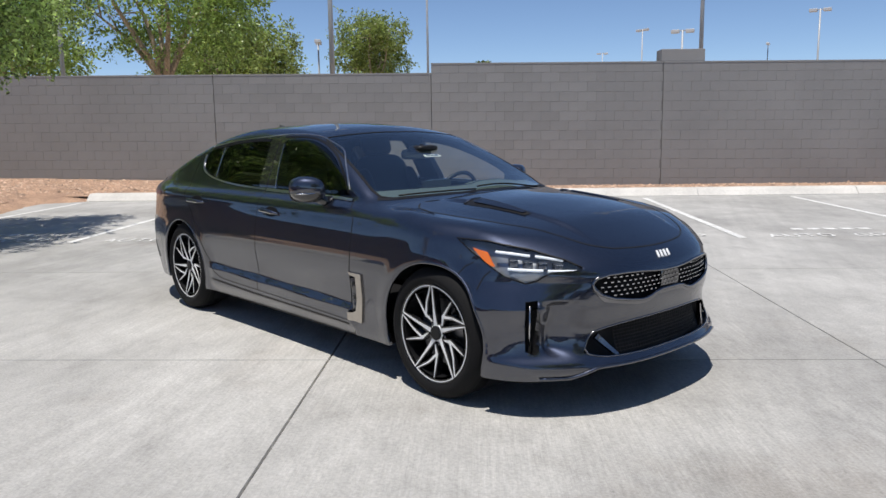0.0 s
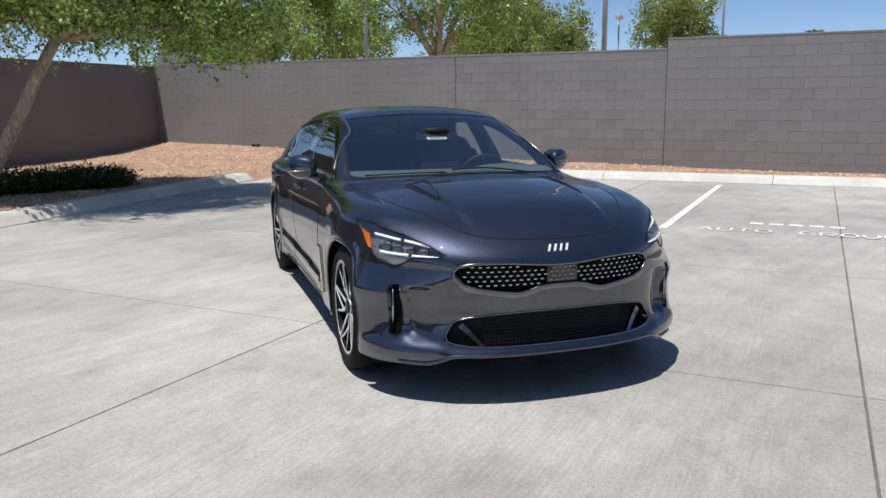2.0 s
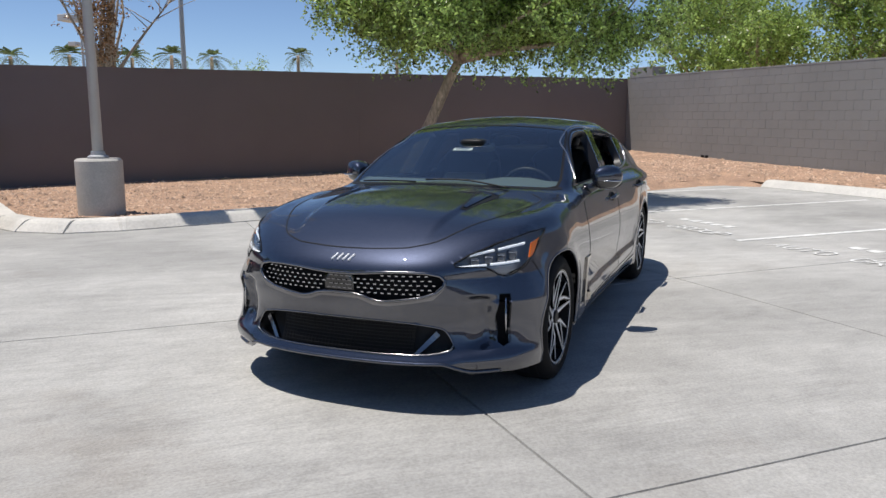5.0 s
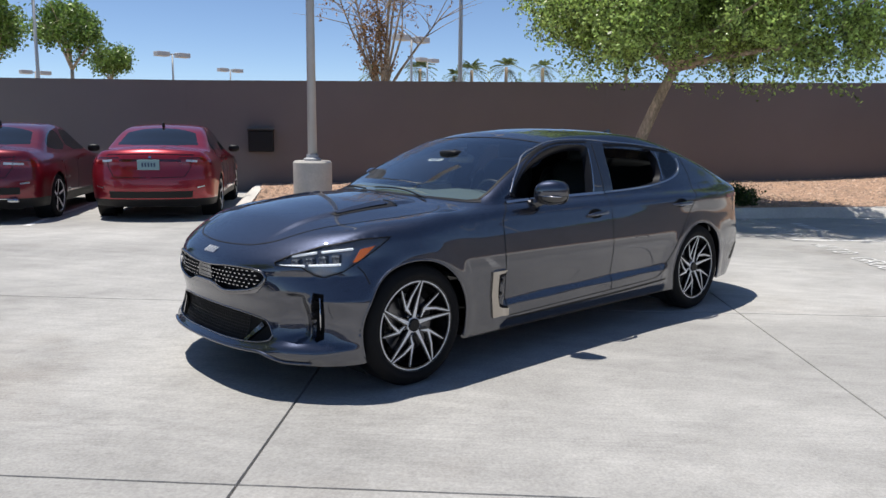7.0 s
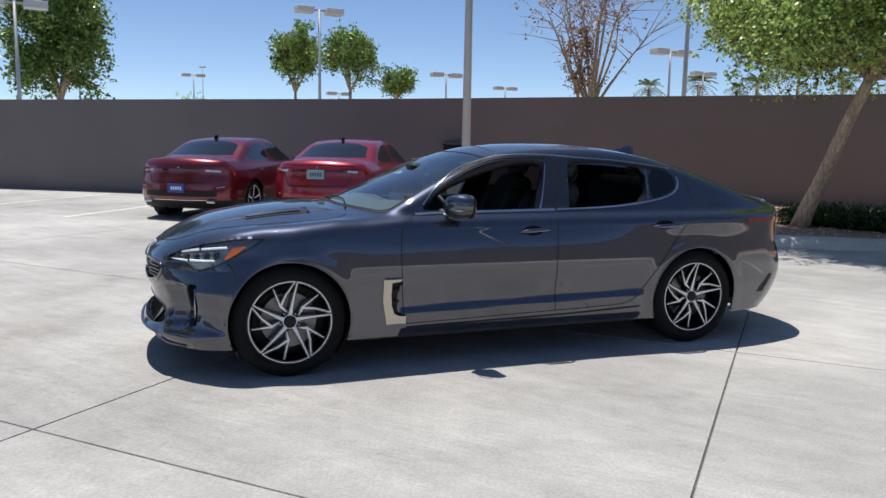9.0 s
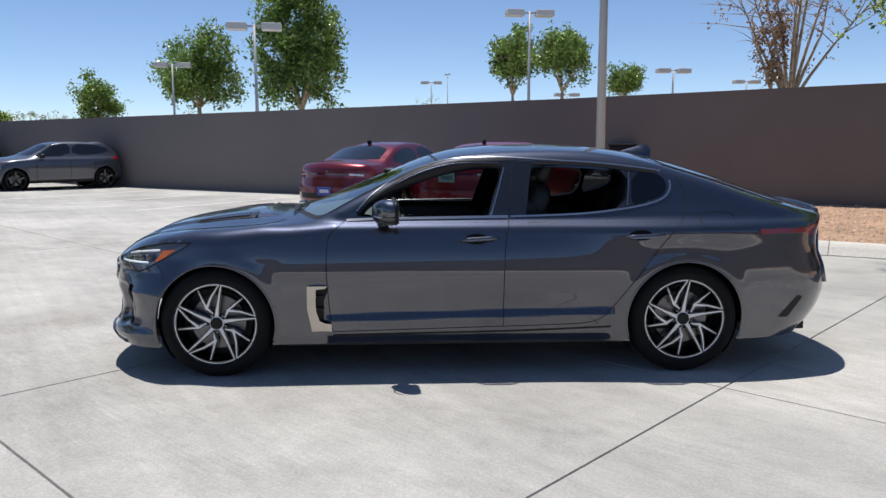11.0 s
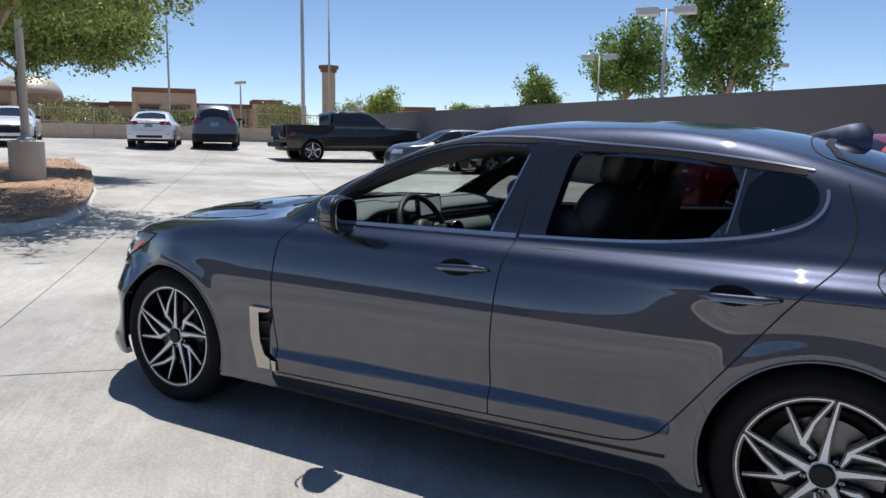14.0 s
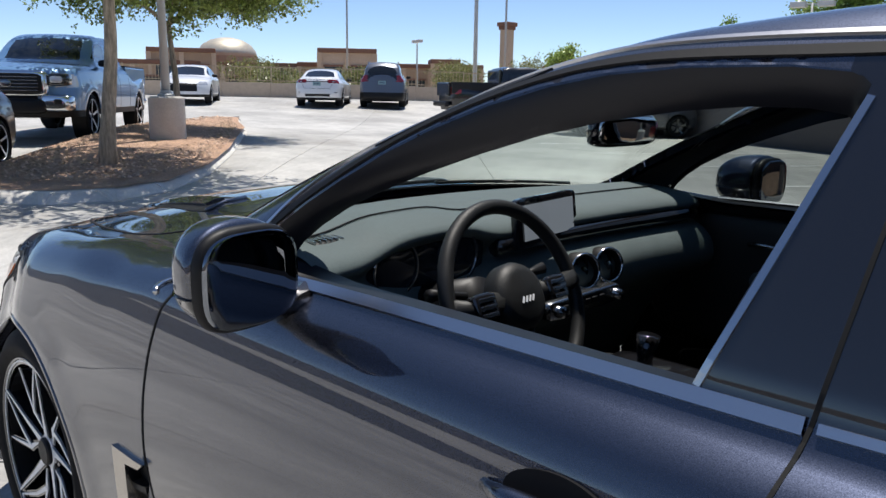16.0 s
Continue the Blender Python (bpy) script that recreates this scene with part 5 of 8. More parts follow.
# grille: surround, back plate and studs
g = part("grille", shell.mesh("grille", ["grille"], M_INNER, inward=0.035, edge=-0.035), None, bumper_f, "black grille with bright studs and a bright frame")
loop = [(y, z) for y, z in GRILLE] + [(-y, z) for y, z in reversed(GRILLE[1:-1])]
gp = SEDAN.on_front(dense(soft(loop, 1), True, 0.012))
part("grille_frame", tube([tuple(p) for p in gp + SEDAN.normal(gp) * 0.002], 0.0075, 8, True), M_DCHROME, g, "dark bright-edged grille frame", smooth=True)
trim("grille_chin", [(0.505, 0.612), (0.452, 0.555), (0.35, 0.536), (0.24, 0.519), (0.178, 0.522), (0.10, 0.550), (0.0, 0.551)], "front", 0.022, M_DCHROME, g, (1, -1), lift=0.004, label="dark bright lower grille edge", curved=False)
studs = bmesh.new()
yz = []
for r in range(6):
    for c in range(-14, 15):
        yz.append((c * 0.034 + (0.017 if r % 2 else 0), 0.546 + r * 0.0217))
yz = np.array(yz)
inner_loop = np.array(loop) * np.array([0.955, 1]) 
inner_loop[:, 1] = 0.61 + (inner_loop[:, 1] - 0.61) * 0.80
ok = within(inner_loop, yz) & ~((np.abs(yz[:, 0]) < 0.078))
sp = SEDAN.on_front(yz[ok])
sn = SEDAN.normal(sp)
for p, n in zip(sp, sn):
    q = p - n * 0.010
    yaw = math.atan2(n[1], n[0])
    add_box(studs, -0.004, -0.0075, -0.0027, 0.004, 0.0075, 0.0027, 0, Matrix.Translation(q) @ Matrix.Rotation(yaw, 4, "Z"))
tagged(part("grille_mesh", studs, M_SATIN, g, "small bright studs"), kind="stuff")
sensor = patch(SEDAN, [(-0.078, 0.572), (0.078, 0.572), (0.078, 0.652), (-0.078, 0.652)], "front", -0.006, 0.02)
part("radar_panel", sensor, M_GLOSSBLACK, g, "smooth dark sensor panel")
sb = bmesh.new()
for r in range(4):
    for c in range(-2, 3):
        q = SEDAN.on_front([(c * 0.0285 + (0.014 if r % 2 else 0) * (c < 2), 0.582 + r * 0.0195)])[0]
        add_box(sb, q[0] - 0.006, q[1] - 0.0095, q[2] - 0.0025, q[0] - 0.0045, q[1] + 0.0095, q[2] + 0.0025)
tagged(part("sensor_mesh", sb, M_DCHROME, g), kind="stuff")
it = part("lower_intake", shell.mesh("lower_intake", ["intake"], M_BLACK, inward=0.06, edge=-0.06), None, bumper_f, "black lower air intake with a fine mesh")
mesh_bars = bmesh.new()
for k in range(9):
    z = 0.292 + 0.0155 * k
    q = SEDAN.on_front([(y, z) for y in np.linspace(-0.36, 0.36, 25)]) - np.array([0.028, 0, 0])
    add_tube(mesh_bars, [tuple(v) for v in q], 0.003, 4)
for k in range(-18, 19):
    y = k * 0.02
    q = SEDAN.on_front([(y, z) for z in (0.285, 0.35, 0.42)]) - np.array([0.028, 0, 0])
    add_tube(mesh_bars, [tuple(v) for v in q], 0.0025, 4)
tagged(part("intake_mesh", mesh_bars, M_BLACK, it), kind="stuff")
iloop = [(y, z) for y, z in INTAKE] + [(-y, z) for y, z in reversed(INTAKE[1:-1])]
ip = SEDAN.on_front(dense(soft(iloop, 1), True, 0.015))
part("intake_frame", tube([tuple(p) for p in ip], 0.0045, 6, True), M_DCHROME, it, "thin bright intake frame", smooth=True)
# splitter lip
lip = [(y, 0.250 - 0.045 * float(ease((abs(y) - 0.50) / 0.14))) for y in np.linspace(-0.74, 0.74, 61)]
lp = SEDAN.on_front(lip) + np.array([0.003, 0, 0])
part("splitter", tube([tuple(p) for p in lp], 0.009, 8), M_PAINT, bumper_f, smooth=True)

# badge: plain bright shapes
badge = bmesh.new()
def badge_bars(bm, place, s=1.0):
    """Plain slanted bars in a row."""
    for c, lean in ((-0.045, 0.010), (-0.015, 0.010), (0.015, 0.010), (0.045, 0.010)):
        add_tube(bm, [place((c - lean) * s, -0.013 * s), place((c + lean) * s, 0.013 * s)], 0.006 * s, 6)
def on_nose(y, h):
    p = SEDAN.on_front([(y, 0.722 + h)])[0]
    return (p[0] + 0.003, p[1], p[2])
badge_bars(badge, on_nose)
part("nose_badge", badge, M_BADGE, car, "small bright nose badge of plain strokes")

# tail
part("tail_lamp", shell.mesh("tail_lamp", ["tail_lamp"], M_RED, edge=0.01), None, car, "full-width dark red tail lamp")
bm = bmesh.new()
for i, (x, z0, z1, w) in enumerate(((-1.20, 1.34, 1.352, 0.004), (-1.27, 1.33, 1.372, 0.010), (-1.34, 1.31, 1.392, 0.012), (-1.40, 1.29, 1.402, 0.010), (-1.43, 1.28, 1.37, 0.006))):
    vs = [bm.verts.new((x, -w, z0)), bm.verts.new((x, -w * 0.25, z1)), bm.verts.new((x, w * 0.25, z1)), bm.verts.new((x, w, z0))]
    if i:
        for k in range(3):
            bm.faces.new((prev[k], prev[k + 1], vs[k + 1], vs[k]))
    prev = vs
part("roof_aerial", bm, M_PAINT, car, "shark-fin roof aerial", smooth=True)
sp = SEDAN.on_top([(-2.44 + 0.02 * math.cos(y * 3), y) for y in np.linspace(-0.56, 0.56, 31)])
part("tail_spoiler", tube([(p[0], p[1], p[2] + 0.004) for p in sp], 0.016, 8), M_PAINT, car, smooth=True)
for s in (1, -1):
    hv = part("hood_vent", patch(SEDAN, [(1.275, 0.345), (1.27, 0.47), (1.335, 0.478), (1.50, 0.452), (1.66, 0.422), (1.68, 0.392), (1.50, 0.372), (1.34, 0.352)], "top", 0.0015, 0.004, s), M_BLACK, car, "black hood vent with a raised blade")
    part("vent_blade", patch(SEDAN, [(1.315, 0.388), (1.318, 0.438), (1.50, 0.428), (1.64, 0.414), (1.652, 0.398), (1.50, 0.392)], "top", 0.009, 0.008, s), M_PAINT, hv)
    hp = SEDAN.on_top([(1.272, 0.348), (1.268, 0.41), (1.27, 0.468)]) * np.array([1, s, 1])
    part("vent_lip", tube([(p[0], p[1], p[2] + 0.003) for p in hp], 0.006, 8), M_PAINT, hv, smooth=True)
for pts in ([(1.03, 0.45), (0.985, 0.2), (1.0, -0.10)], [(1.04, -0.15), (0.975, -0.35), (0.875, -0.60)]):
    wp = SEDAN.on_top(smooth_path(pts, 6))
    w = part("wiper", tube([(p[0], p[1], p[2] + 0.009) for p in wp], 0.005, 6), M_BLACK, car, "black wiper blade", smooth=True)
card = SEDAN.on_top([(0.51, -0.10), (0.51, 0.03), (0.545, 0.03), (0.545, -0.10)]) - np.array([0, 0, 0.006])
st = part("windscreen_card", slab_of([tuple(p) for p in card], 0.001, (0.4, 0, 0.9)), M_WHITE, car, "small white card with a dark printed line")
c0, cu, cv2 = card[0], (card[1] - card[0]), (card[3] - card[0])
pb = bmesh.new()
for k in range(6):
    q = [c0 + cu * (0.12 + 0.13 * k + a) + cv2 * b + np.array([0.002, 0, 0.003]) for a, b in ((0, 0.25), (0.09, 0.25), (0.09, 0.78), (0, 0.78))]
    pb.faces.new([pb.verts.new(v) for v in q])
part("card_print", pb, M_INK, st)

# underside and wheel housings
ub = bmesh.new()
add_box(ub, -2.30, -0.60, 0.20, 1.98, 0.60, 0.25)
add_box(ub, -1.04, -0.84, 0.19, 1.04, 0.84, 0.25)
part("underbody", ub, M_BLACK, car)
for hx in (1.4525, -1.41):
    for s in (1, -1):
        bm = bmesh.new()
        k = 28
        rows = []
        for y, r in ((0.58, 0.02), (0.58, 0.368), (0.80, 0.366)):
            rows.append([bm.verts.new((hx + r * math.cos(math.pi * 1.44 * i / k - 0.22 * math.pi), s * y, 0.335 + r * math.sin(math.pi * 1.44 * i / k - 0.22 * math.pi))) for i in range(k + 1)])
        for a, b in zip(rows, rows[1:]):
            for i in range(k):
                bm.faces.new((a[i], a[i + 1], b[i + 1], b[i]))
        part("wheel_housing", bm, M_BLACK, car)


def make_wheel(parent, name="wheel", R=0.335, r_rim=0.251, width=0.225, style="blade", tyre_mat=M_RUBBER, rim_mat=M_ALLOY):
    """A wheel at the origin, axle along y, outer face towards +y."""
    w = part(name, lathe([(R * 0.66, -width / 2), (R * 0.66, width * 0.42)], 32, Matrix.Rotation(-math.pi / 2, 4, "X"), False), M_BLACK, parent)
    h = width / 2
    prof = [(r_rim - 0.004, -h + 0.02), (r_rim + 0.03, -h), (R - 0.045, -h + 0.004), (R - 0.012, -h + 0.022), (R, -h + 0.05), (R, h - 0.05), (R - 0.012, h - 0.022), (R - 0.045, h - 0.002), (r_rim + 0.03, h), (r_rim + 0.004, h - 0.012), (r_rim - 0.004, h - 0.03)]
    turn = Matrix.Rotation(-math.pi / 2, 4, "X")
    tyre = part("tyre", lathe(prof, 64, turn, False), tyre_mat, w, "black low-profile tyre", smooth=True)
    for y0 in (-0.05, 0.0, 0.05):
        part("tread_groove", lathe([(R + 0.0006, y0 - 0.006), (R + 0.0006, y0 + 0.006)], 64, turn, False), M_GAP, tyre)
    rim = part("rim", lathe([(r_rim - 0.007, h - 0.028), (r_rim - 0.006, h - 0.020), (r_rim + 0.003, h - 0.012), (r_rim - 0.001, h - 0.010), (r_rim - 0.004, h - 0.014)], 64, turn, False), M_GLOSSBLACK if style == "blade" else rim_mat, w, "gloss black rim edge" if style == "blade" else "machined silver rim edge", smooth=True)
    part("barrel", lathe([(0.03, h - 0.13), (r_rim - 0.01, h - 0.13), (r_rim - 0.012, h - 0.02)], 48, turn, False), M_BLACK, w)
    part("brake_disc", lathe([(0.05, h - 0.105), (0.165, h - 0.105), (0.165, h - 0.09), (0.05, h - 0.09)], 40, turn, False), M_DISC, w)
    if style == "blade":
        arc = [(0.2425, 6.5 + 69.0 * i / 14, 0.0058) for i in range(15)]
        strokes = (((0.028, -4, 0.030), (0.060, 1, 0.022), (0.13, 4.2, 0.0125), (0.244, 6.5, 0.0055)), arc, ((0.244, 75.5, 0.0050), (0.165, 60.0, 0.0095), (0.108, 38.5, 0.016)),
                   ((0.112, 37.5, 0.017), (0.093, 42.0, 0.014), (0.060, 52.0, 0.003)), ((0.103, 37.0, 0.013), (0.15, 40.5, 0.0095), (0.227, 43.0, 0.003)))
    else:
        strokes = (((0.045, 0, 0.028), (0.12, 0, 0.034), (r_rim - 0.004, 0, 0.048)),)
    for k in range(5):
        for j, line in enumerate(strokes):
            base = radians(72 * k + 90)
            def outline(extra, drop):
                """A tapering stroke of (radius, turn, width) as a flat outline."""
                mid = [Vector((r * math.cos(base + radians(d)), r * math.sin(base + radians(d)))) for r, d, w in line]
                left, right = [], []
                for i, (r, d, w) in enumerate(line):
                    t = (mid[min(i + 1, len(mid) - 1)] - mid[max(i - 1, 0)]).normalized()
                    o = Vector((-t.y, t.x)) * (w * 0.43 + extra)
                    y = h - 0.012 - 0.03 * (1 - r / r_rim) - 0.0007 * j - drop
                    left.append((mid[i].x + o.x, y, mid[i].y + o.y))
                    right.append((mid[i].x - o.x, y, mid[i].y - o.y))
                return left + right[::-1]
            part("spoke", slab_of(outline(0.0, 0.0), 0.002, (0, 1, 0)), rim_mat, rim, "machined silver spoke face")
            part("spoke_body", slab_of(outline(0.006, 0.003), 0.035, (0, 1, 0)), M_GLOSSBLACK, rim, "gloss black spoke body")
    part("hub_cap", lathe([(0.036, h - 0.06), (0.036, h - 0.030), (0.031, h - 0.026), (0.001, h - 0.026)], 24, turn, False), M_BLACK, rim)
    part("hub_ring", lathe([(0.044, h - 0.045), (0.043, h - 0.039), (0.039, h - 0.037), (0.036, h - 0.040)], 24, turn, False), rim_mat, rim)
    for k in range(5):
        a = radians(72 * k + 90 + 36)
        part("wheel_nut", lathe([(0.009, h - 0.075), (0.009, h - 0.045), (0.001, h - 0.042)], 8, Matrix.Translation((0.056 * math.cos(a), 0, 0.056 * math.sin(a))) @ turn, False), M_DCHROME, rim)
    return w


first = make_wheel(car)
places = [(1.4525, 1, -0.06), (-1.41, 1, 0.0), (1.4525, -1, 0.12), (-1.41, -1, 0.5)]
for i, (hx, s, spin) in enumerate(places):
    m = Matrix.Translation((hx, s * 0.772, 0.335)) @ Matrix.Rotation(0 if s > 0 else math.pi, 4, "Z") @ Matrix.Rotation(spin, 4, "Y")
    if i == 0:
        keep_m = m
        continue
    copy_thing(first, m)
first.matrix_basis = keep_m

# door mirrors
def mirror_cap(s, low=False):
    """A shell that is full and round to the front, cut flat behind and drawn in towards the door."""
    bm = superblock((0, 0, 0), (0.118, 0.090, 0.077), (0.62, 0.7), (36, 20))
    for v in bm.verts:
        k = (v.co.y + 0.094) / 0.188
        v.co.z *= 0.80 + 0.20 * (1 - abs(2 * k - 0.9) ** 2)
        v.co.z += 0.010 * (k - 0.5)
        if v.co.x < 0:
            v.co.x *= 0.20
        else:
            v.co.x *= 1.0 - 0.58 * k * k
        v.co.x -= 0.030 * k
        if low:
            v.co *= 1.012
            v.co.z = min(v.co.z, -0.020)
        v.co.y *= s
        v.co += Vector((0.400, s * 0.908, 1.008))
    bmesh.ops.recalc_face_normals(bm, faces=bm.faces)
    return bm


for s in (1, -1):
    mr = part("door_mirror", mirror_cap(s), M_PAINT, car, "body-coloured door mirror with a dark lower half", smooth=True)
    part("mirror_bowl", mirror_cap(s, True), M_GLOSSBLACK, mr, "gloss black lower shell", smooth=True)
    ang = Matrix.Translation((0.360, s * 0.908, 1.006)) @ Matrix.Rotation(s * 0.10, 4, "Z")
    part("mirror_bezel", superblock((0, 0, 0), (0.016, 0.086, 0.073), (0.6, 0.65), (12, 24), ang), M_BLACK, mr, smooth=True)
    part("mirror_glass", superblock((-0.0155, 0, 0), (0.004, 0.080, 0.066), (0.6, 0.6), (12, 24), ang), M_DMIRROR, mr, "mirror glass", smooth=True)
    part("indicator", tube([(0.412 + 0.071 * max(0.0, 1 - abs((v - 0.912) / 0.094) ** 2.6) ** 0.5, s * v, 0.988) for v in np.linspace(0.835, 1.003, 14)], 0.005, 6), M_SATIN, mr, "bright indicator strip", smooth=True)
    part("mirror_foot", tube([(0.44, s * 0.775, 0.925), (0.435, s * 0.81, 0.938), (0.42, s * 0.87, 0.965)], [0.042, 0.03, 0.026], 12), M_GLOSSBLACK, mr, "gloss black foot", smooth=True)

# ---- cabin of the main car ----
M_LEATHER = grain(material("black_leather", (0.014, 0.0145, 0.015), 0.5, Specular_IOR_Level=0.35), 14, 0.15, 220, 0.1, 0.0006, 300)
M_DASH = grain(material("soft_dash", (0.092, 0.118, 0.120), 0.7, 0.0, Specular_IOR_Level=0.25), 14, 0.08, 260, 0.1, 0.0005, 320)
M_SCREEN = material("screen_glass", (0.02, 0.024, 0.03), 0.06, 0.0, Coat_Weight=0.6)
M_SCREEN_ON = material("screen_lit", (0.10, 0.12, 0.14), 0.1, 0.0, Emission_Color=(0.55, 0.62, 0.7, 1), Emission_Strength=0.19)


def dash_mesh():
    ys = np.linspace(-0.70, 0.70, 71)
    V, F = [], []
    for y in ys:
        hump = math.exp(-((y - 0.37) / 0.17) ** 4)
        mid = math.exp(-(y / 0.24) ** 4)
        wing = 0.06 * (abs(y) / 0.7) ** 2
        prof = [(1.02 - 0.45 * y * y, 0.965), (0.90 - 0.40 * y * y, 0.985), (0.76 - wing, 0.992 + 0.01 * hump), (0.66 - wing, 0.985 + 0.022 * hump), (0.57 - wing + 0.02 * hump, 0.972 + 0.03 * hump), (0.535 - wing, 0.945 + 0.03 * hump),
                (0.56 - wing + 0.05 * hump, 0.915 + 0.01 * hump), (0.55 - wing + 0.06 * hump, 0.895), (0.515 - wing + 0.06 * hump, 0.875), (0.485 - wing + 0.06 * hump - 0.02 * mid, 0.835), (0.49 - wing + 0.04 * hump - 0.02 * mid, 0.775), (0.53 - 0.03 * mid, 0.71), (0.62, 0.60), (0.70, 0.45)]
        q = smooth_path(prof, 4)
        n = len(q)
        V += [(x, y, z) for x, z in q]
    for i in range(len(ys) - 1):
        for j in range(n - 1):
            F.append((i * n + j, (i + 1) * n + j, (i + 1) * n + j + 1, i * n + j + 1))
    return mesh_of("dashboard", V, F, M_DASH, True)


dash = part("dashboard", dash_mesh(), None, car, "dark grey soft dashboard")
scr = part("display", superblock((0, 0, 0), (0.010, 0.142, 0.058), (0.2, 0.2), (24, 12), Matrix.Translation((0.535, -0.015, 0.968)) @ Matrix.Rotation(0.12, 4, "Z") @ Matrix.Rotation(0.12, 4, "Y")), M_GLOSSBLACK, dash, "tablet-like display on the dashboard")
part("display_picture", box(-0.0125, -0.117, -0.041, -0.011, 0.117, 0.041), M_SCREEN_ON, scr, "pale glowing display picture", m=Matrix.Translation((0.535, -0.015, 0.968)) @ Matrix.Rotation(0.12, 4, "Z") @ Matrix.Rotation(0.12, 4, "Y"))
part("instrument_panel", superblock((0.575, 0.37, 0.915), (0.030, 0.185, 0.062), (0.3, 0.5), (32, 14)), M_SCREEN, dash, "dark instrument cluster", smooth=True)
part("dash_band", tube([(0.545 - 0.06 * (y / 0.7) ** 2, y, 0.917) for y in np.linspace(-0.68, 0.16, 22)], 0.021, 8), M_GLOSSBLACK, dash, "gloss black dashboard band", smooth=True)
seam = [(0.665 - 0.06 * (y / 0.7) ** 2, y, 0.9885 + 0.022 * math.exp(-((y - 0.37) / 0.17) ** 4)) for y in np.linspace(-0.66, 0.66, 45)]
part("dash_seam", tube(seam, 0.0022, 5), M_BLACK, dash, "dark stitched seam", smooth=True)
for y0 in (0.28, 0.46):
    part("cluster_ring", tube([(0.543, y0 + 0.058 * math.cos(a), 0.915 + 0.058 * math.sin(a)) for a in np.linspace(0, 2 * math.pi, 32, endpoint=False)], 0.003, 6, True), M_SATIN, dash)
for y0 in (-0.075, -0.180):
    m = Matrix.Translation((0.470, y0 - 0.015, 0.836)) @ Matrix.Rotation(-0.30, 4, "Z") @ Matrix.Rotation(-math.pi / 2 + 0.20, 4, "Y")
    av = part("air_vent", lathe([(0.047, -0.03), (0.047, 0.008), (0.041, 0.013), (0.038, 0.006), (0.036, -0.02)], 28, m, False), M_BLACK, dash, "round vent with a bright ring", smooth=True)
    part("vent_ring", lathe([(0.046, 0.006), (0.0445, 0.013), (0.041, 0.0145), (0.039, 0.009)], 32, m, False), M_CHROME, av, smooth=True)
    part("vent_throat", lathe([(0.036, -0.018), (0.001, -0.018)], 20, m, False), M_BLACK, av)
    part("vent_knob", lathe([(0.012, -0.018), (0.012, 0.004), (0.001, 0.006)], 14, m, False), M_SATIN, av)
    for k in (-1, 1):
        part("vent_vane", box(-0.034, k * 0.016 - 0.002, -0.012, 0.034, k * 0.016 + 0.002, -0.002), M_BLACK, av, m=m)
grid = part("side_vent", superblock((0.60, 0.60, 0.965), (0.03, 0.045, 0.02), (0.5, 0.4), (16, 8)), M_BLACK, dash, smooth=True)
for k in range(6):
    part("vent_slat", box(0.575, 0.565 + 0.013 * k, 0.979, 0.628, 0.569 + 0.013 * k, 0.988), M_SATIN, grid)
climate = part("climate_panel", superblock((0.445, -0.05, 0.775), (0.018, 0.15, 0.024), (0.3, 0.3), (24, 10)), M_SATIN, dash, "bright climate control strip", smooth=True)
for y0 in (0.07, -0.17):
    part("climate_knob", lathe([(0.014, 0), (0.013, 0.022), (0.001, 0.023)], 18, Matrix.Translation((0.43, y0, 0.775)) @ Matrix.Rotation(-math.pi / 2, 4, "Y"), False), M_SATIN, climate, smooth=True)
for k in range(6):
    part("climate_button", box(0.424, 0.03 - 0.03 * k, 0.768, 0.430, 0.05 - 0.03 * k, 0.784, 0.002), M_BLACK, climate)

# steering wheel
sm = Matrix.Translation((0.315, 0.365, 0.885)) @ Matrix.Rotation(-math.pi / 2 + 0.42, 4, "Y")
sw = part("steering_wheel", tube([(0.178 * math.cos(a), 0.178 * math.sin(a), 0) for a in np.linspace(0, 2 * math.pi, 64, endpoint=False)], 0.0145, 12, True), M_LEATHER, car, "black leather steering wheel", m=sm, smooth=True)
part("wheel_boss", lathe([(0.001, 0.028), (0.045, 0.026), (0.060, 0.018), (0.067, 0.004), (0.066, -0.02)], 36, Matrix.Identity(4), False), M_LEATHER, sw, smooth=True)
for pts, r in (([(0.0, 0.05, -0.004), (-0.004, 0.115, -0.003), (0.008, 0.178, 0)], (0.026, 0.018, 0.022)), ([(0.0, -0.05, -0.004), (-0.004, -0.115, -0.003), (0.008, -0.178, 0)], (0.026, 0.018, 0.022)), ([(-0.05, 0, -0.004), (-0.11, 0, -0.003), (-0.18, 0, 0)], (0.02, 0.014, 0.018))):
    part("wheel_spoke", tube(pts, r, 10), M_LEATHER, sw, smooth=True)
for y0 in (0.105, -0.105):
    pad = part("switch_pad", superblock((0.0, y0, 0.012), (0.024, 0.03, 0.012), (0.4, 0.4), (16, 8)), M_GLOSSBLACK, sw, "gloss black switch pad", smooth=True)
    for k in (-1, 0, 1):
        part("switch", box(-0.004 + 0.014 * k - 0.004, y0 - 0.02, 0.022, -0.004 + 0.014 * k + 0.004, y0 + 0.02, 0.0255, 0.001), M_SATIN, pad)
wb = bmesh.new()
badge_bars(wb, lambda a, b: (b * 1.0 - 0.008, -a * 0.75, 0.0275), 0.42)
part("wheel_badge", wb, M_BADGE, sw, "plain bright badge strokes")
part("column", tube([(0.40, 0.365, 0.86), (0.58, 0.365, 0.80)], [0.05, 0.06], 14), M_BLACK, car, smooth=True)
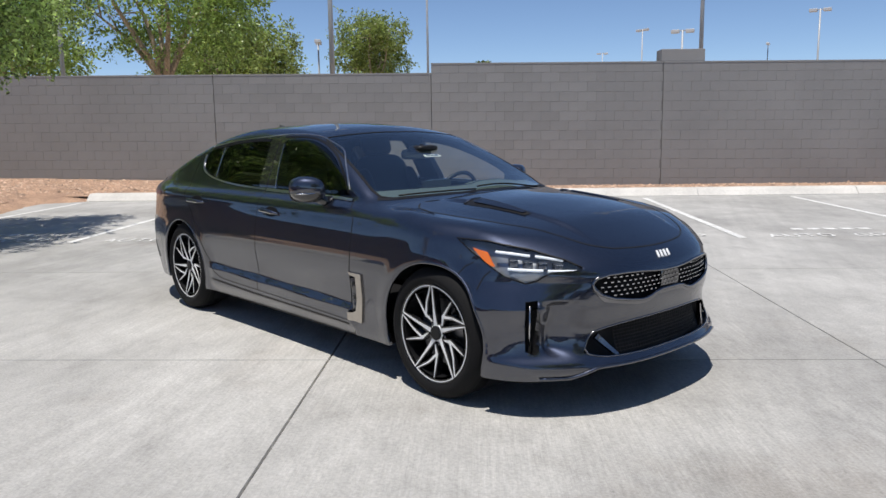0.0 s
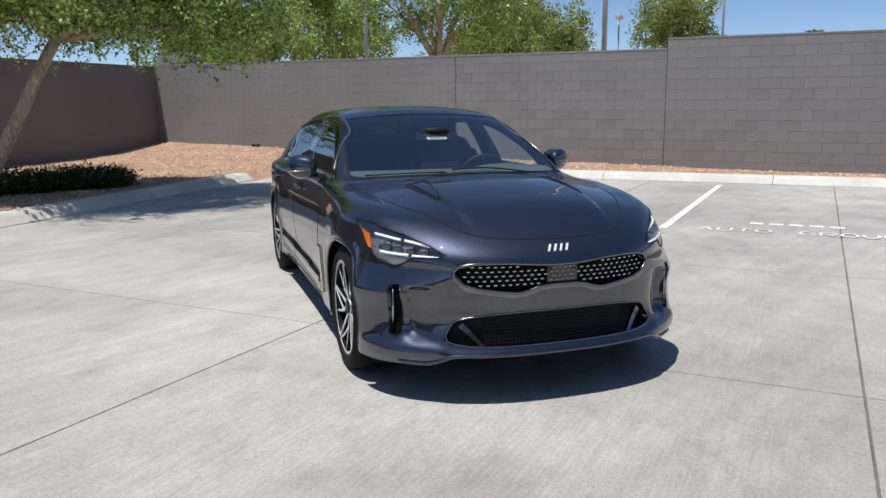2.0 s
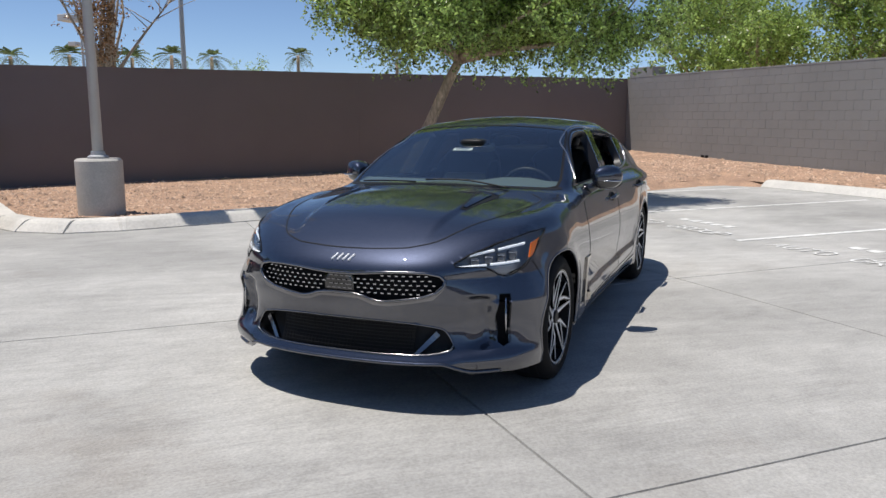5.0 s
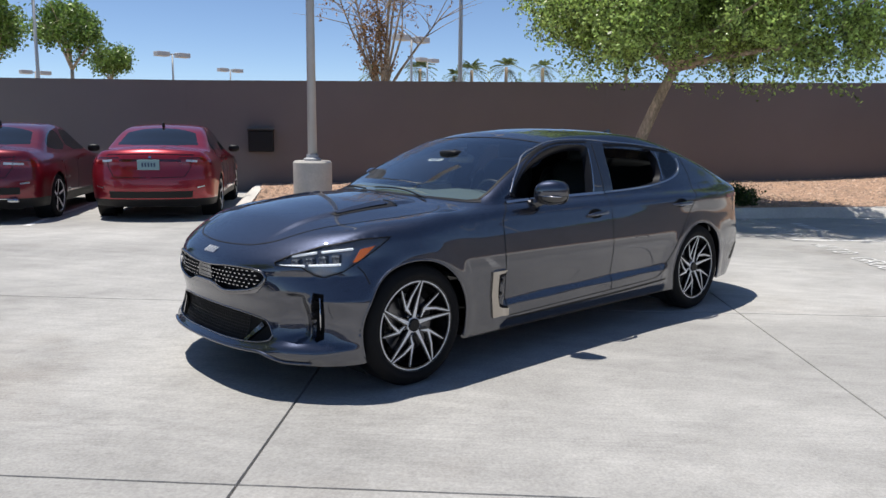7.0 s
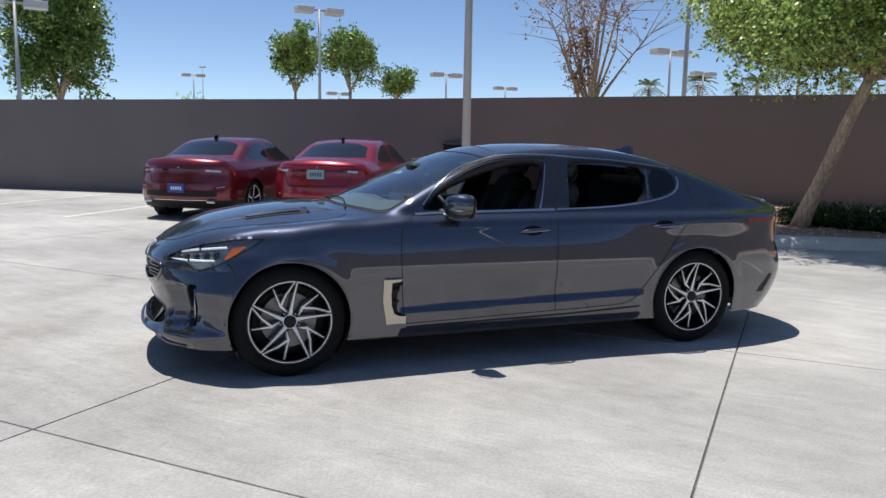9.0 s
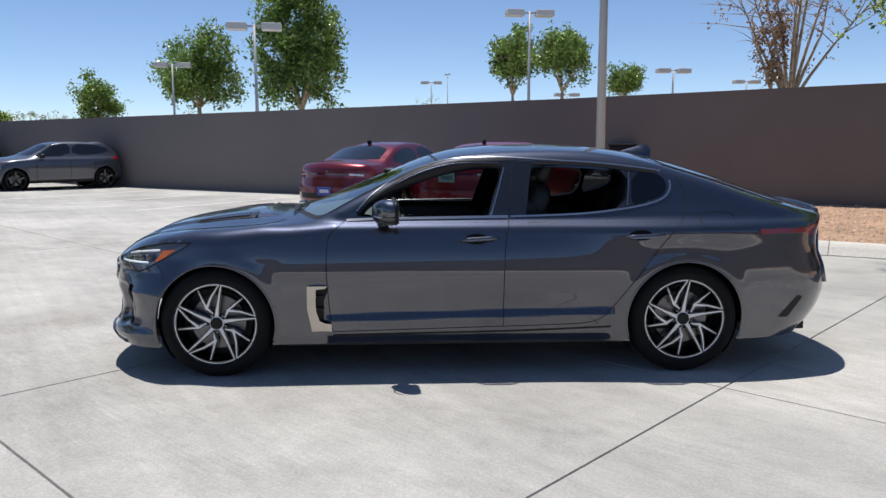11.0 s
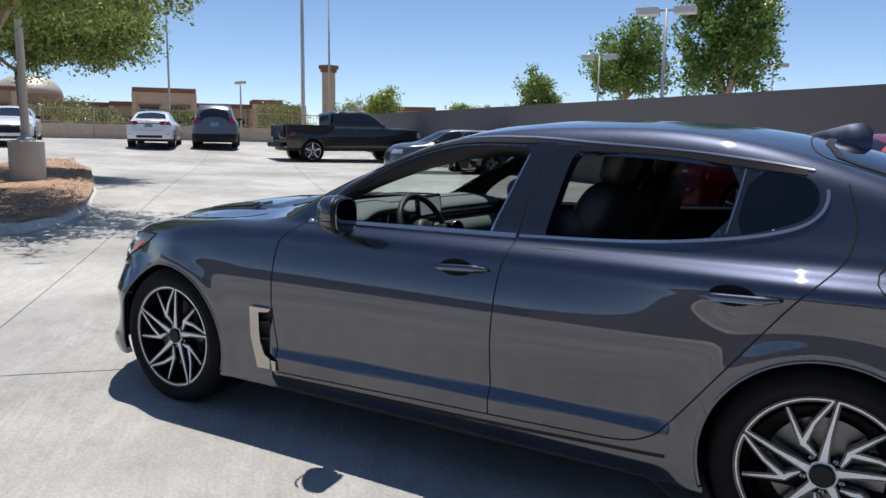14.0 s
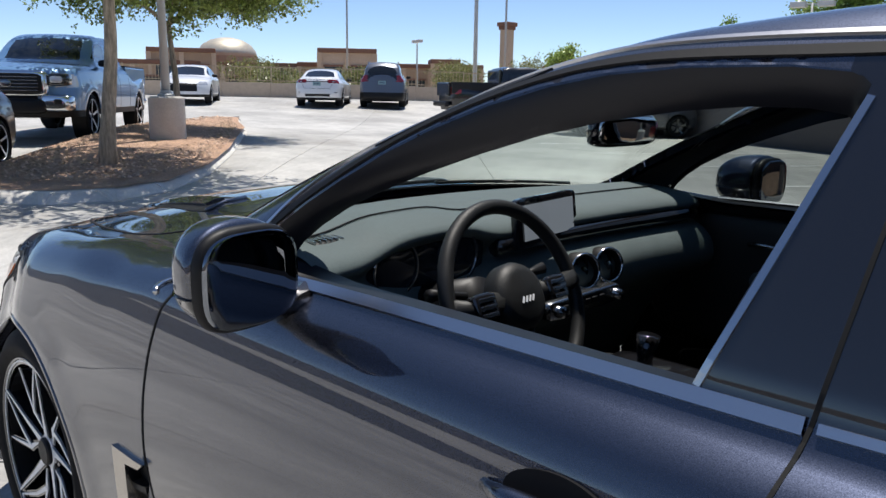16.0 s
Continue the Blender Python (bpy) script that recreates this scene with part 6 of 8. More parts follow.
for s in (1, -1):
    part("column_stalk", tube([(0.40, 0.365 + s * 0.05, 0.88), (0.385, 0.365 + s * 0.13, 0.90), (0.38, 0.365 + s * 0.165, 0.905)], [0.008, 0.008, 0.013], 8), M_BLACK, car, smooth=True)


def seat(name, x, y, wide, parent, head=True, label="black leather front seat"):
    st = part(name, superblock((x, y, 0.50), (0.26, wide, 0.10), (0.4, 0.5), (28, 12), None), M_LEATHER, parent, label, smooth=True)
    lean = Matrix.Translation((x - 0.24, y, 0.55)) @ Matrix.Rotation(-0.36, 4, "Y")
    part("backrest", superblock((0, 0, 0.30), (0.085, wide, 0.34), (0.5, 0.45), (28, 16), lean), M_LEATHER, st, smooth=True)
    for s in (1, -1):
        part("bolster", superblock((0.05, s * (wide - 0.03), 0.26), (0.085, 0.05, 0.26), (0.6, 0.6), (16, 12), lean), M_LEATHER, st, smooth=True)
    if head:
        part("headrest", superblock((0.02, 0, 0.725), (0.055, 0.13, 0.095), (0.6, 0.6), (22, 12), lean), M_LEATHER, st, smooth=True)
        for s in (1, -1):
            part("headrest_post", tube([tuple(lean @ Vector((0.01, s * 0.06, 0.60))), tuple(lean @ Vector((0.01, s * 0.06, 0.68)))], 0.007, 8), M_SATIN, st)
    return st


seat("driver_seat", -0.12, 0.37, 0.25, car)
seat("passenger_seat", -0.12, -0.37, 0.25, car)
rs = seat("rear_bench", -0.98, 0, 0.62, car, False, "black leather rear bench")
for y in (-0.38, 0.38):
    part("headrest", superblock((-1.50, y, 1.16), (0.05, 0.13, 0.08), (0.6, 0.6), (20, 10)), M_LEATHER, rs, smooth=True)
con = part("centre_console", superblock((-0.02, 0, 0.50), (0.50, 0.12, 0.17), (0.3, 0.4), (28, 12)), M_LEATHER, car, "black centre console", smooth=True)
part("gear_lever", tube([(0.22, 0.02, 0.64), (0.23, 0.02, 0.70), (0.225, 0.02, 0.755)], [0.016, 0.017, 0.026], 12), M_GLOSSBLACK, con, smooth=True)
part("console_plate", superblock((0.15, 0, 0.665), (0.20, 0.09, 0.008), (0.3, 0.3), (24, 6)), M_GLOSSBLACK, con, smooth=True)
for x0 in (0.02, -0.07):
    part("cup_ring", tube([(x0 + 0.042 * math.cos(a), -0.0 + 0.042 * math.sin(a), 0.676) for a in np.linspace(0, 2 * math.pi, 28, endpoint=False)], 0.004, 6, True), M_SATIN, con)
part("floor_pan", box(-1.6, -0.80, 0.26, 0.95, 0.80, 0.30), M_INNER, car)
part("parcel_shelf", box(-2.15, -0.62, 0.86, -1.45, 0.62, 0.90, 0.01), M_INNER, car)
for s in (1, -1):
    dp = part("door_panel", superblock((0.18, s * 0.765, 0.72), (0.46, 0.035, 0.20), (0.2, 0.4), (28, 12)), M_LEATHER, car, smooth=True)
    part("armrest", superblock((0.05, s * 0.72, 0.74), (0.26, 0.045, 0.035), (0.4, 0.5), (24, 10)), M_DASH, dp, smooth=True)
    part("inner_handle", tube([(0.33, s * 0.725, 0.84), (0.28, s * 0.71, 0.845), (0.22, s * 0.715, 0.84)], 0.007, 8), M_SATIN, dp, smooth=True)
    part("door_panel", superblock((-0.66, s * 0.765, 0.74), (0.36, 0.035, 0.20), (0.2, 0.4), (28, 12)), M_LEATHER, car, smooth=True)
rv = part("inner_mirror", superblock((0.33, 0, 1.185), (0.018, 0.125, 0.034), (0.4, 0.4), (12, 16)), M_GLOSSBLACK, car, "black rear-view mirror", smooth=True)
part("inner_mirror_glass", superblock((0.314, 0, 1.185), (0.004, 0.118, 0.028), (0.4, 0.4), (8, 16)), M_MIRROR, rv, smooth=True)
part("mirror_stem", tube([(0.34, 0, 1.20), (0.39, 0, 1.235)], [0.012, 0.02], 8), M_BLACK, rv)
part("sensor_housing", superblock((0.40, 0, 1.225), (0.07, 0.09, 0.02), (0.5, 0.6), (16, 8)), M_BLACK, car, smooth=True)

# ---- trees ----
def leaf_cloud(name, blobs, count, size, mat, seed, droop=0.25, clump=1.3, flat=0.0):
    """Leaves gathered in sprays inside rounded blobs (centre, radii)."""
    rnd = np.random.RandomState(seed)
    vol = np.array([b[1][0] * b[1][1] * b[1][2] for b in blobs], float)
    pick = rnd.choice(len(blobs), count // 10, p=vol / vol.sum())
    cen = np.array([b[0] for b in blobs], float)[pick]
    rad = np.array([b[1] for b in blobs], float)[pick]
    d = rnd.normal(size=(len(pick), 3))
    d /= np.linalg.norm(d, axis=1)[:, None]
    r = rnd.uniform(0.25, 1.0, len(pick)) ** 0.5
    r *= 1 + 0.22 * np.sin(d[:, 0] * 5 + seed) * np.sin(d[:, 1] * 6 + 1) + 0.12 * rnd.normal(size=len(pick))
    p = cen + d * rad * r[:, None]
    keep = np.array([noise.noise(Vector(q) * (1.1 / clump)) > -0.12 for q in p])
    p = p[keep]
    k = 10
    way = rnd.normal(size=(len(p), 3))
    way[:, 2] -= droop * 3
    way /= np.linalg.norm(way, axis=1)[:, None]
    t = np.linspace(0, 1, k)
    c = (p[:, None, :] + way[:, None, :] * (t[None, :, None] - 0.4) * size * 7 + rnd.normal(size=(len(p), k, 3)) * size * 0.9).reshape(-1, 3)
    n = len(c)
    nrm = rnd.normal(size=(n, 3)) * 0.55
    nrm[:, 2] += 0.2
    a = np.cross(nrm, rnd.normal(size=(n, 3)))
    a /= np.linalg.norm(a, axis=1)[:, None]
    b = np.cross(nrm, a)
    b /= np.linalg.norm(b, axis=1)[:, None]
    s = size * rnd.uniform(0.6, 1.3, n)[:, None]
    V = np.stack([c - a * s, c + b * s * 0.55, c + a * s, c - b * s * 0.55], 1).reshape(-1, 3)
    F = np.arange(4 * n).reshape(-1, 4)
    me = bpy.data.meshes.new(name)
    me.from_pydata(V.tolist(), [], F.tolist())
    me.materials.append(mat)
    me.update()
    return me


def limb_set(bm, start, ends, r0, rnd, twigs=3, n=7):
    for e in ends:
        e = Vector(e)
        mid = (start + e) / 2 + Vector((rnd.uniform(-0.2, 0.2), rnd.uniform(-0.2, 0.2), rnd.uniform(-0.05, 0.3))) * (e - start).length * 0.3
        add_tube(bm, [start, (start + mid) / 2 + Vector((0, 0, 0.05)), mid, (mid + e) / 2, e], [r0, r0 * 0.8, r0 * 0.55, r0 * 0.35, r0 * 0.12], n)
        for _ in range(twigs):
            q = mid + (e - mid) * rnd.uniform(0, 0.7)
            f = q + Vector((rnd.uniform(-1, 1), rnd.uniform(-1, 1), rnd.uniform(-0.1, 0.9))).normalized() * (e - start).length * rnd.uniform(0.25, 0.5)
            add_tube(bm, [q, (q + f) / 2 + Vector((0, 0, 0.04)), f], [r0 * 0.3, r0 * 0.2, r0 * 0.06], 5)


def tree(base, top, trunk_r, blobs, leaves, leaf_size, mat, seed, label, droop=0.25, bark=None, clump=1.3, limbs=None, group="", twigs=3):
    rnd = random.Random(seed)
    base, top = Vector(base), Vector(top)
    e = empty("tree", Matrix.Translation(base), label, "tree", group)
    back = Matrix.Translation(-base)
    bm = bmesh.new()
    pts, rad = [], []
    for i in range(8):
        t = i / 7
        w = Vector((math.sin(t * 5 + seed), math.cos(t * 4 + seed), 0)) * 0.05 * (top - base).length * t * (1 - t)
        pts.append(base + (top - base) * t + w + Vector((0, 0, -0.15 if i == 0 else 0)))
        rad.append(trunk_r * (1.35 - 0.35 * min(1, t * 5)) * (1 - 0.35 * t))
    add_tube(bm, pts, rad, 12)
    bmesh.ops.transform(bm, matrix=back, verts=bm.verts)
    part("trunk", bm, bark or M_BARK, e, smooth=True)
    lm = bmesh.new()
    ends = limbs or [Vector(c) + Vector((rnd.uniform(-0.4, 0.4) * r[0], rnd.uniform(-0.4, 0.4) * r[1], rnd.uniform(-0.2, 0.4) * r[2])) for c, r in blobs]
    limb_set(lm, top, ends, trunk_r * 0.55, rnd, twigs)
    bmesh.ops.transform(lm, matrix=back, verts=lm.verts)
    tagged(part("branching", lm, bark or M_BARK, e, smooth=True), kind="stuff")
    if leaves:
        cr = part("crown", leaf_cloud("crown", [((Vector(c) - base), r) for c, r in blobs], leaves, leaf_size, mat, seed, droop, clump), None, e)
        tagged(cr, kind="stuff")
    return e


def blobs_round(c, r, k, seed, small=0.55):
    rnd = random.Random(seed)
    out = [(tuple(c), tuple(v * 0.8 for v in r))]
    for i in range(k):
        a = 2 * math.pi * i / k + rnd.uniform(-0.4, 0.4)
        h = rnd.uniform(-0.55, 0.6)
        out.append(((c[0] + r[0] * 0.62 * math.cos(a), c[1] + r[1] * 0.62 * math.sin(a), c[2] + r[2] * h), tuple(v * small * rnd.uniform(0.75, 1.15) for v in r)))
    return out


# the leaning tree in the gravel bed
TREE_C = Vector((-7.6, -3.0, 3.83))
tree((-7.85, -4.6, 0.12), (-7.7, -3.3, 2.45), 0.125,
     [(tuple(TREE_C + (Vector(c) - Vector((-7.6, -3.0, 4.05))) * 0.86), (r[0] * 0.88, r[1] * 0.88, r[2])) for c, r in (((-7.6, -2.9, 4.4), (2.6, 2.8, 1.7)), ((-7.2, -4.8, 4.0), (1.6, 1.4, 1.2)), ((-8.2, -0.9, 3.5), (1.8, 1.8, 1.25)), ((-6.0, -3.2, 3.7), (1.6, 1.9, 1.15)), ((-9.6, -3.4, 3.9), (1.7, 2.0, 1.3)), ((-7.6, -3.6, 5.6), (1.9, 1.9, 1.0)), ((-6.6, -1.2, 3.4), (1.2, 1.3, 0.7)), ((-8.6, 0.2, 3.35), (1.1, 1.0, 0.7)), ((-6.3, -4.5, 3.6), (1.1, 1.0, 0.7)), ((-7.6, -3.2, 3.35), (1.9, 1.9, 0.65)), ((-7.3, -4.6, 3.35), (1.3, 1.3, 0.6)), ((-7.3, -5.7, 4.5), (1.5, 1.3, 1.1)))],
     270000, 0.035, M_LEAF_S, 11, "leaning green shade tree with a dense drooping crown in gravel", droop=0.22, clump=0.85)
# trees beyond the block wall
GREY = (((-20.0, 6.9, 0), (-20.0, 6.9, 2.9), 0.2, (-20.0, 6.9, 5.3), (3.3, 3.3, 2.5), 16000, 0.085, M_LEAF_D, 21),
        ((-34.6, 6.2, 0), (-34.6, 6.2, 2.8), 0.2, (-34.6, 6.2, 5.6), (3.1, 3.1, 3.0), 12000, 0.12, M_LEAF, 22),
        ((-35.3, 18.1, 0), (-35.3, 18.1, 2.6), 0.18, (-35.3, 18.1, 4.9), (3.2, 3.2, 2.2), 10000, 0.12, M_LEAF_Y, 23),
        ((-43.5, 33.0, 0), (-43.5, 33.0, 4.2), 0.2, (-43.5, 33.0, 7.3), (3.0, 3.0, 2.9), 10000, 0.14, M_LEAF_Y, 24),
        ((-33.5, -0.5, 0), (-33.5, -0.5, 2.8), 0.2, (-33.5, -0.5, 5.6), (3.2, 3.2, 2.9), 12000, 0.12, M_LEAF, 25),
        ((-26.0, 11.5, 0), (-26.0, 11.5, 2.8), 0.18, (-26.0, 11.5, 4.6), (2.3, 2.3, 1.7), 8000, 0.10, M_LEAF_Y, 26),
        ((-26.5, 1.6, 0), (-26.5, 1.6, 2.8), 0.18, (-26.5, 1.6, 4.3), (2.0, 2.0, 1.6), 7000, 0.10, M_LEAF, 27))
for b, t, tr, c, r, k, ls, mt, sd in GREY:
    tree(b, t, tr, blobs_round(c, r, 7, sd), int(k * 2.7), ls * 0.72, mt, sd, "green roadside tree behind the block wall", droop=0.2, group="trees behind the walls")
# trees beyond the stucco wall
DARKS = (((7.0, -40.5, 0), (7.0, -40.5, 3.4), 0.28, (7.0, -40.5, 8.2), (2.6, 2.6, 5.4), 23000, 0.12, M_LEAF_W, 31, "tall dark green tree behind the stucco wall"),
         ((15.6, -50.0, 0), (15.6, -50.0, 3.9), 0.2, (15.6, -50.0, 6.8), (2.9, 2.9, 2.7), 15000, 0.12, M_LEAF_W, 32, "round green tree behind the stucco wall"),
         ((-5.6, -41.5, 0), (-5.6, -41.5, 4.2), 0.12, (-5.6, -41.5, 6.3), (1.6, 1.6, 1.8), 6000, 0.10, M_LEAF_W, 33, "small round green tree behind the stucco wall"),
         ((-7.3, -34.5, 0), (-7.3, -34.5, 4.0), 0.12, (-7.3, -34.5, 5.9), (1.65, 1.65, 1.45), 7000, 0.085, M_LEAF_W, 34, "small round green tree behind the stucco wall"),
         ((-16.0, -55.0, 0), (-16.0, -55.0, 4.6), 0.12, (-16.0, -55.0, 6.2), (1.6, 1.6, 1.4), 5000, 0.10, M_LEAF_W, 35, "small round green tree behind the stucco wall"),
         ((27.0, -61.0, 0), (27.0, -61.0, 2.5), 0.15, (27.0, -61.0, 5.0), (1.9, 1.9, 2.1), 6000, 0.13, M_LEAF_W, 36, "far green tree beyond the lot"),
         ((53.6, -74.6, 0), (53.6, -74.6, 2.5), 0.15, (53.6, -74.6, 4.8), (2.0, 2.0, 1.9), 5000, 0.16, M_LEAF, 37, "far green tree beyond the lot"),
         ((46.0, -80.0, 0), (46.0, -80.0, 2.0), 0.15, (46.0, -80.0, 3.8), (1.5, 1.5, 1.3), 3500, 0.16, M_LEAF, 38, "far green tree beyond the lot"))
for b, t, tr, c, r, k, ls, mt, sd, lb in DARKS:
    tree(b, t, tr, blobs_round(c, r, 6, sd), int(k * 1.7), ls, mt, sd, lb, droop=0.2, group="trees behind the walls")
# the sparse tree with brown leaves
rb = random.Random(7)
BARE = Vector((-8.5, -12.3, 0))
bare_ends = [BARE + Vector((1.9 * math.cos(a) * q, 1.9 * math.sin(a) * q, z)) for a, q, z in (
    (0.2, 0.7, 5.0), (1.3, 0.5, 5.8), (2.3, 0.9, 4.6), (3.2, 0.6, 6.0), (4.2, 0.9, 4.9), (5.2, 0.6, 5.7),
    (5.9, 0.7, 4.9), (2.8, 0.3, 6.3), (1.0, 0.2, 6.5), (3.7, 0.7, 5.4), (0.7, 0.8, 5.2))]
tree(BARE, BARE + Vector((0.1, 0.0, 2.2)), 0.085, [(BARE + Vector((0.1, 0.0, 4.9)), (1.9, 1.9, 1.5)), (BARE + Vector((0.3, -0.2, 5.6)), (1.7, 1.7, 1.0))], 4200, 0.036, M_LEAF_B, 41, "nearly bare tree with a few brown leaves", limbs=bare_ends, twigs=10)
tree(BARE + Vector((0.5, 0.3, 0)), BARE + Vector((0.75, 0.45, 2.6)), 0.07, [(BARE + Vector((0.8, 0.5, 3.5)), (0.4, 0.4, 1.1))], 1800, 0.038, M_LEAF_B, 42, "slim half-bare tree with orange-brown leaves behind the wall", limbs=[BARE + Vector((1.2, 0.2, 4.4)), BARE + Vector((0.6, 1.1, 4.8)), BARE + Vector((1.5, 0.9, 3.9))])
# far hedges and bushes
for k, (x, y, r, h, mt) in enumerate(((-41.4, -95.7, 5.0, 6.6, M_LEAF_D), (-50.2, -92.5, 4.2, 6.2, M_LEAF), (38, -30, 1.6, 2.0, M_LEAF_O), (40, -25.5, 1.8, 1.9, M_LEAF_O), (49, -30, 2.4, 2.9, M_LEAF_O), (49.5, -52.5, 2.4, 3.6, M_LEAF_O), (45, -56, 2.2, 3.6, M_LEAF_O), (60, -62, 2.6, 4.0, M_LEAF_O), (36, -72, 3.4, 3.8, M_LEAF_O), (24, -82, 3.6, 4.2, M_LEAF_O), (-2, -84, 2.6, 6.6, M_LEAF), (-54.9, -42.9, 2.3, 8.2, M_LEAF), (-52.0, -46.6, 1.4, 6.9, M_LEAF), (-60.0, -40.0, 2.2, 6.4, M_LEAF))):
    sh = empty("bush", Matrix.Translation((x, y, rise(x, y) - 0.1)), "pale olive desert bush far behind the lot", "bush", "far bushes")
    tagged(part("foliage", leaf_cloud("foliage", blobs_round((0, 0, h * 0.5), (r, r, h * 0.52), 6, 60 + k), 7000, 0.085, mt, 60 + k, 0.1), None, sh), kind="stuff")
    tw = bmesh.new()
    limb_set(tw, Vector((0, 0, -0.1)), [Vector((r * 0.5 * math.cos(a), r * 0.5 * math.sin(a), h * 0.6)) for a in (0.3, 1.6, 2.9, 4.1, 5.3)], 0.09, rb, 1, 5)
    tagged(part("stems", tw, M_BARK, sh), kind="stuff")
# hedge by the leaning tree
hedge = empty("shrub", Matrix.Translation((-8.75, -3.55, 0.12)), "low dark green shrub at the foot of the tree", "shrub")
hb = [((0.55 - 0.11 * i, -1.35 + 0.27 * i, 0.14), (0.38, 0.38, 0.21)) for i in range(9)]
tagged(part("foliage", leaf_cloud("foliage", hb, 28000, 0.024, M_SHRUB, 81, 0.0, 40.0), None, hedge), kind="stuff")
tw = bmesh.new()
for c, r in hb:
    limb_set(tw, Vector((c[0], c[1], -0.05)), [Vector((c[0] + 0.25 * math.cos(a), c[1] + 0.25 * math.sin(a), 0.3)) for a in (0.5, 2.5, 4.5)], 0.02, rb, 1, 4)
tagged(part("stems", tw, M_BARK, hedge), kind="stuff")


def palm(x, y, h, seed, crown=1.6):
    rnd = random.Random(seed)
    e = empty("palm_tree", Matrix.Translation((x, y, 0)), "distant fan palm with a bare trunk", "palm tree", "palms")
    part("trunk", tube([(0, 0, -0.2), (0.05, 0, h * 0.5), (0, 0, h)], [0.22, 0.17, 0.15], 8), M_BARK, e, smooth=True)
    V, F = [], []
    for i in range(46):
        a, el = rnd.uniform(0, 6.28), rnd.uniform(-0.7, 1.2)
        d = Vector((math.cos(a) * math.cos(el), math.sin(a) * math.cos(el), math.sin(el)))
        s = Vector((-math.sin(a), math.cos(a), 0))
        c = Vector((0, 0, h))
        ln = crown * rnd.uniform(0.75, 1.1)
        for j in range(7):
            t0, t1 = 0.25 + 0.75 * j / 7, 0.25 + 0.75 * (j + 0.8) / 7
            for sg in (-1, 1):
                p0 = c + d * ln * t0 - Vector((0, 0, 0.45 * t0 * t0 * ln))
                p1 = c + d * ln * t1 - Vector((0, 0, 0.5 * t1 * t1 * ln)) + s * sg * 0.35 * ln * (1 - t0 * 0.7)
                k = len(V)
                V += [p0, p0 + d * 0.07 * ln, p1]
                F.append((k, k + 1, k + 2))
    tagged(part("fronds", mesh_of("fronds", V, F, M_PALM), None, e), kind="stuff")


for k, (x, y, h, c) in enumerate(((-41.4, -56.9, 7.0, 1.7), (-44.8, -54.0, 7.3, 1.9), (-48.4, -50.5, 7.2, 1.9), (-46.9, -51.4, 6.6, 1.3), (-50.7, -48.1, 7.5, 1.9), (-52.9, -45.4, 7.4, 1.6), (-57.5, -39.1, 7.7, 1.7), (-62.5, -31.2, 7.5, 1.8), (-47.0, 22.0, 7.4, 2.2), (-49.5, 20.0, 6.8, 2.0), (-60.0, 62.0, 8.5, 2.0), (-62, 48, 8.2, 2.0))):
    palm(x, y, h, 90 + k, c)

# ---- lot lamps around ----
for x, y, h in ((7.15, -28.5, 6.45), (15.9, -45.3, 6.5), (-5.2, -32.0, 7.6), (-16.9, -46.0, 6.2), (-27.6, -59.3, 6.5), (-22.7, -28.5, 6.3), (-13.5, -65.1, 5.8), (8.1, -64.5, 7.3), (-1.4, -79.6, 8.0), (-38.0, -45.0, 7.2)):
    street_lamp(Vector((x, y, 0)), h, base_high=0.0, label="grey lot lamp with two pale shoebox heads beyond the wall", turn=0.12, pole_r=0.09, big=1.4)
for x, y, h, pr in ((-20.5, 13.6, 12.0, 0.11), (-25.8, 23.1, 12.0, 0.07), (-9.5, 21.1, 12.0, 0.08), (-29.3, 6.6, 11.0, 0.10), (26.4, -28.6, 12.0, 0.12), (36.8, -43.5, 13.0, 0.10), (45.0, -35.2, 12.0, 0.09), (-11.9, -13.1, 9.5, 0.075)):
    street_lamp(Vector((x, y, 0)), h, base_high=0.0, heads=2, label="tall slim grey light pole beyond the wall", turn=x, pole_r=pr)
for x, y, h in ((-45.2, 71.9, 12.2), (-22.0, 61.6, 10.6), (-66.4, 93.7, 12.6), (-46.6, 105.4, 13.0), (-26.3, 48.3, 8.4), (-45.8, 29.7, 8.2), (48.8, -46.0, 5.6), (-6.0, -150.0, 15.0)):
    street_lamp(Vector((x, y, 0)), h, base_high=0.0, heads=2, label="distant grey light pole with pale heads", turn=x * 0.7, pole_r=0.10)

# ---- island with its tree and lamp ----
ISLAND = [(8.3, -0.6), (7.65, -1.2), (7.45, -1.85), (7.75, -2.6), (8.85, -3.75), (10.75, -5.2), (15.4, -8.35), (18.6, -10.1), (20.4, -11.2), (20.9, -11.0), (20.6, -10.2), (18.4, -7.9), (15.98, -5.61), (11.97, -2.69), (10.2, -1.39), (9.0, -0.55), (8.3, -0.6)]
make_kerb("kerb_of_island", ISLAND, "pale concrete kerb round the gravel island", width=0.5, step=2.4, high=0.12)
ic = Vector((13.2, -5.3, 0))
iv = [(ic.x, ic.y, rise(ic.x, ic.y) + 0.17)]
ring = dense(np.array(ISLAND[:-1]), True, 0.4)
for w in (0.5, 0.97):
    for q in ring:
        p = ic + (Vector((q[0], q[1], 0)) - ic) * w
        iv.append((p.x, p.y, rise(p.x, p.y) + (0.17 if w < 0.9 else 0.12) + 0.02 * noise.noise(p * 1.7)))
k = len(ring)
ifc = [(0, 1 + i, 1 + (i + 1) % k) for i in range(k)] + [(1 + i, 1 + k + i, 1 + k + (i + 1) % k, 1 + (i + 1) % k) for i in range(k)]
tagged(new("gravel_of_island", mesh_of("gravel_of_island", iv, ifc, M_GRAVEL, True)), "reddish gravel and leaf litter on the island", "gravel", kind="structure")
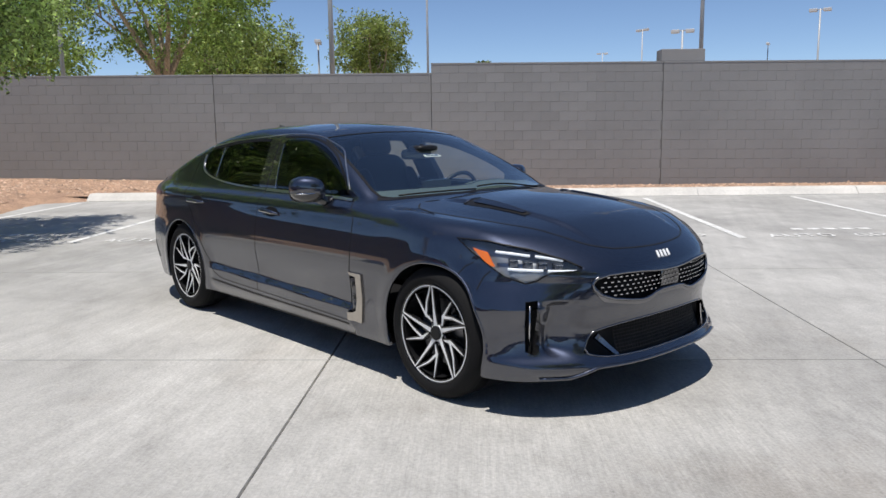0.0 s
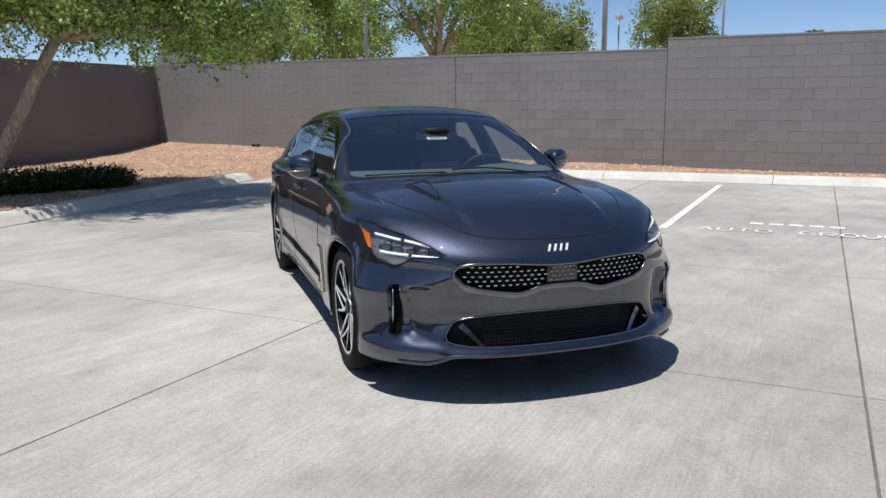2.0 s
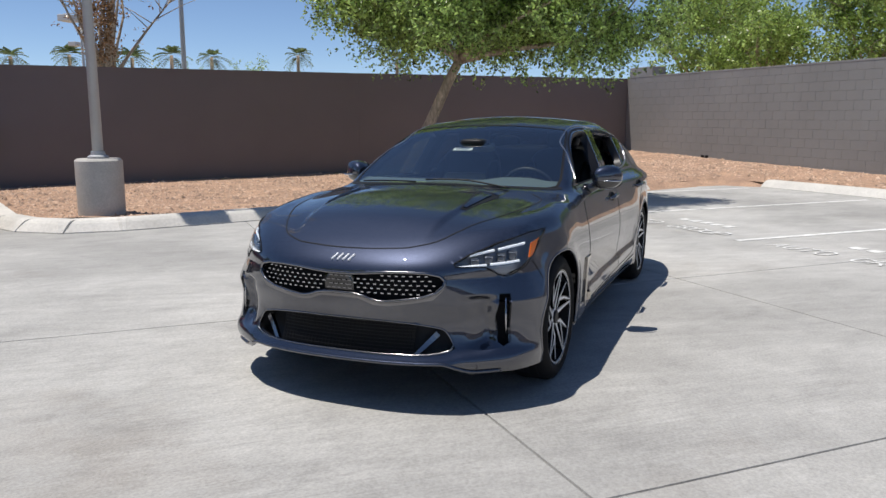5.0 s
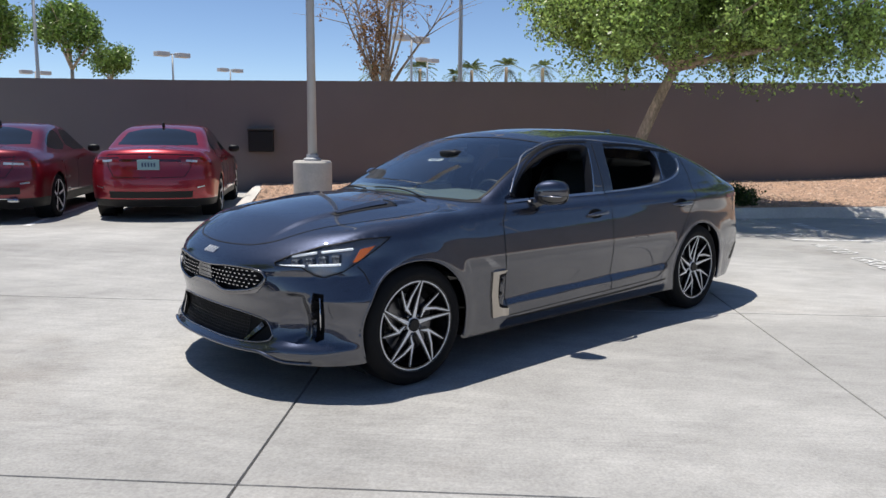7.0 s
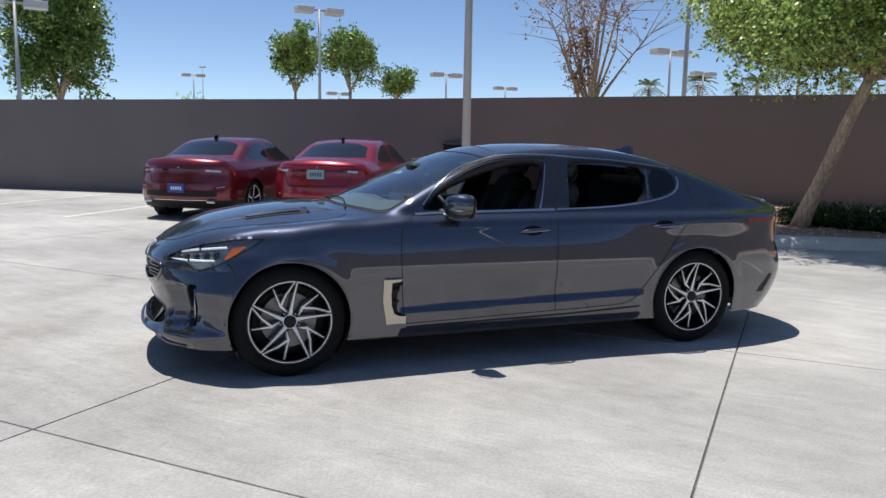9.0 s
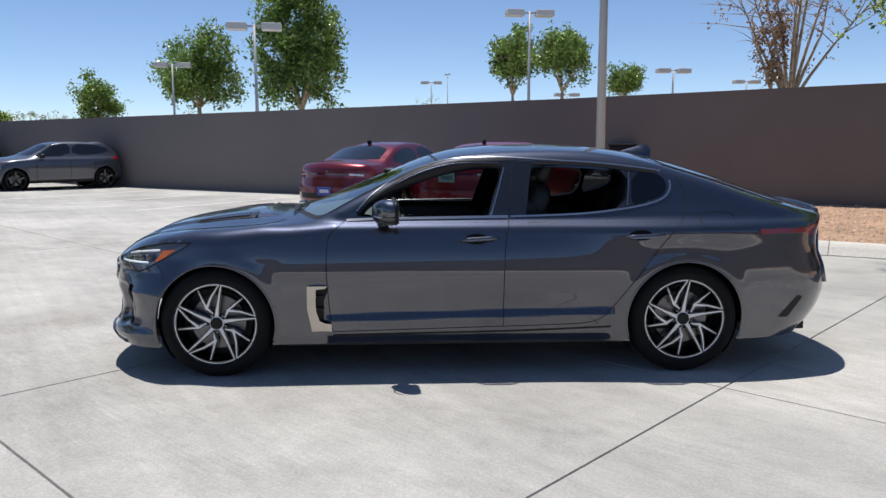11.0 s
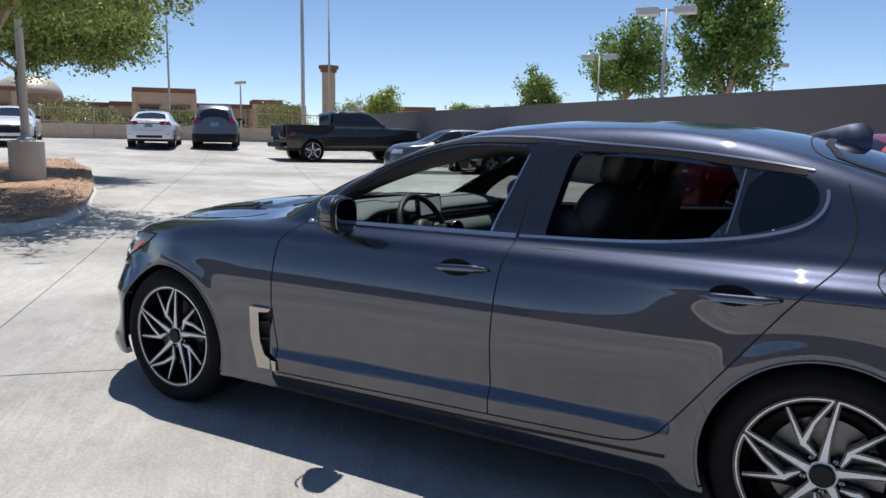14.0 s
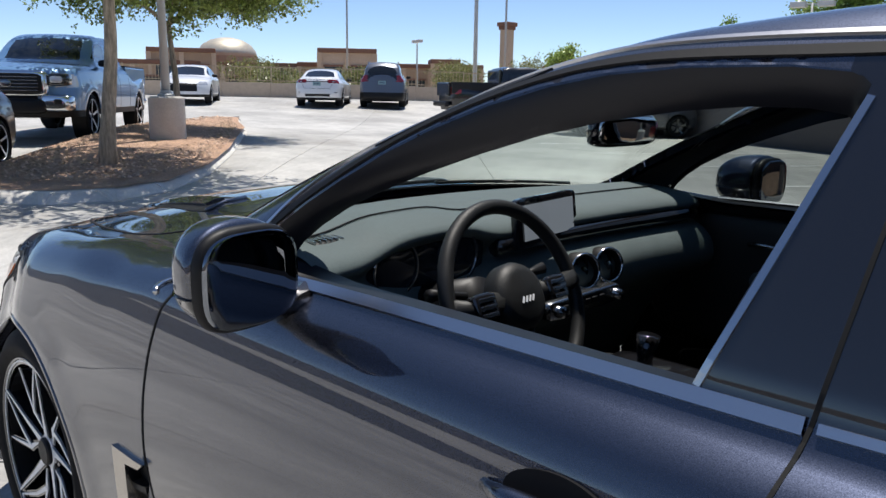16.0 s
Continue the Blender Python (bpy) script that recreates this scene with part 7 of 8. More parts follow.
poly_island = np.array(ISLAND[:-1])
IC2 = np.array([ic.x, ic.y])


def in_island(rnd):
    while True:
        x, y = rnd.uniform(7.5, 20.8), rnd.uniform(-11.2, -0.5)
        if within((poly_island - IC2) * np.array([0.9, 0.88]) + IC2, np.array([[x, y]]))[0]:
            return Vector((x, y, rise(x, y) + 0.15))


stones("island_stones", in_island, 5000, 8, "loose reddish stones on the island", 0.012, 0.03)
tree((9.45, -2.63, rise(9.45, -2.63) + 0.1), (9.35, -2.75, 2.55), 0.10,
     [((8.9, -2.2, 4.0), (2.2, 2.2, 1.1)), ((10.6, -3.4, 3.8), (1.7, 1.7, 0.95)), ((8.2, -3.6, 3.6), (1.4, 1.4, 0.8)), ((9.3, -0.9, 3.6), (1.6, 1.5, 0.9)), ((9.6, -2.8, 5.0), (2.2, 2.2, 1.1)), ((10.9, -1.6, 3.3), (1.2, 1.2, 0.6))],
     100000, 0.042, M_LEAF_Y, 51, "green shade tree with a bare trunk on the gravel island", droop=0.4)
tree((14.5, -6.2, rise(14.5, -6.2) + 0.1), (14.6, -6.15, 2.5), 0.075, [((14.4, -6.2, 3.9), (2.3, 2.3, 1.3)), ((14.9, -4.8, 3.35), (1.3, 1.3, 0.8)), ((13.8, -7.5, 3.45), (1.3, 1.3, 0.8)), ((13.5, -5.7, 3.2), (1.1, 1.1, 0.65))], 90000, 0.042, M_LEAF_Y, 52, "slim green tree on the gravel island", droop=0.4)
street_lamp(Vector((12.15, -4.8, rise(12.15, -4.8) + 0.08)), 7.8, turn=0.9, base_high=0.80, base_r=0.30)

# ---- fence and the buildings beyond ----
FENCE_A, FENCE_B = Vector((44.0, -8.0, 0)), Vector((24.0, -30.0, 0))
fence = empty("fence", Matrix(), "tan low wall with tan metal railings on top", "fence")
along = (FENCE_B - FENCE_A).normalized()
total = (FENCE_B - FENCE_A).length
M_RAIL = grain(material("tan_metal", (0.44, 0.34, 0.22), 0.6), 3, 0.1)
step = 2.4
for i in range(int(total / step)):
    p = FENCE_A + along * (i * step)
    q = p + along * step
    zb = min(rise(p.x, p.y), rise(q.x, q.y))
    mm = Matrix.Translation((p.x, p.y, zb)) @ Matrix.Rotation(math.atan2(along.y, along.x), 4, "Z")
    part("fence_wall", box(0, -0.08, -0.2, step - 0.01, 0.08, 0.72, 0.01), M_TAN_L, fence, m=mm)
    part("post", box(0, -0.03, 0.72, 0.06, 0.03, 1.55), M_RAIL, fence, m=mm)
    part("rail", box(0.06, -0.015, 1.45, step, 0.015, 1.49), M_RAIL, fence, m=mm)
    part("rail", box(0.06, -0.015, 0.80, step, 0.015, 0.84), M_RAIL, fence, m=mm)
    bars = bmesh.new()
    for kk in range(14):
        x0 = 0.16 + kk * 0.158
        add_box(bars, x0, -0.009, 0.74, x0 + 0.018, 0.009, 1.52)
    tagged(part("railing", bars, M_RAIL, fence, m=mm), kind="stuff")

M_WINDOW = material("dark_shop_window", (0.03, 0.035, 0.04), 0.15)


def shop(a, b, depth, high, label, band=True, bays=5, parapet=None, mat=M_TAN):
    """A low building whose front runs from a to b."""
    a, b = Vector(a), Vector(b)
    t = (b - a)
    w = t.length
    zb = rise(a.x, a.y) - 1.0
    e = empty("building", Matrix.Translation((a.x, a.y, zb)) @ Matrix.Rotation(math.atan2(t.y, t.x), 4, "Z"), label, "building", "shops beyond the fence")
    part("wall", box(0, 0, 0, w, depth, high), mat, e)
    part("cornice", box(-0.25, -0.25, high, w + 0.25, depth + 0.25, high + 0.55, 0.05), M_BROWN, e)
    if band:
        part("base_band", box(-0.05, -0.06, 0, w + 0.05, -0.002, 1.3), M_TAN_L, e)
    for i in range(bays):
        x0 = w * (i + 0.18) / bays
        x1 = w * (i + 0.82) / bays
        wd = part("window", box(x0, -0.10, 1.5, x1, -0.02, min(high - 1.6, 4.2)), M_WINDOW, e)
        part("window_head", box(x0 - 0.15, -0.18, min(high - 1.6, 4.2), x1 + 0.15, -0.02, min(high - 1.6, 4.2) + 0.25), M_BROWN, wd)
    for i in range(bays + 1):
        x0 = w * i / bays
        part("pier", box(x0 - 0.3, -0.16, 0, x0 + 0.3, -0.01, high - 0.02), M_TAN_L, e)
    return e


shop((101.0, -36.0, 0), (88.0, -62.5, 0), 14, 4.3, "long tan stucco shop building with a brown roof edge", bays=8)
shop((97.0, -44.5, 0), (93.0, -51.5, 0), 3, 5.9, "raised tan shop front with a brown cornice", bays=2)
shop((86.0, -60.0, 0), (69.5, -78.0, 0), 14, 4.4, "long tan stucco shop building with a brown roof edge", bays=7)
shop((78.3, -57.6, 0), (74.0, -62.9, 0), 6, 5.9, "raised tan shop front with an arched opening", bays=2, mat=M_TAN_L)
shop((72.6, -71.8, 0), (70.4, -74.4, 0), 5, 5.0, "tan end tower of the shop row", bays=1)
dome = empty("dome", Matrix.Translation((99.5, -57.3, 4.9)) @ Matrix.Scale(0.80, 4), "pale golden metal dome on a round drum", "dome")
part("drum", lathe([(5.2, -2), (5.2, 1.0)], 32), M_TAN, dome)
part("cap", lathe([(5.2, 1.0), (5.0, 1.9), (4.2, 3.0), (2.8, 3.8), (1.2, 4.2), (0.01, 4.3)], 32), grain(material("gold_metal", (0.52, 0.47, 0.38), 0.5, 0.4), 0.6, 0.1), dome, smooth=True)
tower = empty("tower", Matrix.Translation((55.8, -66.6, 0)), "slender tan stucco tower with a dark cap", "tower")
part("shaft", box(-0.55, -0.55, -0.5, 0.55, 0.55, 8.1, 0.03), M_TAN_L, tower)
part("cornice", box(-0.68, -0.68, 8.1, 0.68, 0.68, 8.45, 0.04), M_BROWN, tower)
part("cap", box(-0.82, -0.82, 8.45, 0.82, 0.82, 8.9, 0.05), M_BROWN, tower)
shop((63.0, -84.0, 0), (56.0, -90.0, 0), 8, 4.6, "small brown roofed shop far off", bays=3)
# hills
hv, hf = [], []
for i in range(121):
    a = radians(-75 + 60 * i / 120)
    h = 12 + 26 * max(0, noise.noise(Vector((i * 0.09, 3.1, 0)))) + 6 * noise.noise(Vector((i * 0.4, 1.0, 0)))
    h *= math.exp(-((math.degrees(a) + 58) / 8.0) ** 2) + 0.18
    hv += [(1800 * math.cos(a), 1800 * math.sin(a), -5), (1900 * math.cos(a), 1900 * math.sin(a), h)]
    if i:
        hf.append((2 * i - 2, 2 * i, 2 * i + 1, 2 * i - 1))
# the haze is put into the hill colour as blue-grey
tagged(new("backdrop", mesh_of("backdrop", hv, hf, grain(material("far_hill", (0.30, 0.30, 0.34), 1.0), 0.01, 0.2), True)), "hazy far desert hills on the horizon", "hills", kind="structure")

# ---- parked cars ----
def paint(name, color, rough=0.3, metal=0.5):
    return material(name, color, rough, metal, Coat_Weight=1.0, Coat_Roughness=0.02)


def parked(name, form, m, paint_mat, label, side_windows, screen, back, wheel_r=0.33, hubs=(1.35, -1.35), lamps=True, plate=None, z_low=0.22, half=0.80, tailx=None, style="plain", lower_black=0.30, rear_lamp=(0.86, 1.0), fin=False, category="car", rear_lamp_y=(0.42, 0.86), mirror_at=(0.55, 1.02), chrome_tail=False, rim_mat=None):
    e = empty(name, m, label, category, "parked cars")
    arches = [circle(hx, wheel_r, wheel_r + 0.045, k=48) for hx in hubs]
    outl = [("a", "side", a, True) for a in arches] + [("w", "side", w, True) for w in side_windows] + [("s", "top", screen, True), ("b", "top", back, True)]
    sh = Shell(form, outl, reach=0.0175, x0=-form.xt + 0.65, x1=form.xn - 0.7, step=0.026, z_low=z_low, rows=56, caps=(22, 26), low_step=0.028)
    s2, t2 = side_flat(sh.mid), top_flat(sh.mid)
    lat = np.abs(sh.mn[:, 1]) > 0.4
    for a in arches:
        sh.claim("none", (lat | (sh.mid[:, 2] < 0.6)) & within(a, s2))
    for w in side_windows:
        sh.claim("glass", lat & within(w, s2))
    sh.claim("screen", (sh.mn[:, 2] > 0.15) & within(screen, t2) & (sh.mid[:, 2] > 0.9))
    sh.claim("screen_back", (sh.mn[:, 2] > 0.1) & within(back, t2) & (sh.mid[:, 2] > 0.9))
    sh.claim("lower", sh.mid[:, 2] < lower_black)
    ry0, ry1 = rear_lamp_y
    sh.claim("tail", (sh.mid[:, 0] < -form.xt + 0.42) & (sh.mid[:, 2] > rear_lamp[0]) & (sh.mid[:, 2] < rear_lamp[1]) & (np.abs(sh.mid[:, 1]) > ry0) & (np.abs(sh.mid[:, 1]) < ry1))
    sh.claim("front_lamp", (sh.mid[:, 0] > form.xn - 0.45) & (sh.mid[:, 2] > 0.64 * form.lamp) & (sh.mid[:, 2] < 0.78 * form.lamp) & (np.abs(sh.mid[:, 1]) > 0.5))
    sh.claim("grille", (sh.mid[:, 0] > form.xn - 0.3) & (sh.mid[:, 2] > 0.42 * form.lamp) & (sh.mid[:, 2] < 0.70 * form.lamp) & (np.abs(sh.mid[:, 1]) < 0.48))
    part("body", sh.mesh("body", ["body"], paint_mat, edge=0.02), None, e)
    for s in (1, -1):
        part("side_window", sh.mesh("side_window", ["glass"], M_GLASS_P, (s,)), None, e, "dark tinted window")
        part("tail_lamp", sh.mesh("tail_lamp", ["tail"], M_RED, (s,), edge=0.02), None, e, "red tail lamp")
        part("headlamp", sh.mesh("headlamp", ["front_lamp"], M_LAMP, (s,), edge=0.02), None, e, "pale headlamp")
    part("windscreen", sh.mesh("windscreen", ["screen"], M_GLASS_P), None, e, "dark windscreen")
    part("rear_screen", sh.mesh("rear_screen", ["screen_back"], M_GLASS_P), None, e, "dark rear screen")
    part("lower_trim", sh.mesh("lower_trim", ["lower"], M_BLACK, edge=0.02), None, e, "black lower trim")
    part("grille", sh.mesh("grille", ["grille"], M_BLACK, edge=0.02), None, e)
    ub2 = bmesh.new()
    add_box(ub2, -form.xt + 0.25, -half * 0.72, z_low - 0.02, form.xn - 0.3, half * 0.72, z_low + 0.06)
    part("underbody", ub2, M_BLACK, e)
    inside = superblock((-0.3, 0, 0.72), (1.3, half * 0.82, 0.28), (0.4, 0.4), (24, 10))
    part("cabin", inside, M_INNER, e, smooth=True)
    for hx in hubs:
        for s in (1, -1):
            mm = Matrix.Translation((hx, s * (half - 0.09), wheel_r)) @ Matrix.Rotation(0 if s > 0 else math.pi, 4, "Z")
            sc = wheel_r / 0.335
            key = "dark_wheel" if rim_mat else "parked_wheel"
            if key not in STORE:
                STORE[key] = make_wheel(e, style="plain", rim_mat=rim_mat or M_ALLOY)
                STORE[key].matrix_basis = mm @ Matrix.Scale(sc, 4)
            else:
                c = copy_thing(STORE[key], mm)
                c.parent = e
                c.matrix_basis = mm @ Matrix.Scale(sc, 4)
            part("wheel_housing", lathe([(wheel_r + 0.045, -0.14), (wheel_r + 0.045, 0.10)], 24, Matrix.Translation((hx, s * (half - 0.13), wheel_r)) @ Matrix.Rotation(math.pi / 2, 4, "X"), False), M_BLACK, e)
    mx, mz = mirror_at
    for s in (1, -1):
        part("door_mirror", superblock((mx, s * (half + 0.06), mz), (0.07, 0.10, 0.065), (0.7, 0.7), (16, 10)), M_BLACK, e, smooth=True)
        for hx in (0.0, -0.95):
            q = form.on_side([(hx, mz - 0.17), (hx - 0.1, mz - 0.165), (hx - 0.2, mz - 0.17)])
            part("door_handle", tube([(p[0], s * (p[1] + 0.012), p[2]) for p in q], 0.012, 6), paint_mat, e)
        for gx in (0.72, -0.28, -1.02):
            q = form.on_side([(gx, z) for z in np.linspace(z_low + 0.12, mz - 0.1, 10)])
            V, F = ribbon(form, q, 0.010, 0.002, (s,))
            part("door_gap", mesh_of("door_gap", V, F, M_GAP), None, e)
    if plate:
        y0, z0, col = plate
        px = form.on_front([(0.0, z0)], -1)[0]
        pl = part("number_plate", box(px[0] - 0.02, -0.155, z0 - 0.075, px[0] - 0.006, 0.155, z0 + 0.075, 0.004), PLATE[col], e, "pale number plate with plain bars")
        for k in range(5):
            part("plate_bar", box(px[0] - 0.0225, -0.10 + 0.042 * k, z0 - 0.03, px[0] - 0.0203, -0.075 + 0.042 * k, z0 + 0.03), M_INK if col == "green" else M_WHITE, pl)
    if fin:
        part("roof_aerial", superblock((-1.0, 0, float(form.top(-1.0)) + 0.03), (0.07, 0.02, 0.05), (0.8, 0.8), (12, 8)), M_BLACK, e, smooth=True)
    if chrome_tail:
        q = form.on_front([(y, 0.36) for y in np.linspace(-0.62, 0.62, 25)], -1)
        part("bumper_strip", tube([tuple(p) for p in q], 0.012, 6), M_SATIN, e, "bright bumper strip")
        for s in (1, -1):
            part("exhaust_tip", superblock((float(q[3][0]) + 0.02, s * 0.58, 0.335), (0.04, 0.08, 0.03), (0.5, 0.5), (14, 8)), M_SATIN, e, smooth=True)
    return e


def rear_details(e, form, low, lamp_z, lamp_y, wide):
    """Boot lid joints, lamp inserts, a plate recess and a dark lower bumper."""
    def strip(name, pts, w, mat, label=""):
        V, F = ribbon(form, form.on_front(dense(np.array(pts), False, 0.03), -1), w, 0.004, (1,))
        return part(name, mesh_of(name, V, F, mat), None, e, label)
    for s in (1, -1):
        strip("boot_joint", [(s * 0.60, 0.97), (s * 0.58, 0.80), (s * 0.50, 0.66), (0.0, 0.65)], 0.008, M_GAP)
        strip("lamp_insert", [(s * lamp_y[0], lamp_z), (s * lamp_y[1], lamp_z - 0.015)], 0.030, M_LAMP, "pale lamp insert")
        strip("lamp_edge", [(s * (lamp_y[0] - 0.1), lamp_z + 0.045), (s * (lamp_y[1] + 0.06), lamp_z + 0.035)], 0.010, M_DARKRED)
        strip("bumper_reflector", [(s * 0.66, low + 0.10), (s * 0.80, low + 0.12)], 0.022, M_SATIN, "bright bumper corner strip")
    strip("boot_edge", [(-0.62, lamp_z + 0.085), (0.0, lamp_z + 0.10), (0.62, lamp_z + 0.085)], 0.014, M_DARKRED)
    strip("lamp_band", [(-0.45, lamp_z), (0.0, lamp_z + 0.005), (0.45, lamp_z)], 0.035, M_DARKRED, "dark red lamp band")
    strip("diffuser", [(-wide, low), (0.0, low), (wide, low)], 0.10, M_BLACK, "black lower bumper panel")
    strip("nose_mark", [(-0.04, lamp_z + 0.05), (0.04, lamp_z + 0.05)], 0.03, M_SATIN, "small bright badge shape")


M_DARKRED = material("dark_lamp_red", (0.05, 0.004, 0.006), 0.1, 0.0, Coat_Weight=1.0)
STORE = {}
M_GLASS_P = material("parked_glass", (0.012, 0.014, 0.016), 0.04, 0.0, Coat_Weight=0.5)
M_LAMP = material("headlamp_glass", (0.55, 0.57, 0.6), 0.1, 0.3, Coat_Weight=1.0)
PLATE = {"blue": material("blue_plate", (0.03, 0.06, 0.30), 0.4), "green": material("pale_green_plate", (0.22, 0.34, 0.36), 0.4)}


def placed(x, y, angle):
    return Matrix.Translation((x, y, rise(x, y))) @ Matrix.Rotation(angle, 4, "Z")


def body_form(top, belt, roof, xn, xt, hubs, arch, wide=0.90, lamp=1.0, fr=0.30, rr=0.22, crown=0.10, sweep=0.35, rear_sweep=-0.2, nose=None, tail=None, k=(0.07, 0.10)):
    f = Form(top=top,
             side=[(0.1, wide - 0.10), (0.25, wide - 0.03), (0.5, wide), (belt - 0.22, wide), (belt - 0.08, wide - 0.035), (belt, wide - 0.10), (belt + 0.05, wide - 0.13), (roof - 0.1, wide - 0.27), (roof, wide - 0.33)],
             plan=[(-xt, -0.07), (-xt + 0.5, -0.01), (0, 0.0), (xn - 0.6, 0.0), (xn, -0.08)],
             nose=nose or [(0.1, 0.14), (0.22, 0.03), (0.45 * lamp, 0.0), (0.62 * lamp, 0.02), (0.72 * lamp, 0.06), (0.85 * lamp, 0.16), (1.1 * lamp, 0.4)],
             tail=tail or [(0.2, 0.12), (0.35, 0.02), (0.6, 0.0), (0.8, 0.04), (1.0, 0.06), (1.15, 0.1)],
             x_nose=xn, x_tail=xt, front_round=fr, rear_round=rr,
             sweep=[(-xt, rear_sweep), (-0.8, rear_sweep), (-0.3, 0.0), (0.2, sweep), (1.1, sweep), (xn, 0.1)],
             crown=[(-xt, crown), (xn, crown)], hubs=[(h, arch - 0.04) for h in hubs], arch=arch, k=k)
    f.lamp = lamp
    return f


SALOON = body_form([(-2.42, 0.95), (-2.3, 1.045), (-2.0, 1.085), (-1.78, 1.10), (-1.55, 1.19), (-1.1, 1.37), (-0.6, 1.44), (-0.1, 1.44), (0.15, 1.41), (0.6, 1.22), (1.0, 1.05), (1.1, 1.02), (1.6, 0.95), (2.0, 0.84), (2.25, 0.70)], 0.98, 1.42, 2.25, 2.42, (1.37, -1.37), 0.375)
SAL_WIN = [soft([(0.78, 1.0), (-0.32, 1.01), (-0.36, 1.33), (-0.05, 1.345), (0.25, 1.27)], 1), soft([(-0.42, 1.01), (-0.46, 1.33), (-0.9, 1.315), (-1.35, 1.13), (-1.25, 1.04)], 1)]
SAL_SCREEN = [(1.05, -0.001), (0.98, 0.35), (0.82, 0.62), (0.24, 0.54), (0.28, -0.001)]
SAL_BACK = [(-1.08, -0.001), (-1.10, 0.30), (-1.16, 0.52), (-1.55, 0.60), (-1.70, 0.30), (-1.74, -0.001)]
M_RED_A, M_RED_B = paint("dark_red_paint", (0.15, 0.005, 0.014)), paint("bright_red_paint", (0.27, 0.007, 0.018))
WALLWARD = math.atan2(-0.850, -0.527)
ra = parked("car", SALOON, placed(0.62, -10.45, WALLWARD), M_RED_A, "dark red sedan parked nose to the stucco wall", SAL_WIN, SAL_SCREEN, SAL_BACK, plate=(0, 0.56, "blue"), half=0.90, fin=True, lower_black=0.36, chrome_tail=True, rear_lamp=(0.80, 0.93))
rear_details(ra, SALOON, 0.47, 0.86, (0.48, 0.74), 0.66)
rb2 = parked("car", SALOON, placed(-1.52, -9.35, WALLWARD), M_RED_B, "bright red sedan parked nose to the stucco wall", SAL_WIN, SAL_SCREEN, SAL_BACK, plate=(0, 0.84, "green"), half=0.90, fin=True, lower_black=0.34, rear_lamp=(0.84, 0.97))
rear_details(rb2, SALOON, 0.40, 0.90, (0.52, 0.70), 0.60)
wc = parked("car", SALOON, placed(26.0, -18.7, radians(-45)), paint("white_paint", (0.72, 0.73, 0.74), 0.35, 0.0), "white sedan parked nose to the fence", SAL_WIN, SAL_SCREEN, SAL_BACK, plate=(0, 0.84, "green"), half=0.90, rear_lamp=(0.86, 1.0))
rear_details(wc, SALOON, 0.40, 0.92, (0.6, 0.7), 0.5)
parked("car", SALOON, placed(28.4, -13.9, math.atan2(0.58, -0.81)), paint("white_paint", (0.72, 0.73, 0.74), 0.35, 0.0), "white sedan parked behind the island", SAL_WIN, SAL_SCREEN, SAL_BACK, half=0.90)
parked("car", SALOON, placed(10.85, -0.42, math.atan2(0.6, -0.8)), paint("dark_grey_paint", (0.03, 0.032, 0.036), 0.35, 0.6), "dark grey sedan parked beside the island", SAL_WIN, SAL_SCREEN, SAL_BACK, half=0.90)
HATCH = body_form([(-1.98, 0.90), (-1.93, 1.06), (-1.78, 1.24), (-1.58, 1.40), (-1.0, 1.46), (-0.4, 1.47), (0.0, 1.45), (0.2, 1.41), (0.65, 1.21), (1.05, 1.05), (1.15, 1.03), (1.6, 0.97), (1.95, 0.86), (2.15, 0.70)], 1.0, 1.45, 2.12, 2.05, (1.30, -1.32), 0.365, rr=0.14)
HAT_WIN = [soft([(0.92, 1.0), (-0.32, 1.01), (-0.36, 1.39), (-0.05, 1.40), (0.32, 1.31)], 1), soft([(-0.40, 1.01), (-0.44, 1.39), (-1.1, 1.37), (-1.58, 1.22), (-1.45, 1.08)], 1)]
HAT_BACK = [(-1.60, -0.001), (-1.62, 0.3), (-1.66, 0.52), (-1.86, 0.56), (-1.92, 0.3), (-1.94, -0.001)]
parked("car", HATCH, placed(11.75, -19.1, radians(45)), paint("grey_paint", (0.10, 0.105, 0.125), 0.33, 0.7), "grey five-door hatchback parked by the stucco wall", HAT_WIN, SAL_SCREEN, HAT_BACK, wheel_r=0.32, hubs=(1.30, -1.32), half=0.89, rim_mat=M_GLOSSBLACK)
SUVF = body_form([(-2.28, 1.0), (-2.24, 1.25), (-2.12, 1.52), (-1.95, 1.68), (-1.2, 1.745), (-0.4, 1.75), (0.0, 1.73), (0.2, 1.68), (0.7, 1.42), (1.05, 1.22), (1.2, 1.18), (1.7, 1.12), (2.1, 1.02), (2.3, 0.85)], 1.16, 1.73, 2.30, 2.38, (1.38, -1.38), 0.40, wide=0.93, lamp=1.2, rr=0.12)
SUV_WIN = [soft([(0.80, 1.19), (-0.30, 1.20), (-0.34, 1.60), (0.0, 1.61), (0.30, 1.53)], 1), soft([(-0.40, 1.20), (-0.44, 1.60), (-1.15, 1.58), (-1.12, 1.21)], 1), soft([(-1.22, 1.22), (-1.25, 1.57), (-1.75, 1.54), (-1.85, 1.30)], 1)]
SUV_BACK = [(-2.02, -0.001), (-2.04, 0.3), (-2.06, 0.56), (-2.19, 0.60), (-2.22, 0.3), (-2.23, -0.001)]
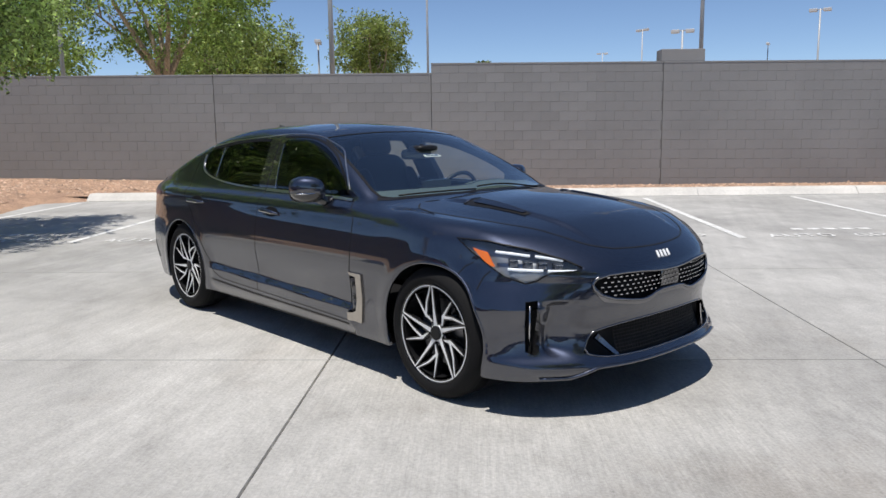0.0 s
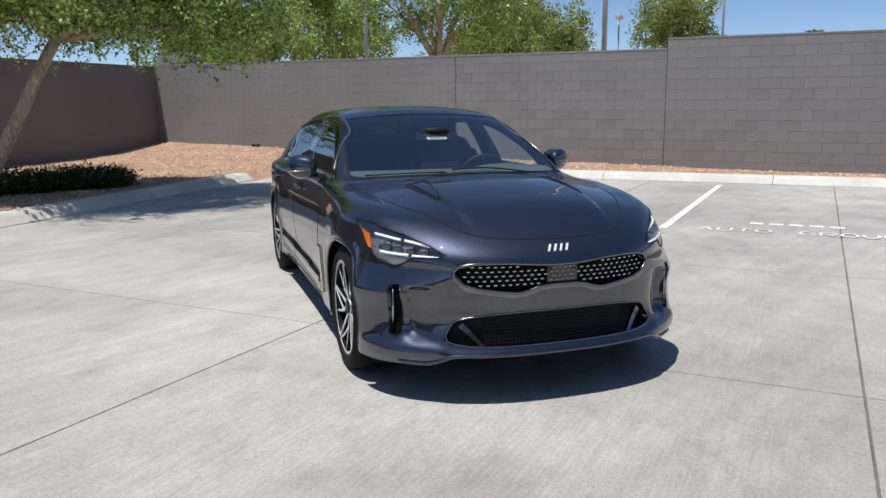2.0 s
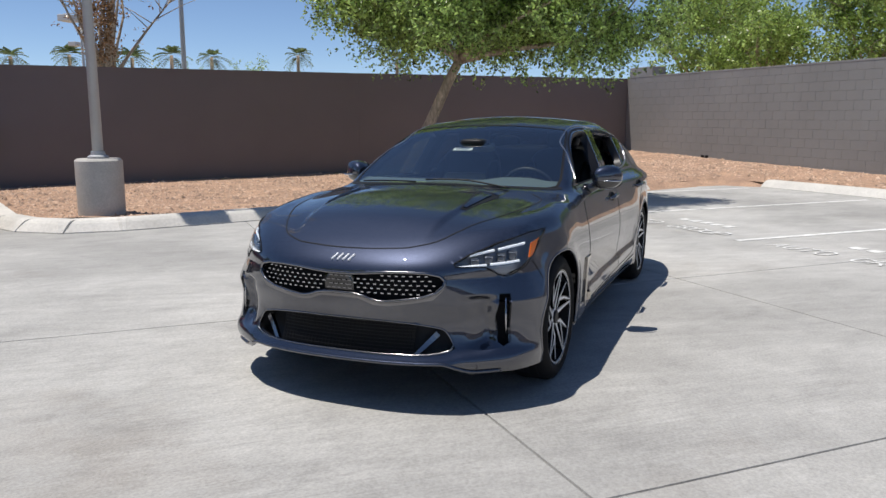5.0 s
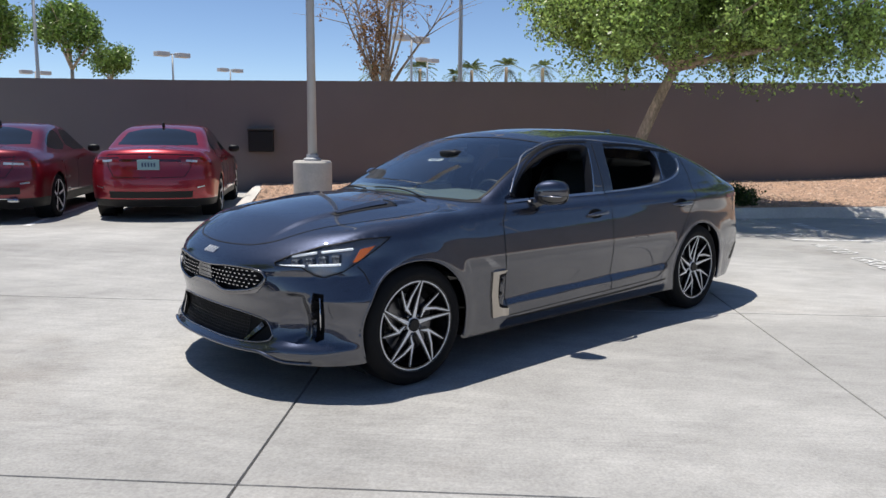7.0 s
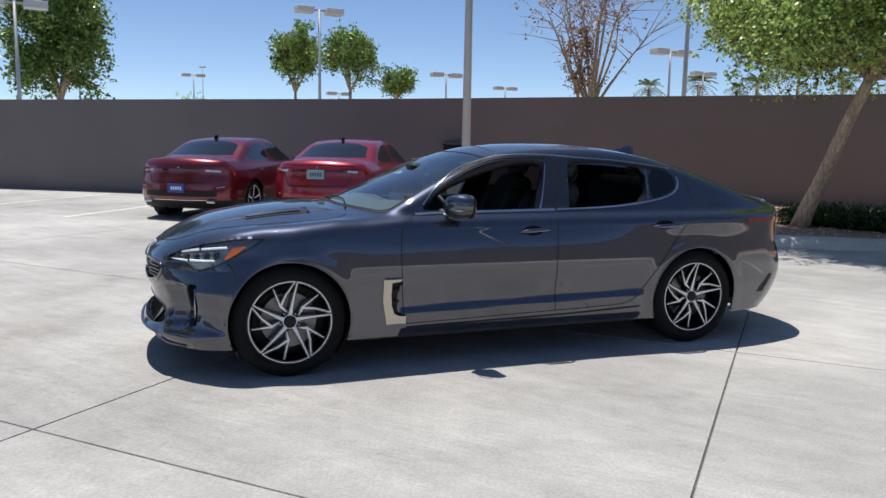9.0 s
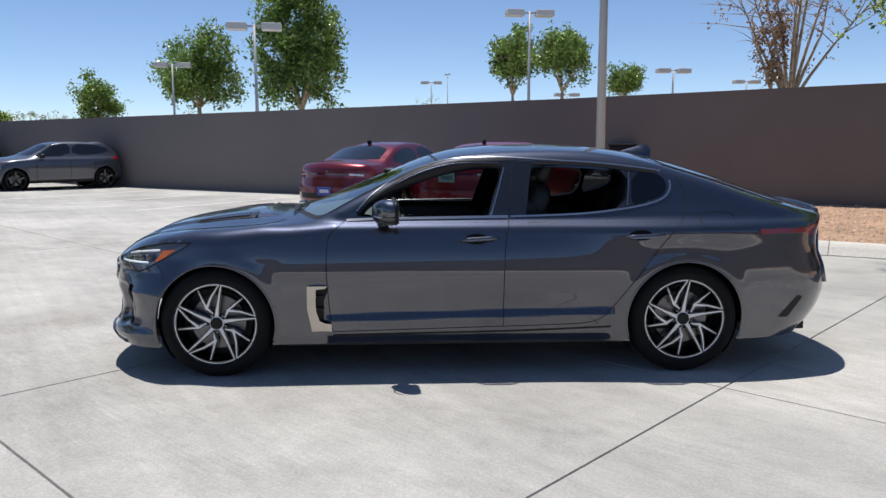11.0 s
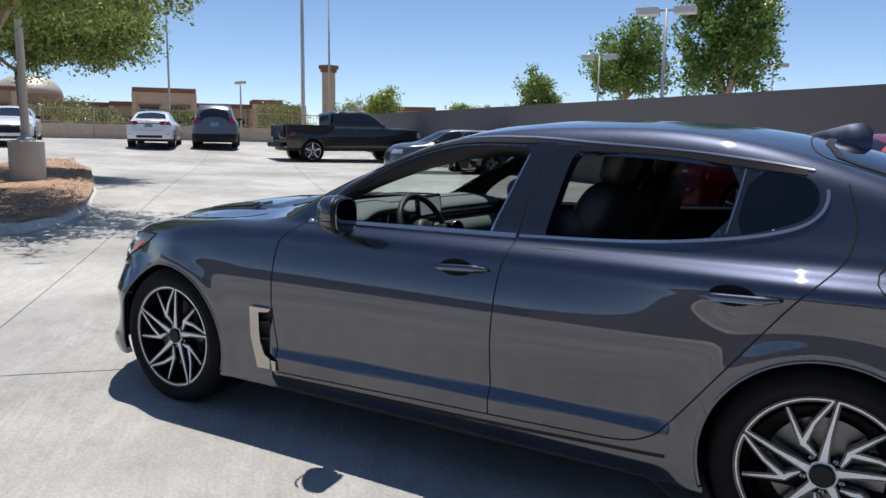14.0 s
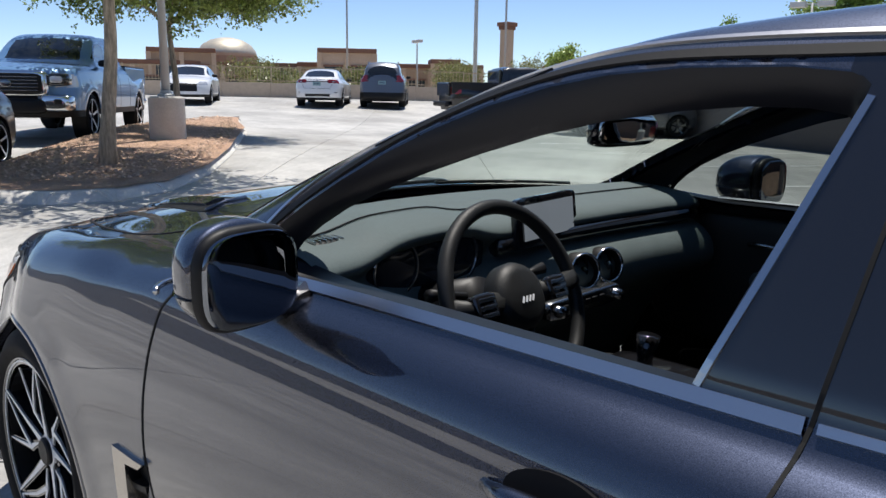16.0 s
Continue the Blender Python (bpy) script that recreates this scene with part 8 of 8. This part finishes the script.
su = parked("suv", SUVF, placed(25.05, -21.25, radians(-45)), paint("blue_grey_paint", (0.13, 0.14, 0.165), 0.35, 0.6), "dark blue-grey SUV parked nose to the fence", SUV_WIN, SAL_SCREEN, SUV_BACK, wheel_r=0.36, hubs=(1.38, -1.38), half=0.93, plate=(0, 0.95, "green"), lower_black=0.55, rear_lamp=(0.98, 1.25), rear_lamp_y=(0.58, 0.95), mirror_at=(0.6, 1.22), category="suv")
for s in (1, -1):
    part("roof_rail", tube([(0.1, s * 0.62, 1.72), (0.0, s * 0.62, 1.79), (-1.5, s * 0.62, 1.79), (-1.65, s * 0.62, 1.72)], 0.018, 6), M_SATIN, su)


def pickup(m, paint_mat, label, bed_from=-0.95, tail=2.95, nose=2.95, roof=1.94, belt=1.34, hubs=(1.80, -1.85), open_bed=True, front_detail=False):
    cab_r = bed_from
    f = body_form([(-tail + 0.02, 1.28), (cab_r - 0.10, 1.29), (cab_r - 0.05, 1.32), (cab_r + 0.02, 1.80), (cab_r + 0.15, roof - 0.03), (cab_r + 0.6, roof), (0.35, roof), (0.55, roof - 0.04), (0.98, 1.66), (1.26, 1.44), (1.40, 1.39), (2.0, 1.36), (2.6, 1.29), (nose - 0.1, 1.20), (nose, 1.08)],
                  belt, roof, nose, tail, hubs, 0.47, wide=1.0, lamp=1.45, fr=0.16, rr=0.05, crown=0.05, sweep=0.18, rear_sweep=0.0, k=(0.08, 0.08),
                  nose=[(0.2, 0.18), (0.45, 0.03), (0.6, 0.0), (1.08, 0.02), (1.18, 0.05), (1.36, 0.2)], tail=[(0.2, 0.15), (0.45, 0.06), (0.6, 0.0), (1.2, 0.0), (1.4, 0.02)])
    wf = soft([(1.14, 1.40), (0.02, 1.40), (0.0, 1.78), (0.48, 1.79), (0.70, 1.69)], 1)
    wr = soft([(-0.08, 1.40), (-0.1, 1.78), (cab_r + 0.22, 1.77), (cab_r + 0.16, 1.40)], 1)
    scr = [(1.30, -0.001), (1.26, 0.35), (1.15, 0.66), (0.62, 0.60), (0.64, -0.001)]
    bk = [(cab_r + 0.015, -0.001), (cab_r + 0.015, 0.42), (cab_r - 0.02, 0.42), (cab_r - 0.02, -0.001)]
    e = parked("pickup_truck", f, m, paint_mat, label, [wf, wr], scr, bk, wheel_r=0.41, hubs=hubs, half=0.99, z_low=0.42, lower_black=0.52, rear_lamp=(0.98, 1.24), rear_lamp_y=(0.74, 1.1), mirror_at=(1.0, 1.38), category="pickup truck")
    if open_bed:
        part("bed_floor", box(-tail + 0.10, -0.78, 1.292, cab_r - 0.12, 0.78, 1.305), M_BLACK, e, "dark open load bed")
    for s in (1, -1):
        side = part("bed_side", box(-tail + 0.10, s * 0.925 - 0.05, 0.98, cab_r - 0.02, s * 0.925 + 0.05, 1.37, 0.03), paint_mat, e)
        part("bed_rail", box(-tail + 0.08, s * 0.915 - 0.05, 1.366, cab_r - 0.02, s * 0.915 + 0.05, 1.388, 0.006), M_BLACK, side)
    back = part("cab_back", box(cab_r - 0.11, -0.70, 1.28, cab_r + 0.01, 0.70, 1.85, 0.04), paint_mat, e)
    part("rear_window", box(cab_r - 0.118, -0.52, 1.44, cab_r - 0.10, 0.52, 1.78, 0.006), M_GLOSSBLACK, back, "dark rear cab window")
    part("tailgate", box(-tail + 0.0, -0.87, 0.90, -tail + 0.08, 0.87, 1.365, 0.02), paint_mat, e)
    part("rear_bumper", superblock((-tail - 0.05, 0, 0.62), (0.10, 0.95, 0.09), (0.3, 0.4), (24, 8)), M_SATIN if front_detail else M_BLACK, e, smooth=True)
    if front_detail:
        fb = part("front_bumper", superblock((nose - 0.02, 0, 0.60), (0.13, 0.62, 0.13), (0.35, 0.4), (28, 10)), M_BLACK, e, "black front bumper with chrome ends", smooth=True)
        for s in (1, -1):
            part("bumper_end", superblock((nose - 0.10, s * 0.76, 0.66), (0.17, 0.25, 0.14), (0.4, 0.35), (24, 10)), M_CHROME, fb, "chrome bumper end", smooth=True)
            part("fog_lamp", superblock((nose + 0.04, s * 0.80, 0.68), (0.04, 0.07, 0.05), (0.5, 0.5), (14, 8)), M_BLACK, fb, smooth=True)
            hl = part("headlamp", superblock((nose - 0.14, s * 0.80, 1.05), (0.15, 0.17, 0.11), (0.45, 0.4), (22, 10)), M_GLOSSBLACK, e, "dark headlamp with a bright lens", smooth=True)
            part("lamp_lens", superblock((nose - 0.03, s * 0.78, 1.05), (0.05, 0.11, 0.06), (0.5, 0.5), (16, 8)), M_LAMP, hl, smooth=True)
        gr = part("grille_frame", superblock((nose - 0.06, 0, 0.98), (0.10, 0.64, 0.22), (0.3, 0.3), (24, 12)), M_CHROME, e, "chrome grille frame", smooth=True)
        part("grille_insert", superblock((nose - 0.01, 0, 0.98), (0.07, 0.57, 0.17), (0.3, 0.3), (24, 12)), M_BLACK, gr, smooth=True)
        for k in range(5):
            part("grille_bar", box(nose + 0.052, -0.50, 0.86 + 0.055 * k, nose + 0.066, 0.50, 0.875 + 0.055 * k, 0.003), M_DCHROME, gr)
        part("grille_mark", superblock((nose + 0.062, 0, 0.98), (0.012, 0.10, 0.065), (0.9, 0.9), (18, 8)), M_DCHROME, gr, smooth=True)
    return e


pickup(placed(18.46 - 0.527 * 1.85, -19.6 - 0.85 * 1.85, WALLWARD), paint("black_paint", (0.006, 0.006, 0.007), 0.3, 0.2), "black pickup truck with an open bed parked nose to the wall")
pickup(placed(16.09, -4.57, math.atan2(0.6, -0.8)), paint("pale_blue_paint", (0.14, 0.28, 0.50), 0.35, 0.3), "pale blue crew cab pickup with a chrome bumper beside the island", front_detail=True)
